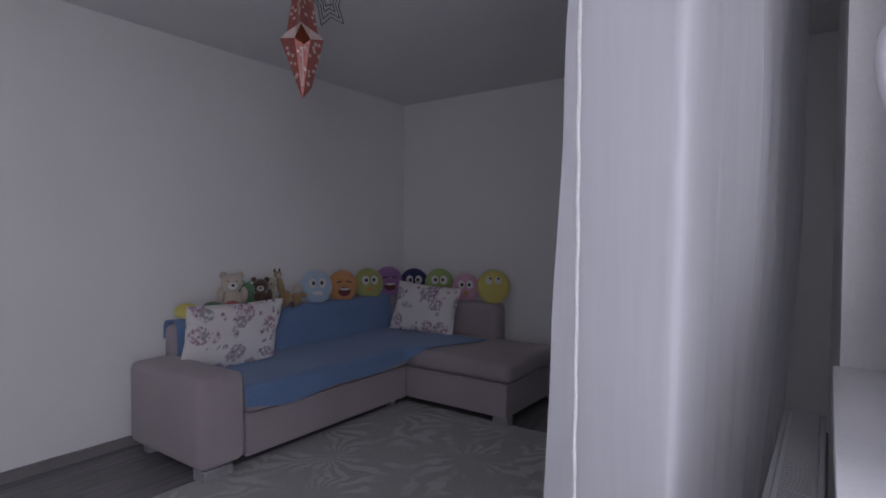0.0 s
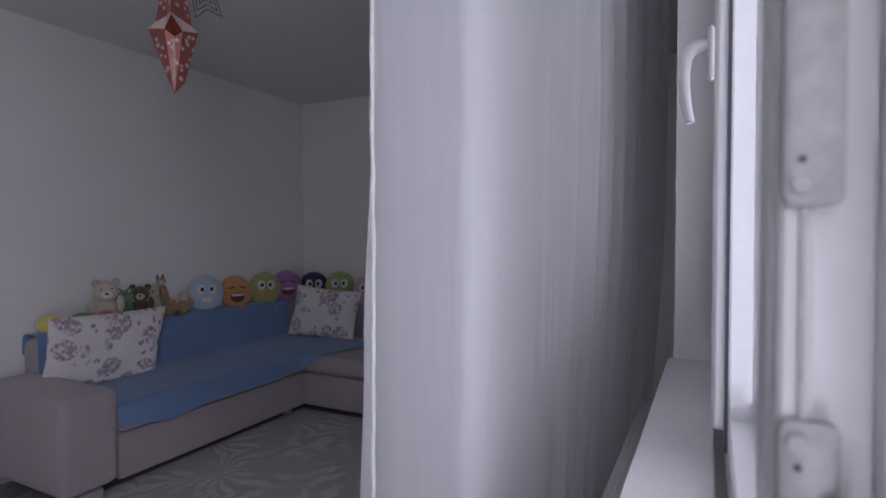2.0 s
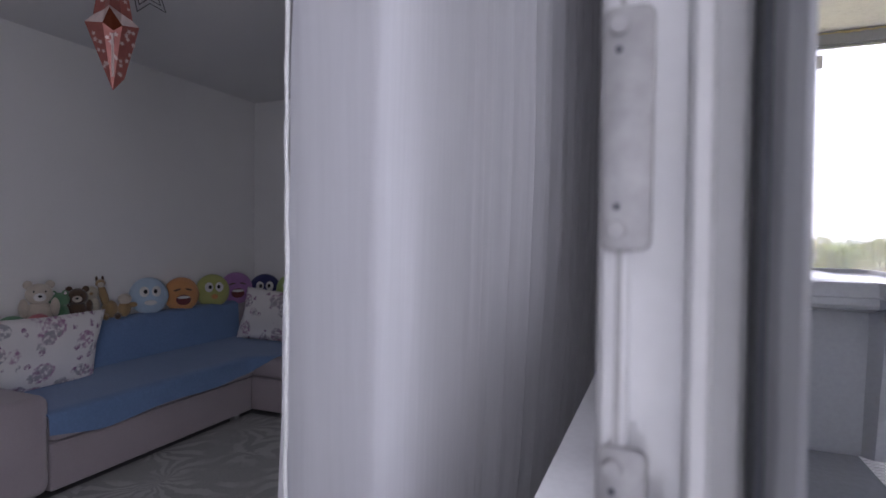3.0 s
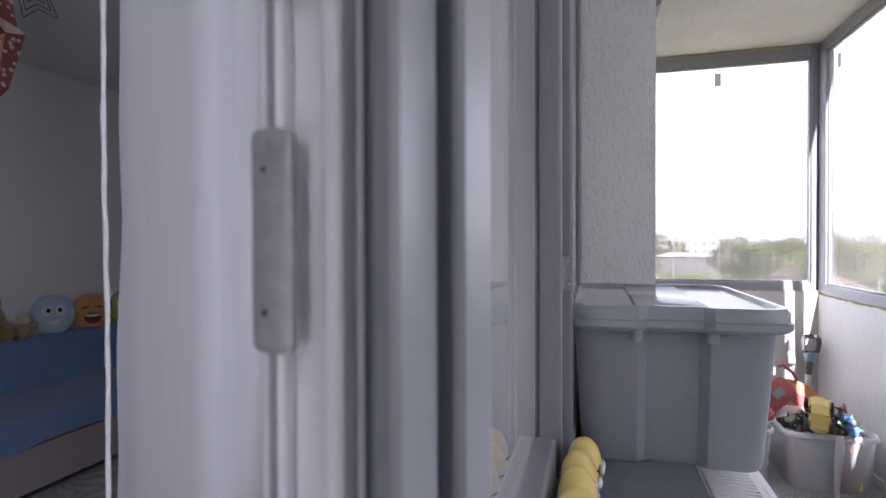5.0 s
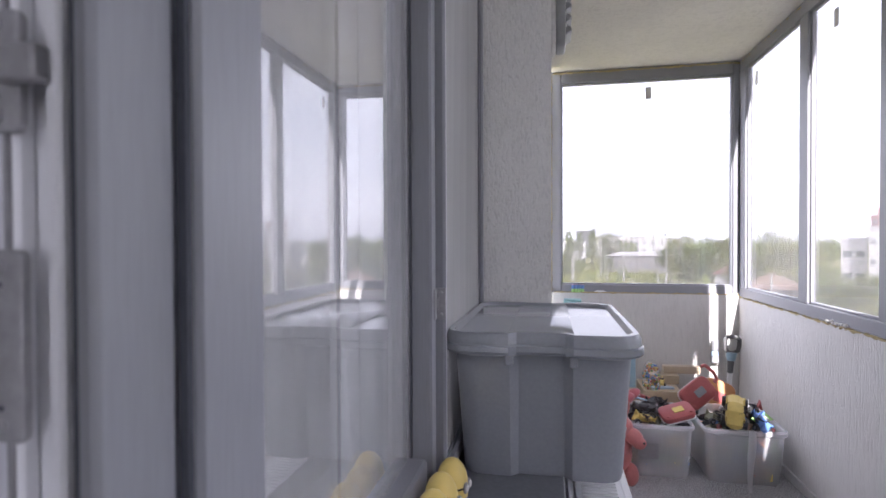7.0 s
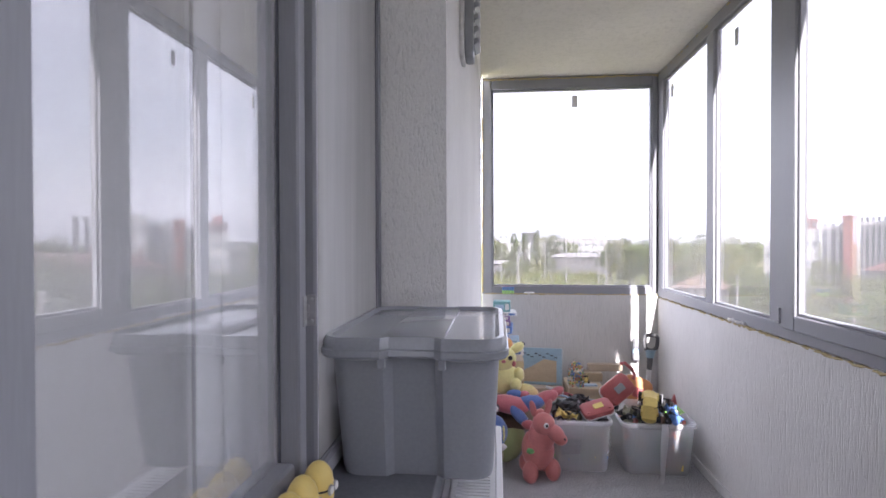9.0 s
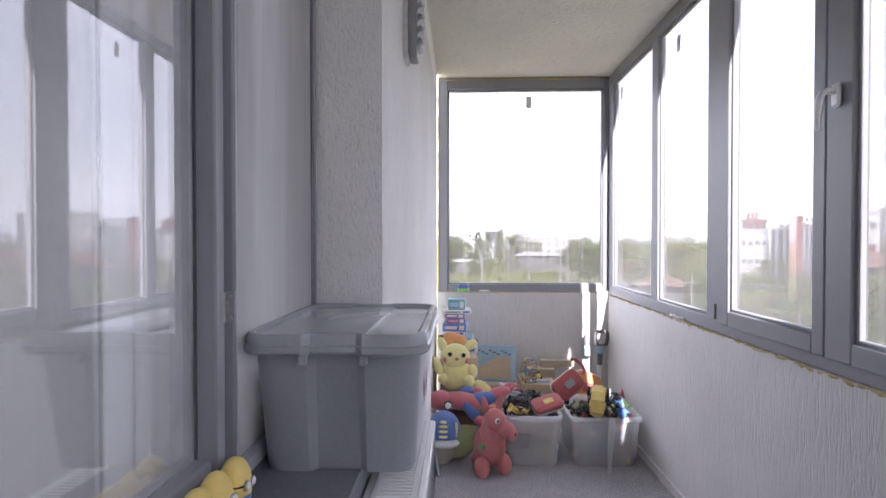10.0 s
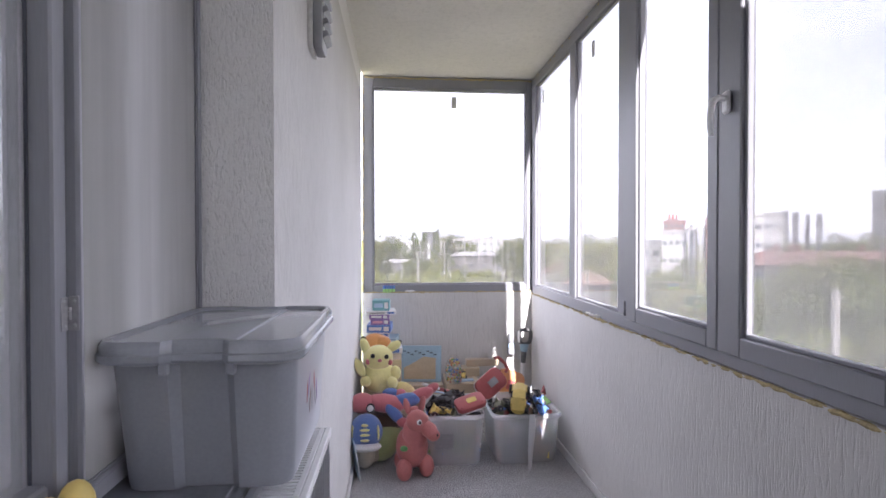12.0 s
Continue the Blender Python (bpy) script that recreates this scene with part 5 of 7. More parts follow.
# ---- balcony: wall lamp ----
def wall_lamp():
    s = thing("wall_lamp", (XO, 2.02, 1.885), "dark grey louvred bulkhead lamp on the balcony wall", "wall lamp")
    bm = shape()
    prism(bm, [(2.02 + a, 2.05 + b) for a, b in round_rect(0.125, 0.34, 0.025, 3)], XO, XO + 0.014, Matrix(((0, 0, 1, 0), (1, 0, 0, 0), (0, 1, 0, 0), (0, 0, 0, 1))), bevel=0.003)
    part("back_plate", bm, "skirting_white", s, "pale back plate")
    bm = shape()
    prism(bm, [(2.02 + a, 2.05 + b) for a, b in round_rect(0.115, 0.33, 0.025, 3)], XO + 0.014, XO + 0.042, Matrix(((0, 0, 1, 0), (1, 0, 0, 0), (0, 1, 0, 0), (0, 0, 0, 1))), bevel=0.006)
    part("housing", bm, "grey", s, "dark grey housing")
    for k in range(8):
        bm = shape()
        z = 1.925 + k * 0.036
        m = Matrix.Translation((XO + 0.040, 2.02, z)) @ pose(0, 0, 0, 0, -28, 0)
        brick_shape(bm, -0.004, 0.020, -0.050, 0.050, -0.009, 0.009, bevel=0.004, m=m)
        part("louvre", bm, "grey" if k % 1 == 0 else "white", s, "angled louvre")
        bm = shape()
        brick_shape(bm, XO + 0.038, XO + 0.046, 1.976, 2.064, z + 0.010, z + 0.026, bevel=0.002)
        part("diffuser", bm, "white", s, "pale diffuser strip")


wall_lamp()

# ---- balcony: toy bins ----
M["bin_clear"] = sheer("bin_clear", (0.88, 0.89, 0.91), 0.32, 0.66)


def toy_car(at, turn, size, body, tilt=(0, 0), name="toy_car", label="", big=True):
    """A toy car: body, cabin, and four chunky wheels."""
    m = Matrix.Translation(at) @ pose(0, 0, 0, 0, 0, turn) @ pose(0, 0, 0, *tilt, 0) @ Matrix.Scale(size, 4)
    s = thing(name, at, label, "toy car", "toys heaped in the clear bins")
    bm = shape()
    prism(bm, [(-0.5, 0.10), (-0.48, 0.24), (-0.20, 0.30), (-0.08, 0.44), (0.22, 0.44), (0.34, 0.29), (0.50, 0.24), (0.52, 0.10)], -0.22, 0.22, m @ Matrix.Rotation(radians(90), 4, "X"), bevel=0.03)
    part("body", bm, body, s)
    bm = shape()
    brick_shape(bm, -0.09, 0.24, -0.225, 0.225, 0.31, 0.40, bevel=0.02, m=m)
    part("window_band", bm, "black", s)
    for x in (-0.31, 0.31):
        for y in (-0.24, 0.24):
            bm = shape()
            rod(bm, (x, y - 0.06, 0.12), (x, y + 0.06, 0.12), 0.14, None, 0, 12, m)
            w = part("wheel", bm, "black", s)
            bm = shape()
            rod(bm, (x, y - 0.065, 0.12), (x, y + 0.065, 0.12), 0.06, None, 0, 10, m)
            part("rim", bm, "grey", w)
    return s


def bin_of_toys(x0, x1, y0, y1, h, seed, label, patch):
    cx, cy = (x0 + x1) / 2, (y0 + y1) / 2
    w, d = x1 - x0, y1 - y0
    s = thing("toy_bin", (cx, cy, 0), label, "storage bin", "clear plastic toy bins")

    def ring(k, z, r=0.05):
        return [(cx + x, cy + y, z) for x, y in round_rect(w * k, d * k, r, 4)]

    bm = shape()
    loft(bm, [ring(0.84, 0.004), ring(0.87, 0.0), ring(0.89, 0.012), ring(0.97, h - 0.035), ring(1.0, h - 0.03), ring(1.01, h), ring(1.0, h + 0.002), ring(0.975, h - 0.002), ring(0.955, h - 0.035), ring(0.875, 0.016), ring(0.84, 0.012)])
    part("tub", bm, "bin_clear", s, "milky clear plastic tub", 50)
    bm = shape()
    loft(bm, [ring(1.0, h - 0.028), ring(1.025, h - 0.024), ring(1.028, h - 0.008), ring(1.012, h - 0.004)], caps=(False, False))
    part("rim", bm, "bin_clear", s, "thick milky rim")
    if patch:
        bm = shape()
        brick_shape(bm, x0 + 0.05, x0 + 0.16, y0 + 0.012, y0 + 0.016, 0.10, 0.24, bevel=0.001)
        part("label", bm, "grey", s, "grey blank label")
    # small blocks seen dimly through the sides
    rng = random.Random(seed)
    bm = shape()
    for k in range(480):
        fx, fy = rng.uniform(-0.43, 0.43), rng.uniform(-0.45, 0.42)
        z = rng.uniform(0.02, h - 0.09)
        a, b, c = (rng.uniform(0.009, 0.020) for _ in range(3))
        mm = Matrix.Translation((cx + fx * w * 0.92, cy + fy * d * 0.92, z)) @ pose(0, 0, 0, rng.uniform(0, 90), rng.uniform(0, 90), rng.uniform(0, 180))
        brick_shape(bm, -a, a, -b, b, -c, c, mi=rng.randrange(8), m=mm)
    solo("toy_blocks", bm, ["red", "blue", "yellow", "green", "orange", "white", "teal", "black"], "heap of small mixed building blocks inside a clear bin", "toy blocks", (cx, cy, 0.01), kind="stuff", smooth=0)
    # a crowded top layer of odd parts
    bm = shape()
    for k in range(46):
        fx, fy = rng.uniform(-0.42, 0.42), rng.uniform(-0.42, 0.42)
        z = h - 0.055 + rng.uniform(0, 0.035)
        mm = Matrix.Translation((cx + fx * w * 0.92, cy + fy * d * 0.92, z)) @ pose(0, 0, 0, rng.uniform(-40, 40), rng.uniform(-40, 40), rng.uniform(0, 180))
        if k % 3 == 0:
            rod(bm, (0, -0.014, 0), (0, 0.014, 0), rng.uniform(0.016, 0.028), None, 0, 12, mm)
        else:
            a, b, c = rng.uniform(0.02, 0.045), rng.uniform(0.014, 0.03), rng.uniform(0.01, 0.022)
            brick_shape(bm, -a, a, -b, b, -c, c, bevel=0.004, mi=rng.choice([0, 0, 1, 2, 3, 4, 5, 0]), m=mm)
    solo("toy_parts", bm, ["black", "grey", "olive", "red", "blue", "brown"], "heap of dark toy vehicle parts filling a bin's top", "toy parts", (cx, cy, h - 0.08), kind="stuff")


bin_of_toys(0.560, 0.905, 3.48, 3.93, 0.300, 11, "clear plastic bin full of toys with a grey label", True)
bin_of_toys(0.955, 1.365, 3.47, 3.95, 0.300, 12, "wide clear plastic bin full of toys beside the parapet", False)


def lid_case(at, turn, tilt, w, d, t, mat, name, label, badge=None):
    """A flat rounded plastic case with a raised rim and badge."""
    m = Matrix.Translation(at) @ pose(0, 0, 0, 0, 0, turn) @ pose(0, 0, 0, *tilt, 0)
    s = thing(name, at, label, "toy")
    bm = shape()
    prism(bm, [(x, y) for x, y in round_rect(w, d, min(w, d) * 0.28, 4)], -t / 2, t / 2, m, bevel=t * 0.25)
    part("shell", bm, mat, s)
    bm = shape()
    prism(bm, [(x, y) for x, y in round_rect(w * 1.02, d * 1.02, min(w, d) * 0.28, 4)], -t * 0.62, -t * 0.40, m, bevel=0.002)
    part("base", bm, "white", s, "pale underside")
    if badge:
        bm = shape()
        prism(bm, [(x + w * 0.05, y) for x, y in round_rect(w * 0.32, d * 0.32, 0.006, 2)], t / 2, t / 2 + 0.004, m)
        part("badge", bm, badge, s)
    for x in (-0.36, 0.36):
        bm = shape()
        rod(bm, (x * w, -0.3 * d, t / 2 - 0.002), (x * w, -0.3 * d, t / 2 + 0.005), 0.008, None, 0, 10, m)
        part("button", bm, mat, s)
    return s


lid_case((0.83, 3.58, 0.345), 12, (22, -14), 0.185, 0.12, 0.035, "red", "toy_console", "red plastic toy case with a yellow badge lying on the bin", "yellow")
lid_case((0.995, 3.80, 0.40), 20, (66, -34), 0.20, 0.14, 0.05, "red", "toy_suitcase", "red plastic toy suitcase standing between the bins", "grey")
bm = shape()
m_ = pose(0.93, 3.80, 0.40, 0, 0, 20) @ pose(0, 0, 0, 66, -34, 0)
tube(bm, [(0.115, 0.065, 0.01), (0.14, 0.055, 0.01), (0.150, 0.0, 0.01), (0.14, -0.04, 0.01), (0.115, -0.05, 0.01)], 0.011, 8, 0, m_ @ Matrix.Translation((0.06, 0, 0)))
solo("toy_hook", bm, "red", "curved red plastic toy handle among the bins", "toy", (0.99, 3.8, 0.38))
lid_case((1.16, 4.02, 0.33), 0, (80, 20), 0.20, 0.20, 0.05, "orange", "toy_wheel_case", "orange-red plastic toy disc behind the bins", "red")
bm = shape()
prism(bm, [(0, 0), (0.07, 0.01), (0.06, 0.07), (0.045, 0.03)], -0.01, 0.01, pose(1.33, 3.93, 0.27, 80, 0, 10), bevel=0.003)
solo("toy_fin", bm, "red", "pointed red plastic toy fin by the parapet", "toy", (1.33, 3.93, 0.27))
toy_car((1.125, 3.57, 0.350), -108, 0.21, "yellow", (-6, 36), label="yellow toy race car with black wheels on the heap")
toy_car((1.225, 3.53, 0.318), -80, 0.140, "blue", (-14, 30), label="small glossy blue toy car tilted on the heap")
toy_car((1.03, 3.58, 0.300), 20, 0.13, "olive", (5, 8), label="olive green toy army vehicle on the heap")
toy_car((0.66, 3.62, 0.300), -15, 0.17, "black", (8, -6), label="black toy jeep with big wheels on the heap")
toy_car((0.74, 3.70, 0.325), 40, 0.15, "black", (-12, 14), label="black toy truck lying on the heap")
toy_car((0.64, 3.535, 0.285), 10, 0.13, "yellow", (6, 10), label="yellow and black toy buggy near the bin's rim")
toy_car((1.19, 3.72, 0.335), 110, 0.15, "grey", (14, 16), label="grey toy car upturned on the heap")
toy_car((1.28, 3.78, 0.300), 60, 0.12, "black", (0, 20), label="small black toy car by the bin's rim")
toy_car((0.86, 4.18, 0.345), 90, 0.08, "yellow", label="tiny yellow toy car on a wooden crate")
bm = shape()
brick_shape(bm, -0.11, 0.11, -0.012, 0.012, -0.008, 0.008, bevel=0.004, m=pose(0.64, 3.78, 0.385, 0, 22, 30))
brick_shape(bm, 0.02, 0.11, -0.014, 0.014, -0.010, 0.010, bevel=0.004, mi=1, m=pose(0.64, 3.78, 0.385, 0, 22, 30))
solo("toy_sword", bm, ["white", "red"], "white and red plastic toy sword across the bin", "toy", (0.64, 3.78, 0.36))
bm = shape()
brick_shape(bm, -0.13, 0.13, -0.016, 0.016, -0.004, 0.004, bevel=0.002, m=pose(0.70, 3.72, 0.365, 0, 16, 24))
solo("toy_ruler", bm, "pale_blue", "long grey-blue plastic toy part across the bin", "toy", (0.70, 3.72, 0.34))
bm = shape()
prism(bm, [(0, 0), (0.10, 0.01), (0.11, 0.09), (0.01, 0.10)], -0.003, 0.003, pose(1.26, 3.60, 0.296, 12, -10, 20), bevel=0.001)
solo("toy_card", bm, "lime", "flat green toy card tucked in the bin", "toy", (1.26, 3.6, 0.29))

# ---- balcony: heap of soft toys ----
horse = [((0, 0.0, 0.165), (0.098, 0.112, 0.125), 0), ((0.012, -0.045, 0.255), (0.078, 0.074, 0.11), 0), ((0.020, -0.065, 0.335), (0.068, 0.070, 0.068), 0), ((0.082, -0.100, 0.292), (0.046, 0.052, 0.060), 0, (0, -48, 0)),
         ((0.108, -0.112, 0.262), (0.040, 0.042, 0.034), 0), ((-0.038, -0.045, 0.420), (0.020, 0.013, 0.052), 0, (0, -14, 0)), ((0.052, -0.045, 0.425), (0.020, 0.013, 0.055), 0, (0, 14, 0)), ((-0.060, -0.075, 0.055), (0.048, 0.052, 0.066), 0),
         ((0.078, -0.055, 0.060), (0.046, 0.050, 0.066), 0), ((-0.055, 0.075, 0.055), (0.045, 0.045, 0.062), 0), ((0.065, 0.085, 0.055), (0.045, 0.045, 0.062), 0), ((0.020, -0.134, 0.350), (0.015, 0.007, 0.016), 1), ((0.023, -0.139, 0.350), (0.008, 0.006, 0.010), 2),
         ((-0.062, -0.085, 0.185), (0.024, 0.024, 0.016), 3), ((0.015, -0.015, 0.375), (0.036, 0.040, 0.036), 0), ((0.125, -0.148, 0.272), (0.006, 0.004, 0.008), 2)]
m_ = (0.475, 3.42, 0.0)
plush("hopper_horse", m_, 8, [(c, r, mi, *rest) for c, r, mi, *rest in horse], ["rubber_red", "white", "black", "green"], "red rubber hopper horse standing on the balcony floor", 0.94)
bpy.data.objects["hopper_horse"]["category"] = "ride-on toy"
plush("plush_green_body", (0.30, 3.62, 0.0), 0, [((0.01, -0.02, 0.13), (0.10, 0.09, 0.13), 0, (0, 25, 0)), ((-0.10, -0.08, 0.045), (0.055, 0.06, 0.05), 1), ((-0.06, -0.06, 0.09), (0.06, 0.06, 0.08), 1), ((0.02, 0.0, 0.24), (0.13, 0.08, 0.06), 2)],
      ["plush_apple", "plush_sand", "plush_brown"], "apple green and sand-coloured plush toy in the heap", 1.0, "stuffed toys heaped on the balcony")
plush("plush_cap_dog", (0.205, 3.50, 0.0), 0, [((0.005, -0.02, 0.225), (0.098, 0.095, 0.10), 0), ((0.005, -0.055, 0.150), (0.092, 0.075, 0.03), 2, (-12, 0, 0)), ((-0.105, 0, 0.215), (0.028, 0.02, 0.045), 3, (0, 20, 0)), ((0.0, 0.01, 0.09), (0.06, 0.06, 0.09), 3)]
      + [((0.005 + dx, -0.112 + abs(dx) * 0.25, 0.245 + dz), (w, 0.012, 0.008), 1) for dx, dz, w in ((0, 0.045, 0.02), (0, 0.018, 0.028), (0, -0.010, 0.028), (0, -0.040, 0.026))]
      + [((-0.065, -0.075, 0.235), (0.008, 0.012, 0.045), 1), ((0.078, -0.075, 0.235), (0.008, 0.012, 0.045), 1)],
      ["plush_blue", "plush_yellow", "plush_white", "plush_sand"], "plush dog with a blue helmet striped in yellow", 1.0, "stuffed toys heaped on the balcony")
plush("red_blue_doll", (0.27, 3.62, 0.30), 0, [((-0.085, -0.05, 0.062), (0.078, 0.062, 0.060), 0), ((-0.035, -0.105, 0.048), (0.026, 0.012, 0.028), 2, (0, 20, 0)), ((-0.035, -0.110, 0.048), (0.020, 0.011, 0.021), 3, (0, 20, 0)), ((0.05, -0.04, 0.055), (0.125, 0.062, 0.055), 0, (0, 8, 0)),
      ((0.10, -0.08, 0.01), (0.034, 0.034, 0.085), 1, (0, -40, 0)), ((0.16, -0.10, -0.045), (0.045, 0.03, 0.028), 0, (0, 15, 0)), ((0.17, -0.03, 0.065), (0.095, 0.045, 0.045), 1, (0, -8, 0)), ((0.26, -0.01, 0.09), (0.085, 0.04, 0.04), 0, (0, -22, 0)),
      ((0.08, 0.0, 0.105), (0.05, 0.03, 0.03), 1), ((0.14, 0.0, 0.10), (0.035, 0.028, 0.028), 0), ((0.33, 0.02, 0.12), (0.05, 0.03, 0.028), 0, (0, -30, 0))],
      ["plush_red", "plush_blue", "plush_black", "plush_white"], "red and blue stuffed doll lying on the heap", 1.0, "stuffed toys heaped on the balcony")
plush("yellow_plush", (0.285, 3.74, 0.375), 4, [((0.0, 0, 0.10), (0.105, 0.085, 0.10), 0), ((0.0, -0.02, 0.225), (0.092, 0.08, 0.078), 0), ((-0.075, -0.01, 0.295), (0.028, 0.022, 0.060), 0, (0, -18, 0)), ((0.10, -0.01, 0.285), (0.050, 0.022, 0.030), 0, (0, -30, 0)),
      ((-0.085, 0, 0.345), (0.018, 0.016, 0.016), 1), ((0.135, 0, 0.305), (0.018, 0.016, 0.016), 1), ((-0.118, -0.05, 0.178), (0.030, 0.034, 0.062), 0, (0, -22, 0)), ((0.10, -0.04, 0.125), (0.034, 0.04, 0.045), 0), ((-0.085, -0.06, 0.095), (0.034, 0.04, 0.034), 0), ((0.075, -0.08, 0.075), (0.035, 0.04, 0.038), 0),
      ((-0.035, -0.094, 0.252), (0.014, 0.008, 0.014), 1), ((0.048, -0.092, 0.240), (0.014, 0.008, 0.014), 1), ((-0.065, -0.072, 0.215), (0.015, 0.012, 0.018), 2), ((0.070, -0.070, 0.200), (0.015, 0.012, 0.018), 2), ((0.006, -0.098, 0.222), (0.013, 0.007, 0.010), 2),
      ((0.155, -0.07, 0.025), (0.068, 0.02, 0.040), 0, (0, 35, 0))], ["plush_yellow", "plush_black", "plush_red"], "big pale yellow plush toy with black-tipped ears on the heap", 1.0, "stuffed toys heaped on the balcony", (0, -3))

book = thing("picture_book", (0.172, 3.40, 0.0), "thin pale blue picture book leaning beside the soft toys", "book")
m_ = pose(0.172, 3.41, 0.0, 0, 0, 14) @ pose(0, 0, 0, 0, -9, 0)
bm = shape()
brick_shape(bm, -0.004, 0.004, -0.075, 0.075, 0.001, 0.215, bevel=0.0015, m=m_)
part("cover", bm, "pale_blue", book)
bm = shape()
brick_shape(bm, -0.003, 0.003, -0.0765, -0.0745, 0.004, 0.212, m=m_)
part("pages", bm, "white", book, smooth=0)
# pale strip added to stand for the white streak and shine on the bin
M["tape"] = sheer("tape", (0.90, 0.90, 0.92), 0.35, 0.35)
bm = shape()
edge_ = []
for x_, y_, z_, w_ in ((1.185, 3.463, 0.300, 0.018), (1.183, 3.461, 0.235, 0.021), (1.180, 3.466, 0.17, 0.020), (1.174, 3.462, 0.10, 0.016), (1.168, 3.450, 0.045, 0.013), (1.160, 3.425, 0.008, 0.010), (1.150, 3.385, 0.005, 0.007)):
    edge_.append((bm.verts.new((x_ - w_, y_, z_)), bm.verts.new((x_, y_ - 0.004, z_)), bm.verts.new((x_ + w_, y_ + 0.002, z_))))
for a, b in zip(edge_, edge_[1:]):
    for k in (0, 1):
        bm.faces.new((a[k], a[k + 1], b[k + 1], b[k]))
bmesh.ops.solidify(bm, geom=list(bm.faces), thickness=0.0012)
solo("tape_strip", bm, "tape", "thin pale strip running from a bin down to the floor", "tape", (1.17, 3.44, 0.003), smooth=60)

# ---- balcony: cartons, games and what leans on the end wall ----
plush("orange_plush", (0.245, 3.935, 0.555), 0, [((0, 0, 0.080), (0.085, 0.05, 0.080), 0), ((0.05, -0.01, 0.10), (0.055, 0.045, 0.045), 0)], ["plush_orange"], "orange plush toy squeezed behind a yellow one", 1.0, "stuffed toys heaped on the balcony")
bm = shape()
brick_shape(bm, 0.175, 0.42, 3.86, 4.30, 0.0, 0.555, bevel=0.004)
solo("carton", bm, "card", "brown cardboard carton behind the soft toys", "carton", (0.3, 4.08, 0))


def game_box(x, y, z, w, d, h, turn, mat, label, stripe, name="game_box"):
    s = thing(name, (x, y, z), label, "game box", "stack of boxed games")
    m = pose(x, y, z, 0, 0, turn)
    bm = shape()
    brick_shape(bm, -w / 2, w / 2, -d / 2, d / 2, 0, h, bevel=0.0015, m=m)
    part("body", bm, mat, s)
    bm = shape()
    brick_shape(bm, -w * 0.40, w * 0.12, -d / 2 - 0.001, -d / 2 + 0.002, h * 0.3, h * 0.72, m=m)
    part("print", bm, stripe, s, smooth=0)
    bm = shape()
    brick_shape(bm, w * 0.2, w * 0.42, -d / 2 - 0.001, -d / 2 + 0.002, h * 0.2, h * 0.8, m=m)
    part("print", bm, "white" if mat != "white" else "blue", s, smooth=0)


z_ = 0.555
for w_, d_, h_, t_, mt_, st_, dx_ in ((0.26, 0.30, 0.040, 2, "white", "pale_blue", 0.02), (0.215, 0.22, 0.055, -6, "cyan", "white", 0.015), (0.12, 0.18, 0.042, 3, "white", "black", 0.0), (0.165, 0.20, 0.052, -4, "blue", "white", 0.0),
                                      (0.13, 0.18, 0.038, 2, "purple", "pink", 0.0), (0.135, 0.18, 0.034, -3, "purple", "white", 0.0), (0.205, 0.20, 0.022, 4, "white", "grey", 0.005), (0.118, 0.12, 0.072, -2, "teal", "pale_blue", 0.01)):
    game_box(0.272 + dx_, 4.18, z_, w_, d_, h_, t_, mt_, {"white": "flat white boxed game in a stack", "cyan": "light blue boxed game in a stack", "blue": "blue boxed game in a stack", "purple": "purple boxed game in a stack", "teal": "small teal toy box on top of a stack"}[mt_], st_)
    z_ += h_

bm = shape()
m_ = pose(0.56, 4.26, 0.30, 0, 0, -6) @ pose(0, 0, 0, -14, 0, 0)
brick_shape(bm, -0.15, 0.15, -0.02, 0.02, 0, 0.26, bevel=0.003, m=m_)
pz = thing("puzzle_box", (0.56, 4.26, 0), "large blue puzzle box with a sandy picture, leaning", "puzzle box")
part("box", bm, "cyan", pz)
bm = shape()
prism(bm, [(-0.12, 0.02), (0.11, 0.02), (0.11, 0.17), (0.02, 0.18), (-0.06, 0.13), (-0.12, 0.10)], 0.0205, 0.022, m_ @ Matrix.Rotation(radians(90), 4, "X"))
part("picture", bm, "tan", pz, smooth=0)
bm = shape()
for k in range(9):
    brick_shape(bm, -0.13 + k * 0.028, -0.108 + k * 0.028, -0.0225, -0.0205, 0.215 - 0.012 * (k % 3), 0.222 - 0.012 * (k % 3), m=m_)
part("picture_line", bm, "black", pz, smooth=0)
bm = shape()
brick_shape(bm, 0.42, 0.72, 4.16, 4.40, 0, 0.30, bevel=0.004)
solo("carton", bm, "card", "brown cardboard carton under the puzzle box", "carton", (0.57, 4.28, 0))
bm = shape()
brick_shape(bm, 0.73, 0.97, 4.05, 4.36, 0, 0.335, bevel=0.004)
solo("wooden_crate", bm, "tan", "pale wooden toy crate by the end wall", "crate", (0.85, 4.2, 0))
bm = shape()
brick_shape(bm, 0.80, 0.99, 4.24, 4.36, 0.3355, 0.395, bevel=0.003)
solo("wooden_toy", bm, "tan", "pale wooden toy garage on a crate", "toy", (0.9, 4.3, 0.335))
bm = shape()
brick_shape(bm, -0.12, 0.12, -0.03, 0.03, 0, 0.05, bevel=0.003, m=pose(1.02, 4.33, 0.3955, 0, 0, 3))
solo("cardboard_strip", bm, "card", "folded brown cardboard strip on the wooden toy", "cardboard", (1.02, 4.33, 0.395))
bm = shape()
brick_shape(bm, -0.07, 0.07, -0.02, 0.02, 0, 0.012, bevel=0.002, m=pose(0.86, 4.12, 0.3955 - 0.06, 0, 0, 8))
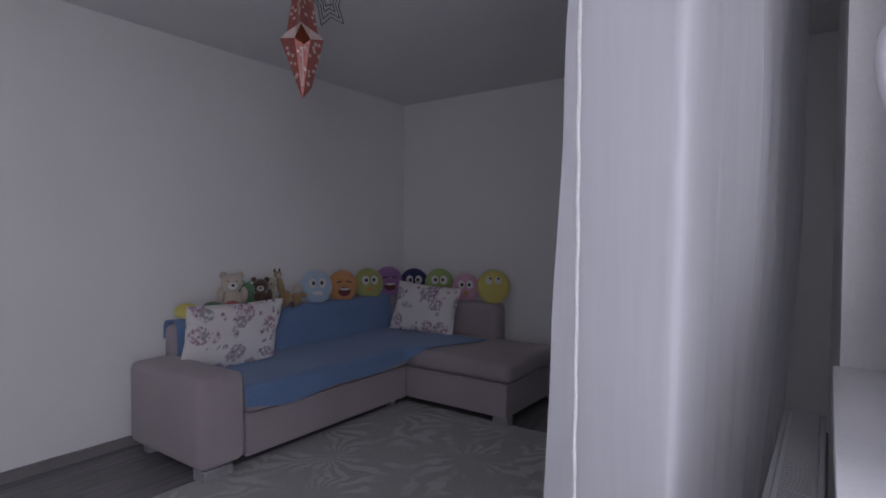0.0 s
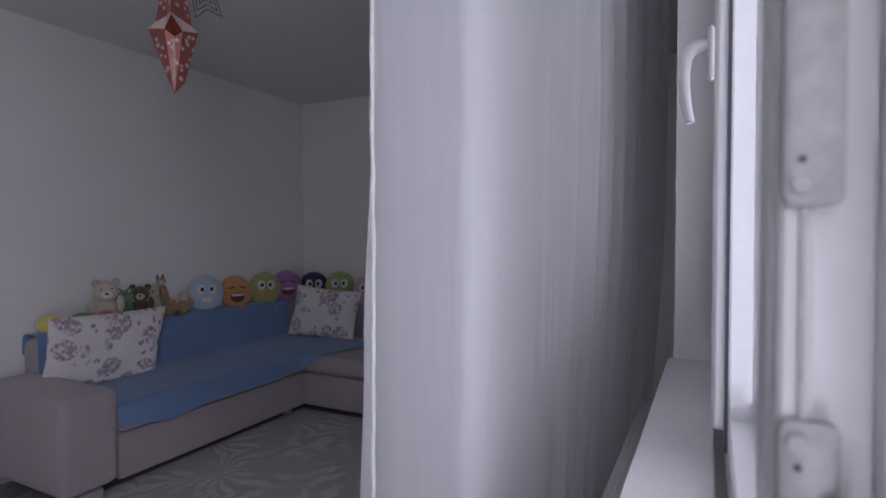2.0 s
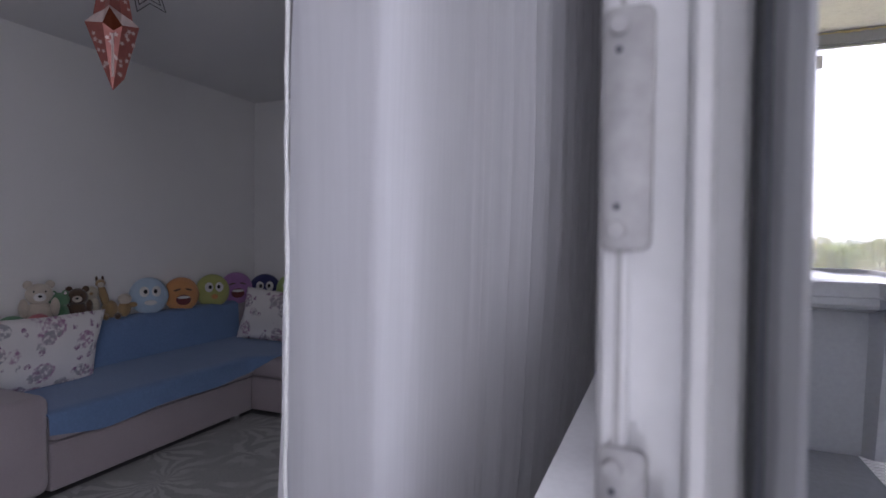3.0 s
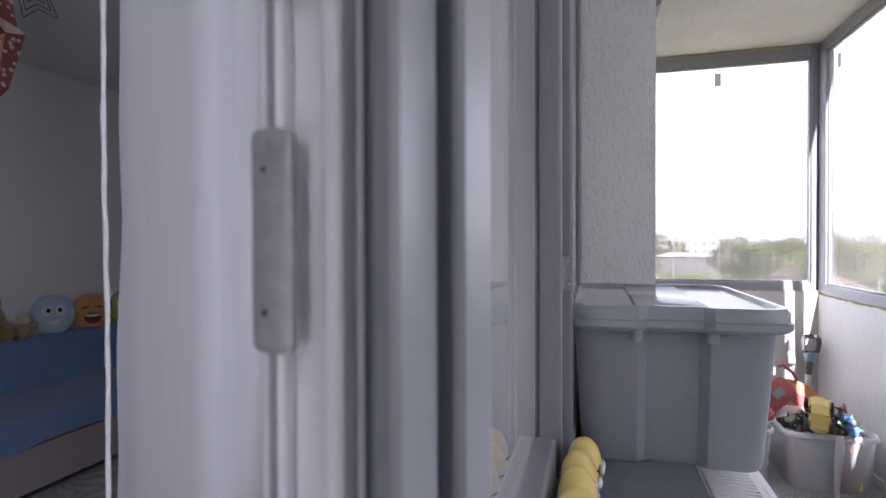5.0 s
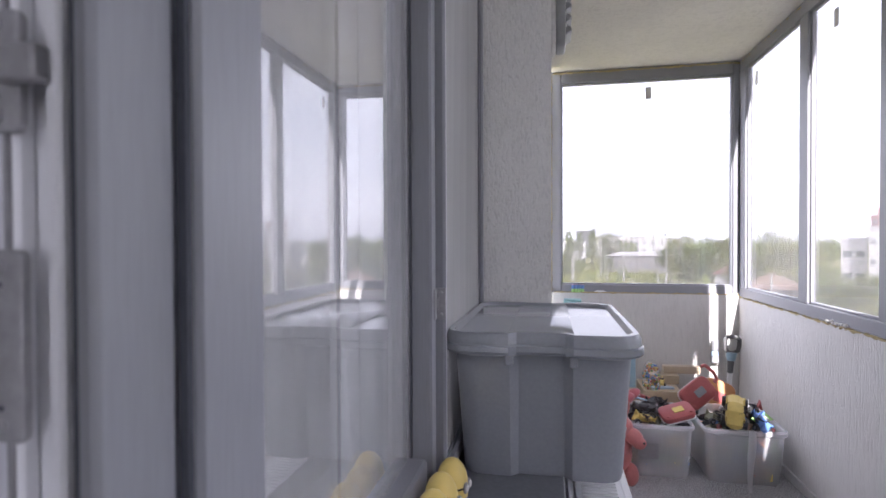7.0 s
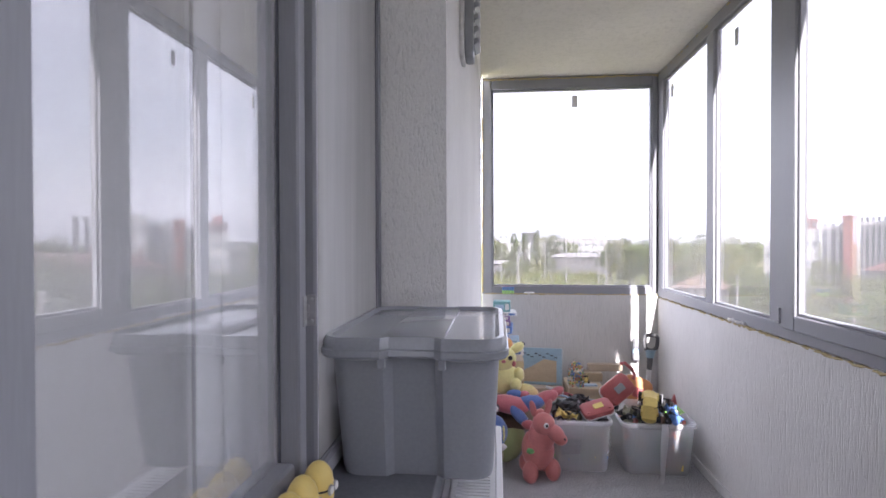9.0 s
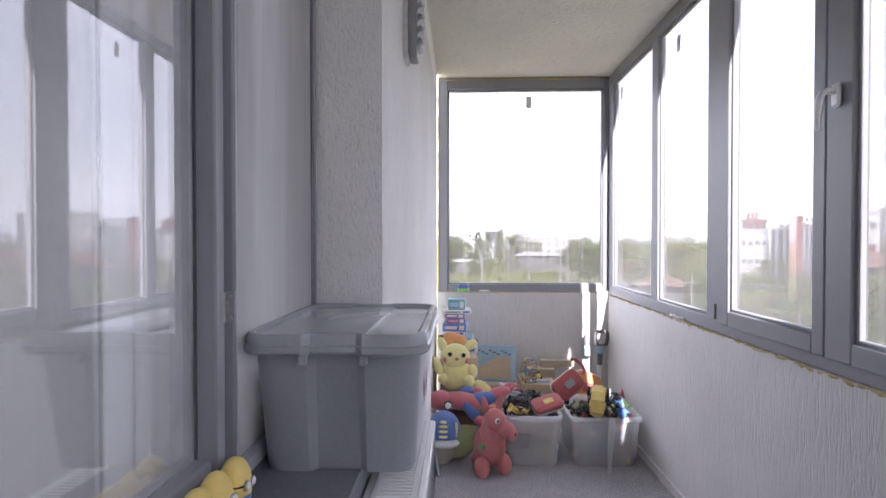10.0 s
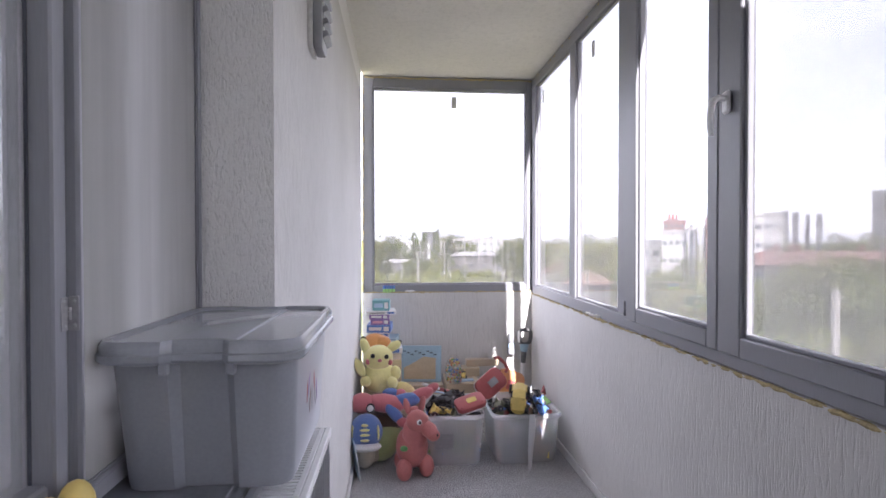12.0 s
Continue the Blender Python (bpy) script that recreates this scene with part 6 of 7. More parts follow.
solo("toy_plank", bm, "pale_blue", "flat light blue toy piece on the crate", "toy", (0.86, 4.12, 0.335))


def bead_bottle(at):
    s = thing("bead_jar", at, "clear jar full of colourful beads on a carton", "jar")
    rng = random.Random(8)
    bm = shape()
    loft(bm, [[(at[0] + r * math.cos(a * math.tau / 18), at[1] + r * math.sin(a * math.tau / 18), at[2] + z) for a in range(18)] for r, z in ((0.05, 0.0), (0.056, 0.01), (0.060, 0.09), (0.052, 0.14), (0.030, 0.18), (0.02, 0.19))])
    part("glass", bm, "glass", s, "thin clear plastic", shadow=False)
    bm = shape()
    for k in range(150):
        a, z = rng.uniform(0, math.tau), rng.uniform(0.01, 0.165)
        r = (0.052 if z < 0.11 else 0.052 - (z - 0.11) * 0.5) * math.sqrt(rng.uniform(0.3, 1))
        ball(bm, (at[0] + r * math.cos(a), at[1] + r * math.sin(a), at[2] + z), (0.007, 0.007, 0.007), rng.randrange(7), None, 6, 4)
    bd = part("beads", bm, ["red", "blue", "yellow", "green", "white", "orange", "teal"], s, "mixed bright beads")
    tagged(bd, kind="stuff")


bead_bottle((0.785, 4.10, 0.336))


colour("charcoal", (0.12, 0.12, 0.125), 0.55)


def toy_spade():
    s = thing("toy_spade", (1.30, 4.33, 0), "charcoal and blue spade with a D handle leaning in the corner", "spade")
    m = pose(1.305, 4.33, -0.035, 2, 3, 4)
    bm = shape()
    tube(bm, [(-0.040, 0, 0.605), (-0.046, 0, 0.64), (-0.044, 0, 0.680), (-0.03, 0, 0.694), (0, 0, 0.696), (0.03, 0, 0.694), (0.044, 0, 0.680), (0.046, 0, 0.64), (0.040, 0, 0.605), (0.02, 0, 0.59), (0, 0, 0.585), (-0.02, 0, 0.59), (-0.040, 0, 0.605)], 0.0145, 8, 0, m)
    part("handle", bm, "charcoal", s, "charcoal D handle")
    bm = shape()
    rod(bm, (0, 0, 0.535), (0, 0, 0.592), 0.026, 0.036, 0, 12, m)
    part("collar", bm, "cyan", s, "blue collar")
    bm = shape()
    rod(bm, (0, 0, 0.45), (0, 0, 0.54), 0.018, 0.022, 0, 12, m)
    part("grip", bm, "charcoal", s)
    bm = shape()
    rod(bm, (0, 0, 0.10), (0, 0, 0.455), 0.014, 0.016, 0, 12, m)
    part("shaft", bm, "white", s, "pale shaft")
    bm = shape()
    brick_shape(bm, -0.08, 0.08, -0.006, 0.006, 0.04, 0.16, bevel=0.004, m=m)
    part("blade", bm, "grey", s)


toy_spade()
bm = shape()
for k in range(4):
    ball(bm, (1.235 + k * 0.011, 4.385, 0.585 - abs(k - 1.5) * 0.006), (0.008, 0.014, 0.05), 0, None, 10, 8)
brick_shape(bm, 1.225, 1.28, 4.378, 4.396, 0.46, 0.54, bevel=0.006, mi=1)
brick_shape(bm, 1.228, 1.277, 4.376, 4.380, 0.515, 0.545, bevel=0.001, mi=2)
solo("work_glove", bm, ["grey", "grey", "pale_blue"], "grey work glove hung in the corner of the end wall", "glove", (1.25, 4.39, 0.46))

sill_z = ZP - 0.012
for k in range(4):
    bm = shape()
    x = 0.296 + k * 0.023
    rod(bm, (x, YE + 0.012, sill_z), (x, YE + 0.012, sill_z + 0.030), 0.0105, None, 0, 12)
    rod(bm, (x, YE + 0.012, sill_z + 0.030), (x, YE + 0.012, sill_z + 0.056), 0.0108, None, 1, 12)
    rod(bm, (x, YE + 0.012, sill_z + 0.056), (x, YE + 0.012, sill_z + 0.062), 0.006, None, 2, 10)
    solo("marker_pot", bm, ["lime", "blue", "pink"], "small lime and blue plastic tube on the window ledge", "tube", (x, YE + 0.012, sill_z), "small tubes on the ledge")
bm = shape()
for k in range(7):
    ball(bm, (0.46 + 0.010 * k, YE + 0.012, sill_z + 0.007 + 0.004 * (k % 2)), (0.012, 0.010, 0.009), 0, None, 8, 6)
solo("tissue_lump", bm, "white", "crumpled white scrap on the window ledge", "scrap", (0.48, YE + 0.012, sill_z))
bm = shape()
rng_ = random.Random(21)
for k in range(14):
    ball(bm, (XB + 0.006 + rng_.uniform(-0.006, 0.002), 3.05 + k * 0.014, ZP - 0.014 + rng_.uniform(-0.006, 0.004)), (0.008, 0.014, 0.009), 0, None, 8, 6)
solo("trim_plaster_lump", bm, "skirting_white", "white filler smeared along the frame's foot", "filler", (XB, 3.1, ZP - 0.02), kind="structure")


# ---- outdoors ----
G = -11.0
M["grass"] = material("grass", (0.17, 0.17, 0.065), 0.95, second=(0.25, 0.23, 0.12), scale=0.035, fine=0.6, wide=(0.7, 1.25), bump=0.3, depth=0.2, amount=0.9, detail=8)
M["bark"] = material("bark", (0.10, 0.075, 0.055), 0.95, scale=3, fine=20)
for n_, a_, b_ in (("leaf_a", (0.105, 0.14, 0.024), (0.065, 0.095, 0.016)), ("leaf_b", (0.14, 0.165, 0.028), (0.09, 0.115, 0.02)), ("leaf_c", (0.175, 0.18, 0.036), (0.115, 0.125, 0.024))):
    M[n_] = material(n_, a_, 0.7, second=b_, scale=0.9, fine=7, wide=(0.7, 1.3), bump=0, per_object=0.15)
M["facade_white"] = material("facade_white", (0.56, 0.56, 0.56), 0.85, second=(0.51, 0.51, 0.51), scale=0.15, fine=2, wide=(0.97, 1.03), bump=0)
M["facade_red"] = material("facade_red", (0.27, 0.115, 0.10), 0.8, scale=0.2, fine=2, bump=0)
M["facade_pale"] = material("facade_pale", (0.55, 0.54, 0.52), 0.85, scale=0.1, fine=1.2, bump=0)
# shade on the house fronts is put into this darker base
M["house_wall"] = material("house_wall", (0.24, 0.235, 0.23), 0.9, second=(0.20, 0.195, 0.19), scale=0.6, fine=5, bump=0)
M["facade_far"] = material("facade_far", (0.30, 0.30, 0.31), 0.85, scale=0.1, fine=1.2, bump=0)
M["sign_red"] = material("sign_red", (0.42, 0.07, 0.06), 0.6, scale=0.5, fine=4, bump=0)
M["facade_tower"] = material("facade_tower", (0.20, 0.20, 0.205), 0.85, scale=0.1, fine=1.2, bump=0)
M["far_window"] = material("far_window", (0.13, 0.145, 0.17), 0.15, scale=0.4, fine=3, bump=0, spec=0.6)
M["roof_red"] = material("roof_red", (0.19, 0.10, 0.085), 0.85, second=(0.15, 0.08, 0.068), scale=0.5, fine=6, wide=(0.85, 1.12), bump=0.3, depth=0.05)
M["roof_brown"] = material("roof_brown", (0.22, 0.15, 0.11), 0.85, scale=0.5, fine=6)
M["concrete"] = material("concrete", (0.38, 0.37, 0.355), 0.9, scale=2, fine=15)
M["asphalt_pale"] = material("asphalt_pale", (0.30, 0.29, 0.28), 0.9, scale=0.3, fine=3)

bm = shape()
q = 2500
bm.faces.new([bm.verts.new((x, y, G)) for x, y in ((-q, -q), (q, -q), (q, q), (-q, q))])
solo("ground", bm, "grass", "dry green open ground reaching the horizon", "ground", (0, 0, 0), kind="structure", smooth=0)


def spot(bearing, dist):
    """A place on the ground, by its bearing right of the balcony's length and its distance."""
    a = radians(bearing)
    return 0.39 + dist * math.sin(a), 0.36 + dist * math.cos(a)


def tree_mesh(seed, height, spread, leaf, base, n_limbs=9, clumps=52, per=120, size=0.16):
    """Trunk and limbs in one mesh, the crown of many small leaf sprays in another."""
    rng = random.Random(seed)
    bm = shape()
    tube(bm, [(0, 0, 0), (0.05, 0.03, height * 0.3), (-0.05, 0.04, height * 0.6), (0, 0, height * 0.88)], [height * 0.022, height * 0.017, height * 0.010, 0.02], 7)
    heads = []
    for k in range(n_limbs):
        a, z = k * 2.4 + rng.uniform(-0.4, 0.4), height * rng.uniform(base, 0.8)
        r = spread * rng.uniform(0.5, 0.95) * (1.1 - 0.5 * z / height)
        tip = Vector((r * math.cos(a), r * math.sin(a), z + height * rng.uniform(0.05, 0.18)))
        tube(bm, [(0, 0, z), tip * 0.5 + Vector((0, 0, z * 0.5)), tip], [height * 0.008, height * 0.005, 0.015], 5)
        heads.append(tip)
    trunk = finish("trunk", bm, "bark")
    verts, faces = [], []
    for k in range(clumps):
        if k < len(heads):
            c = heads[k]
        else:
            a, t = rng.uniform(0, math.tau), rng.uniform(base, 1)
            lim = spread * (math.sin(math.pi * min(1, max(0.05, (t - base * 0.7) / (1.04 - base * 0.7)))) ** 0.55)
            r = lim * math.sqrt(rng.uniform(0.05, 1))
            c = Vector((r * math.cos(a), r * math.sin(a), height * t))
        cr = spread * rng.uniform(0.16, 0.34)
        for _ in range(per):
            d = Vector((rng.gauss(0, 1), rng.gauss(0, 1), rng.gauss(0, 0.75))).normalized() * cr * rng.uniform(0.55, 1.05)
            p = c + d
            u = Vector((rng.gauss(0, 1), rng.gauss(0, 1), rng.gauss(0, 1))).normalized()
            w = u.orthogonal().normalized()
            s = size * rng.uniform(0.5, 1.2)
            i = len(verts)
            verts += [p - u * s, p + w * s * 0.5, p + u * s, p - w * s * 0.5]
            faces.append((i, i + 1, i + 2, i + 3))
    me = bpy.data.meshes.new("crown")
    me.from_pydata([tuple(v) for v in verts], [], faces)
    me.materials.append(M[leaf])
    return trunk, me


def tree(meshes, at, label, scale=1.0):
    root = thing("tree", (0, 0, 0), label, "tree", "trees of the open ground")
    for name, me in zip(("trunk", "crown"), meshes):
        ob = new(name, me)
        ob.parent = root
    root.location = (at[0], at[1], G)
    root.scale = (scale, scale, scale)
    return root


KIND = [tree_mesh(1, 11.0, 4.2, "leaf_a", 0.28), tree_mesh(2, 9.5, 4.0, "leaf_b", 0.22), tree_mesh(3, 12.5, 4.6, "leaf_c", 0.30), tree_mesh(4, 16.0, 1.7, "leaf_a", 0.10, 12, 40, 90, 0.22)]
LABEL = ["broad dark green leafy tree", "rounded mid green leafy tree", "tall pale green leafy tree", "slender upright poplar tree"]
rng_ = random.Random(31)
first = {}


def plant(k, at, scale, turn):
    if k not in first:
        first[k] = tree(KIND[k], at, LABEL[k], scale)
        first[k].rotation_euler[2] = turn
        return
    copy_thing(first[k], Matrix.Translation((at[0], at[1], G)) @ Matrix.Rotation(turn, 4, "Z") @ Matrix.Scale(scale / first[k].scale[0], 4))


# near trees below the side windows
for b_, d_, k_, s_ in ((40.5, 31, 1, 0.80), (44.5, 36, 0, 0.84), (47.5, 30, 1, 0.85), (37.5, 42, 2, 0.70), (42.5, 50, 0, 0.90), (35.0, 55, 1, 0.82), (33.0, 62, 0, 0.68), (30.5, 58, 1, 0.62), (28.0, 68, 2, 0.55), (26.0, 75, 1, 0.72),
                       (31.5, 78, 0, 0.72), (24.5, 85, 0, 0.78), (29.5, 92, 1, 0.98), (50.5, 40, 2, 0.8), (53.5, 45, 0, 0.9), (38.5, 66, 1, 0.9), (46.0, 62, 0, 0.92), (34.0, 88, 1, 0.85), (49.0, 70, 2, 0.85), (39.0, 36, 0, 0.82), (43.0, 30, 2, 0.66), (45.8, 42, 1, 1.04), (41.0, 41, 1, 1.10), (48.5, 50, 0, 0.86), (36.5, 49, 0, 0.84), (39.6, 57, 2, 0.90), (44.0, 58, 1, 1.12), (31.8, 70, 2, 0.70), (29.0, 76, 0, 0.72), (27.0, 84, 1, 0.8), (33.4, 76, 1, 0.84)):
    plant(k_, spot(b_, d_), s_, rng_.uniform(0, 6))
# trees towards the corner and along the open ground
for b_, d_, k_, s_ in ((21.5, 112, 2, 1.08), (20.2, 118, 0, 1.2), (22.8, 120, 1, 1.15), (18.2, 125, 1, 1.05), (16.8, 140, 2, 1.0), (15.2, 150, 0, 1.12), (13.4, 150, 1, 1.05), (12.4, 165, 2, 1.08), (11.6, 180, 0, 1.1), (19.0, 100, 1, 0.62), (23.5, 100, 0, 0.72),
                       (6.2, 230, 0, 1.35), (5.2, 240, 2, 1.25), (4.2, 250, 3, 1.12), (3.0, 240, 3, 1.0), (1.8, 235, 3, 1.02), (0.4, 230, 1, 1.2), (-1.0, 225, 0, 1.15), (-2.2, 215, 2, 1.05), (7.6, 250, 1, 1.2), (2.3, 250, 1, 1.25), (-0.4, 260, 2, 1.2)):
    plant(k_, spot(b_, d_), s_, rng_.uniform(0, 6))
for k in range(26):
    plant(rng_.choice((0, 1, 2)), spot(rng_.uniform(-3, 15), rng_.uniform(165, 260)), rng_.uniform(0.35, 0.7), rng_.uniform(0, 6))
for k in range(30):
    plant(rng_.choice((0, 1, 2)), spot(rng_.uniform(15, 55), rng_.uniform(230, 420)), rng_.uniform(0.9, 1.25), rng_.uniform(0, 6))

# scrub on the open ground and far woods
def scrub(name, lo, hi, near, far, n, per, r, label, seed, leaf, tall=0.6):
    rng = random.Random(seed)
    verts, faces = [], []
    for _ in range(n):
        x, y = spot(rng.uniform(lo, hi), math.sqrt(rng.uniform(near * near, far * far)))
        k = rng.uniform(0.5, 1.3) * r
        for _ in range(per):
            d = Vector((rng.gauss(0, 0.5), rng.gauss(0, 0.5), abs(rng.gauss(0, 0.45)) * tall)) * k
            p = Vector((x, y, G)) + d
            u = Vector((rng.gauss(0, 1), rng.gauss(0, 1), rng.gauss(0, 1))).normalized()
            w = u.orthogonal().normalized()
            s = 0.16 * k * rng.uniform(0.6, 1.3)
            i = len(verts)
            verts += [tuple(p - u * s), tuple(p + w * s * 0.6), tuple(p + u * s), tuple(p - w * s * 0.6)]
            faces.append((i, i + 1, i + 2, i + 3))
    me = bpy.data.meshes.new(name)
    me.from_pydata(verts, [], faces)
    me.materials.append(M[leaf])
    return tagged(new(name, me), label, "vegetation", "", "stuff")


scrub("scrub", -6, 60, 45, 280, 800, 44, 2.6, "scattered green bushes and tall weeds", 41, "leaf_c")
scrub("scrub_low", -6, 60, 60, 300, 900, 26, 3.4, "low dry yellowish weeds", 42, "leaf_b", 0.25)
scrub("far_woods", -8, 60, 380, 900, 900, 36, 11, "far line of woods on the horizon", 43, "leaf_a", 1.0)


def slab_house(name, at, turn, w, d, h, wall, label, storeys, cols, win=(1.6, 1.3), strips=False, roof=None, base=0.0, only=("front", "side")):
    """A flat-roofed or hip-roofed building with its windows set into the facades; its front looks along its own -y."""
    s = thing(name, (at[0], at[1], G), label, "building")
    m = pose(at[0], at[1], G, 0, 0, turn)
    bm = shape()
    brick_shape(bm, -w / 2, w / 2, 0, d, base, h, m=m)
    part("wall", bm, wall, s, smooth=0)
    bm = shape()
    if roof:
        rw, rd, rh = w / 2 + 0.8, d / 2 + 0.8, roof[1]
        k = max(0.0, rw - rd)
        pts = [(-rw, d / 2 - rd, h), (rw, d / 2 - rd, h), (rw, d / 2 + rd, h), (-rw, d / 2 + rd, h), (-k, d / 2, h + rh), (k, d / 2, h + rh)]
        v = [bm.verts.new(m @ Vector(p)) for p in pts]
        for f in ((0, 1, 5, 4), (1, 2, 5), (2, 3, 4, 5), (3, 0, 4), (3, 2, 1, 0)):
            bm.faces.new([v[i] for i in f])
        rf = part("roof", bm, roof[0], s, smooth=0)
        for x in (-w * 0.28, w * 0.05, w * 0.3) if w > 9 and roof[0] == "roof_red" else ():
            bm = shape()
            brick_shape(bm, x - 0.35, x + 0.35, d / 2 - 0.2, d / 2 + 0.5, h + rh * 0.4, h + rh + 0.7, bevel=0.05, m=m)
            part("chimney", bm, roof[0], rf)
    else:
        brick_shape(bm, -w / 2 - 0.2, w / 2 + 0.2, -0.2, d + 0.2, h, h + 0.7, bevel=0.05, m=m)
        part("roof", bm, wall, s, smooth=0)
    fh = (h - base) / storeys
    for face, width, n in (("front", w, cols), ("side", d, max(2, int(cols * d / w)))):
        if face not in only:
            continue
        for i in range(storeys):
            for j in range(n):
                z0 = base + fh * i + fh * 0.30
                u = -width / 2 + width * (j + 0.5) / n
                bm = shape()
                if face == "front":
                    brick_shape(bm, u - win[0] / 2, u + win[0] / 2, -0.06, 0.02, z0, z0 + win[1], m=m)
                else:
                    brick_shape(bm, -w / 2 - 0.06, -w / 2 + 0.02, d / 2 + u - win[0] / 2, d / 2 + u + win[0] / 2, z0, z0 + win[1], m=m)
                part("window", bm, "far_window", s, smooth=0)
    return s


# office buildings on the far side of the gardens
slab_house("office_building", spot(35.6, 112), -35, 6.0, 14, 16.8, "facade_white", "white office block with rows of small windows", 5, 4, (0.85, 0.9))
slab_house("office_building", spot(32.9, 116), -33, 5.4, 12, 15.0, "facade_white", "white office wing with tall dark glass strips", 1, 7, (0.42, 12.0), only=("front",))
slab_house("office_tower", spot(31.35, 114), -31, 1.8, 6, 16.1, "facade_red", "narrow red office stair tower", 6, 1, (0.7, 1.0), only=("side",))
slab_house("office_building", spot(30.2, 117), -30, 3.6, 10, 14.4, "facade_white", "white office front with narrow dark glass strips", 1, 3, (0.6, 11.2), only=("front",))
slab_house("office_building", spot(28.1, 118), -27, 4.6, 10, 14.0, "facade_white", "white office building with a red top storey", 4, 4, (0.7, 0.8), only=("front",))
slab_house("office_attic", spot(28.1, 117.6), -27, 3.9, 9, 15.8, "facade_red", "red set-back top storey of an office building", 1, 4, (0.6, 0.6), base=14.7, only=("front",))
slab_house("office_annex", spot(26.0, 122), -25, 3.8, 9, 12.0, "facade_white", "low white office annex", 3, 2, (1.2, 1.1), only=("front",))
sign = thing("roof_sign", (*spot(28.0, 117.4), G + 16.8), "small red sign on an office roof", "sign")
m_ = pose(*spot(28.0, 117.4), G + 16.8, 0, 0, -27)
for k in range(3):
    bm = shape()
    brick_shape(bm, -0.95 + k * 0.66, -0.50 + k * 0.66, -0.1, 0.1, 0, 0.95, bevel=0.05, m=m_)
    part("sign_bar", bm, "sign_red", sign)
bm = shape()
brick_shape(bm, -1.0, 0.85, 0.0, 0.1, -0.3, 0.0, m=m_)
part("sign_rail", bm, "facade_red", sign)
# high blocks far behind
for b_, d_, w_, h_, mt_ in ((37.3, 420, 3.4, 32, "facade_far"), (38.05, 430, 3.6, 31, "facade_far"), (38.95, 440, 2.6, 30, "facade_far"), (39.8, 430, 3.6, 29.5, "facade_far"), (3.6, 420, 14, 19, "facade_tower"), (7.4, 360, 36, 14, "facade_pale"), (10.4, 330, 26, 13, "facade_white"), (2.0, 300, 16, 11.5, "facade_white")):
    slab_house("apartment_block", spot(b_, d_), -b_, w_, 10, h_, mt_, "far pale apartment block above the trees" if mt_ not in ("facade_tower", "facade_far") else "far grey apartment block above the trees", max(3, int(h_ / 4)), max(2, int(w_ / 4)), (1.6, 1.4), only=("front",))
slab_house("apartment_tower", spot(44.9, 240), -44, 12.6, 14, 29.2, "facade_tower", "tall dark grey apartment tower", 11, 5, (1.5, 1.5))
# red-roofed houses among the gardens
slab_house("house", spot(42.4, 78), -36, 22, 12, 9.4, "house_wall", "long house with a red tiled hip roof and chimneys", 3, 8, (1.0, 1.3), roof=("roof_red", 1.7), only=("front",))
slab_house("house", spot(47.4, 64), -30, 12, 9, 7.6, "house_wall", "house with a low red tiled roof", 2, 5, (1.0, 1.2), roof=("roof_red", 2.2), only=("front",))
slab_house("house", spot(36.0, 84), -42, 10, 9, 8.8, "house_wall", "house with a red tiled roof beside an office", 2, 4, (1.0, 1.2), roof=("roof_red", 2.4), only=("front",))
slab_house("house", spot(19.6, 92), -30, 6.5, 7, 5.2, "house_wall", "small house with a brown pitched roof", 1, 2, (0.9, 1.1), roof=("roof_brown", 2.2), only=("front",))
slab_house("house", spot(17.0, 130), -20, 7, 7, 5.0, "facade_pale", "small far house with a red roof", 1, 2, (0.9, 1.1), roof=("roof_red", 2.4), only=("front",))
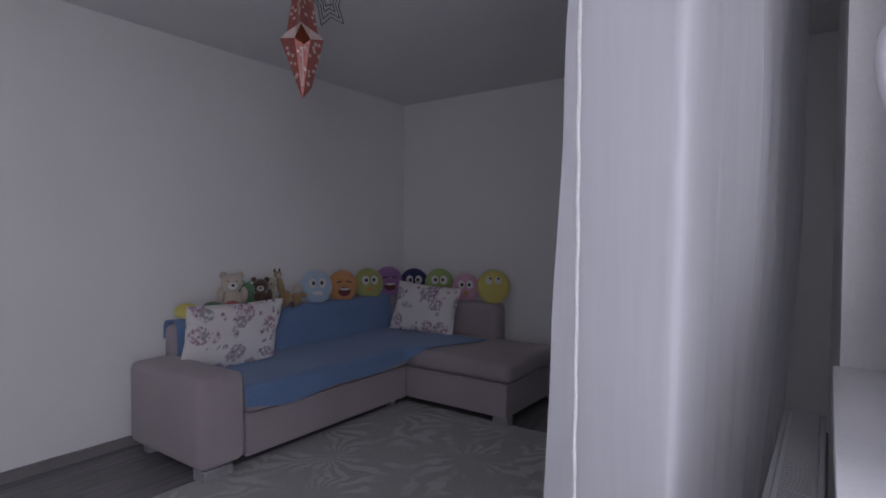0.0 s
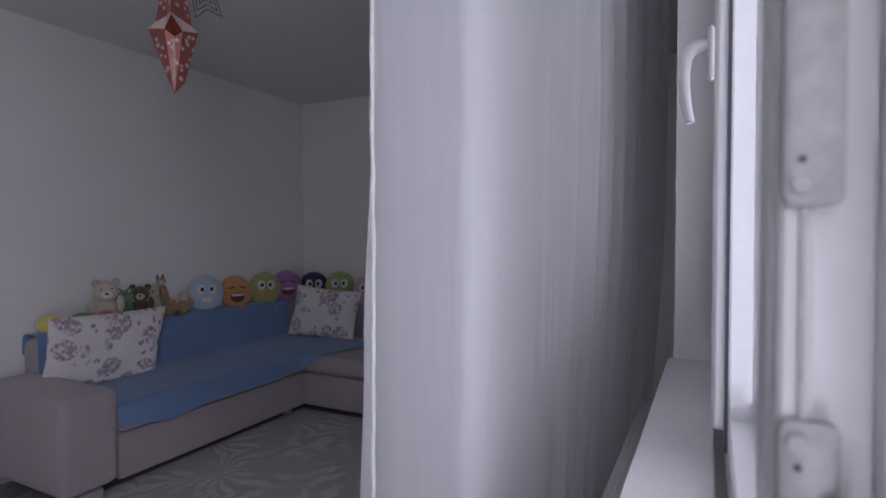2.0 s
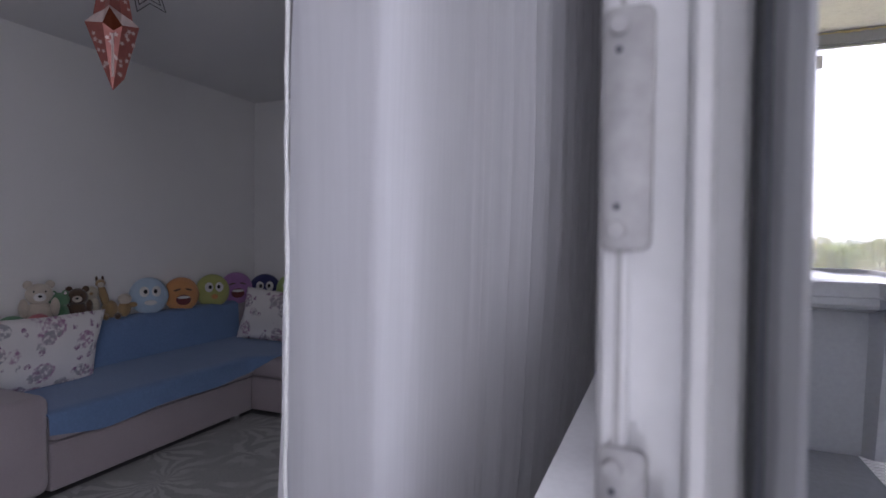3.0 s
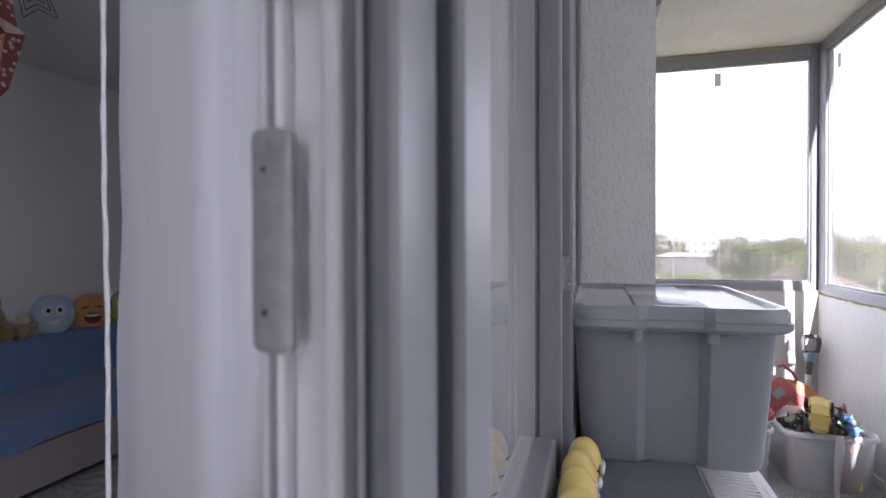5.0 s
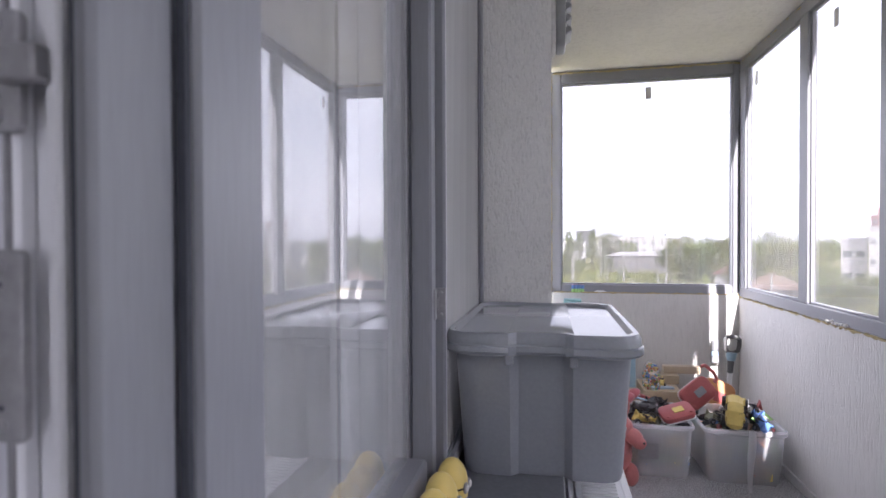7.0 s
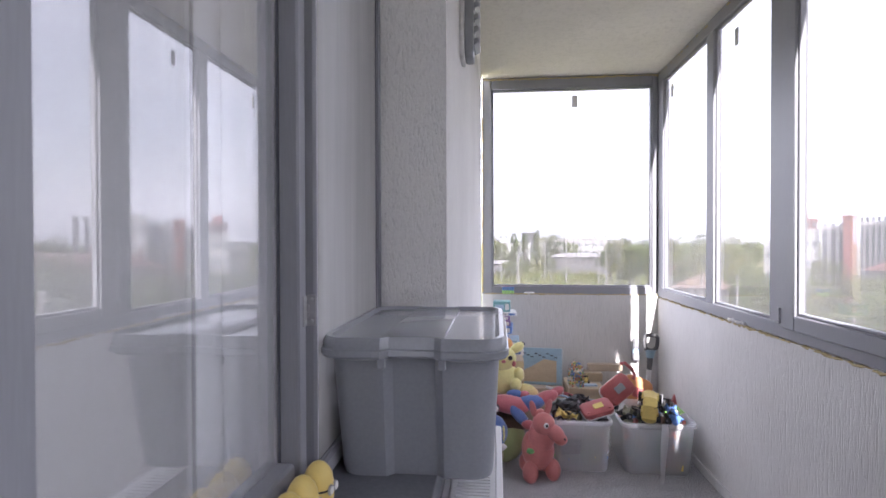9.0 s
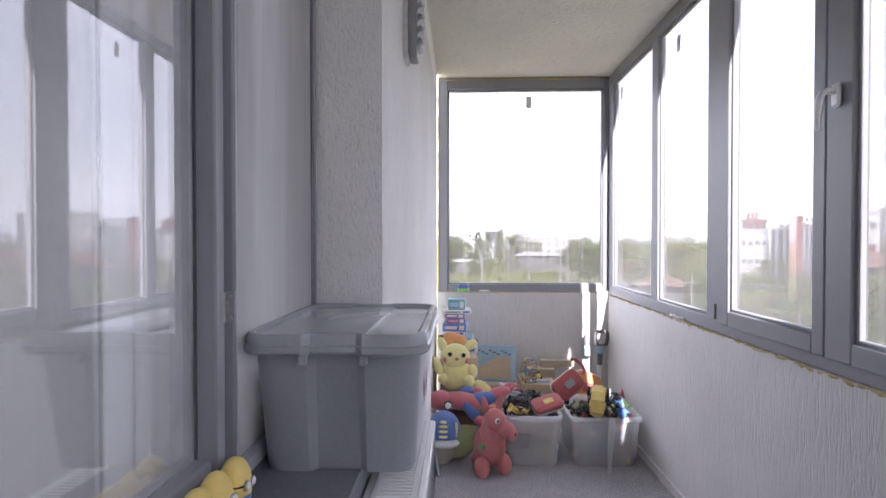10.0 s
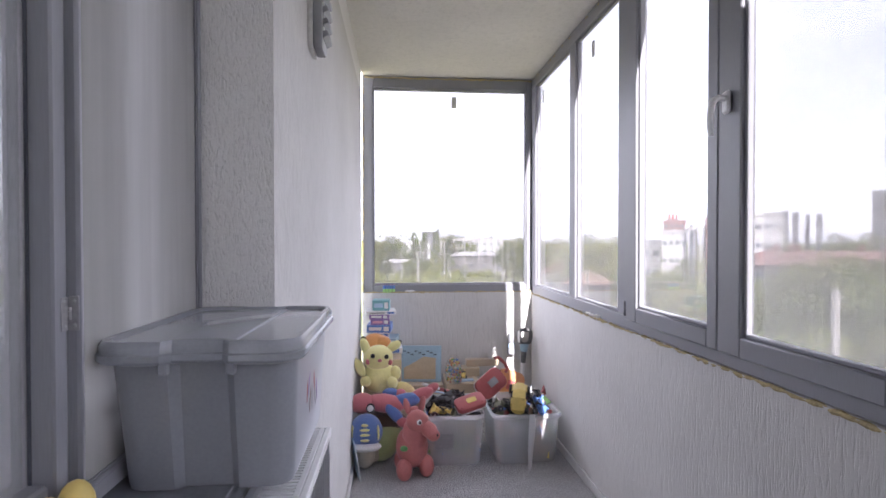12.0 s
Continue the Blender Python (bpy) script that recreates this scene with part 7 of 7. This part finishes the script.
slab_house("shed", spot(0.3, 205), -5, 15, 8, 4.2, "house_wall", "long low grey shed on the open ground", 1, 3, (1.0, 1.0), roof=("concrete", 1.2), only=("front",))
slab_house("shed", spot(8.6, 215), -10, 22, 9, 6.5, "house_wall", "grey hall beyond the open ground", 1, 4, (1.0, 1.0), roof=("concrete", 1.6), only=("front",))

pole_bm = shape()
rod(pole_bm, (0, 0, 0), (0, 0, 9.0), 0.17, 0.11, 0, 8)
rod(pole_bm, (-0.25, 0, 8.75), (0.25, 0, 8.75), 0.035, None, 0, 6)
pole = solo("utility_pole", pole_bm, "concrete", "pale concrete utility pole with a short bracket", "utility pole", group="utility poles")
places = [(41.0, 24.5, 1.17), (19.9, 62, 1.0), (22.9, 70, 0.95), (31.6, 50, 0.75)]
for k in range(17):
    places.append((rng_.uniform(-2.3, 13.2), rng_.uniform(150, 235), rng_.uniform(0.9, 1.5)))
pole.location = (*spot(41.0, 24.5), G)
pole.scale = (1.17, 1.17, 1.17)
for b_, d_, s_ in places[1:]:
    copy_thing(pole, Matrix.Translation((*spot(b_, d_), G)) @ Matrix.Rotation(rng_.uniform(0, 3), 4, "Z") @ Matrix.Scale(s_ / 1.17, 4))
bm = shape()
brick_shape(bm, -60, 60, -2.2, 2.2, 0, 0.05, m=pose(*spot(6, 205), G, 0, 0, 14))
solo("road", bm, "asphalt_pale", "pale track crossing the open ground", "road", (0, 0, 0), kind="structure", smooth=0)

# ---- laminate planks ----
rng_ = random.Random(77)
meshes_ = {}
for row in range(19):
    y = YS - rng_.uniform(0.1, 1.1)
    x0 = XW + row * 0.193
    x1 = min(x0 + 0.1915, XE)
    if x1 - x0 < 0.02:
        continue
    while y < YN:
        a, b = max(y, YS), min(y + 1.28, YN)
        if b - a > 0.03:
            key = (round(x1 - x0, 3), round(b - a, 2))
            if key not in meshes_:
                bm = shape()
                brick_shape(bm, 0, key[0], 0, key[1] - 0.0015, -0.011, 0.0, bevel=0.0015)
                meshes_[key] = finish("plank", bm, "laminate", 0)
            ob = new("plank", meshes_[key])
            ob.location = (x0, a, 0)
            ob.parent = floor_room
        y += 1.28
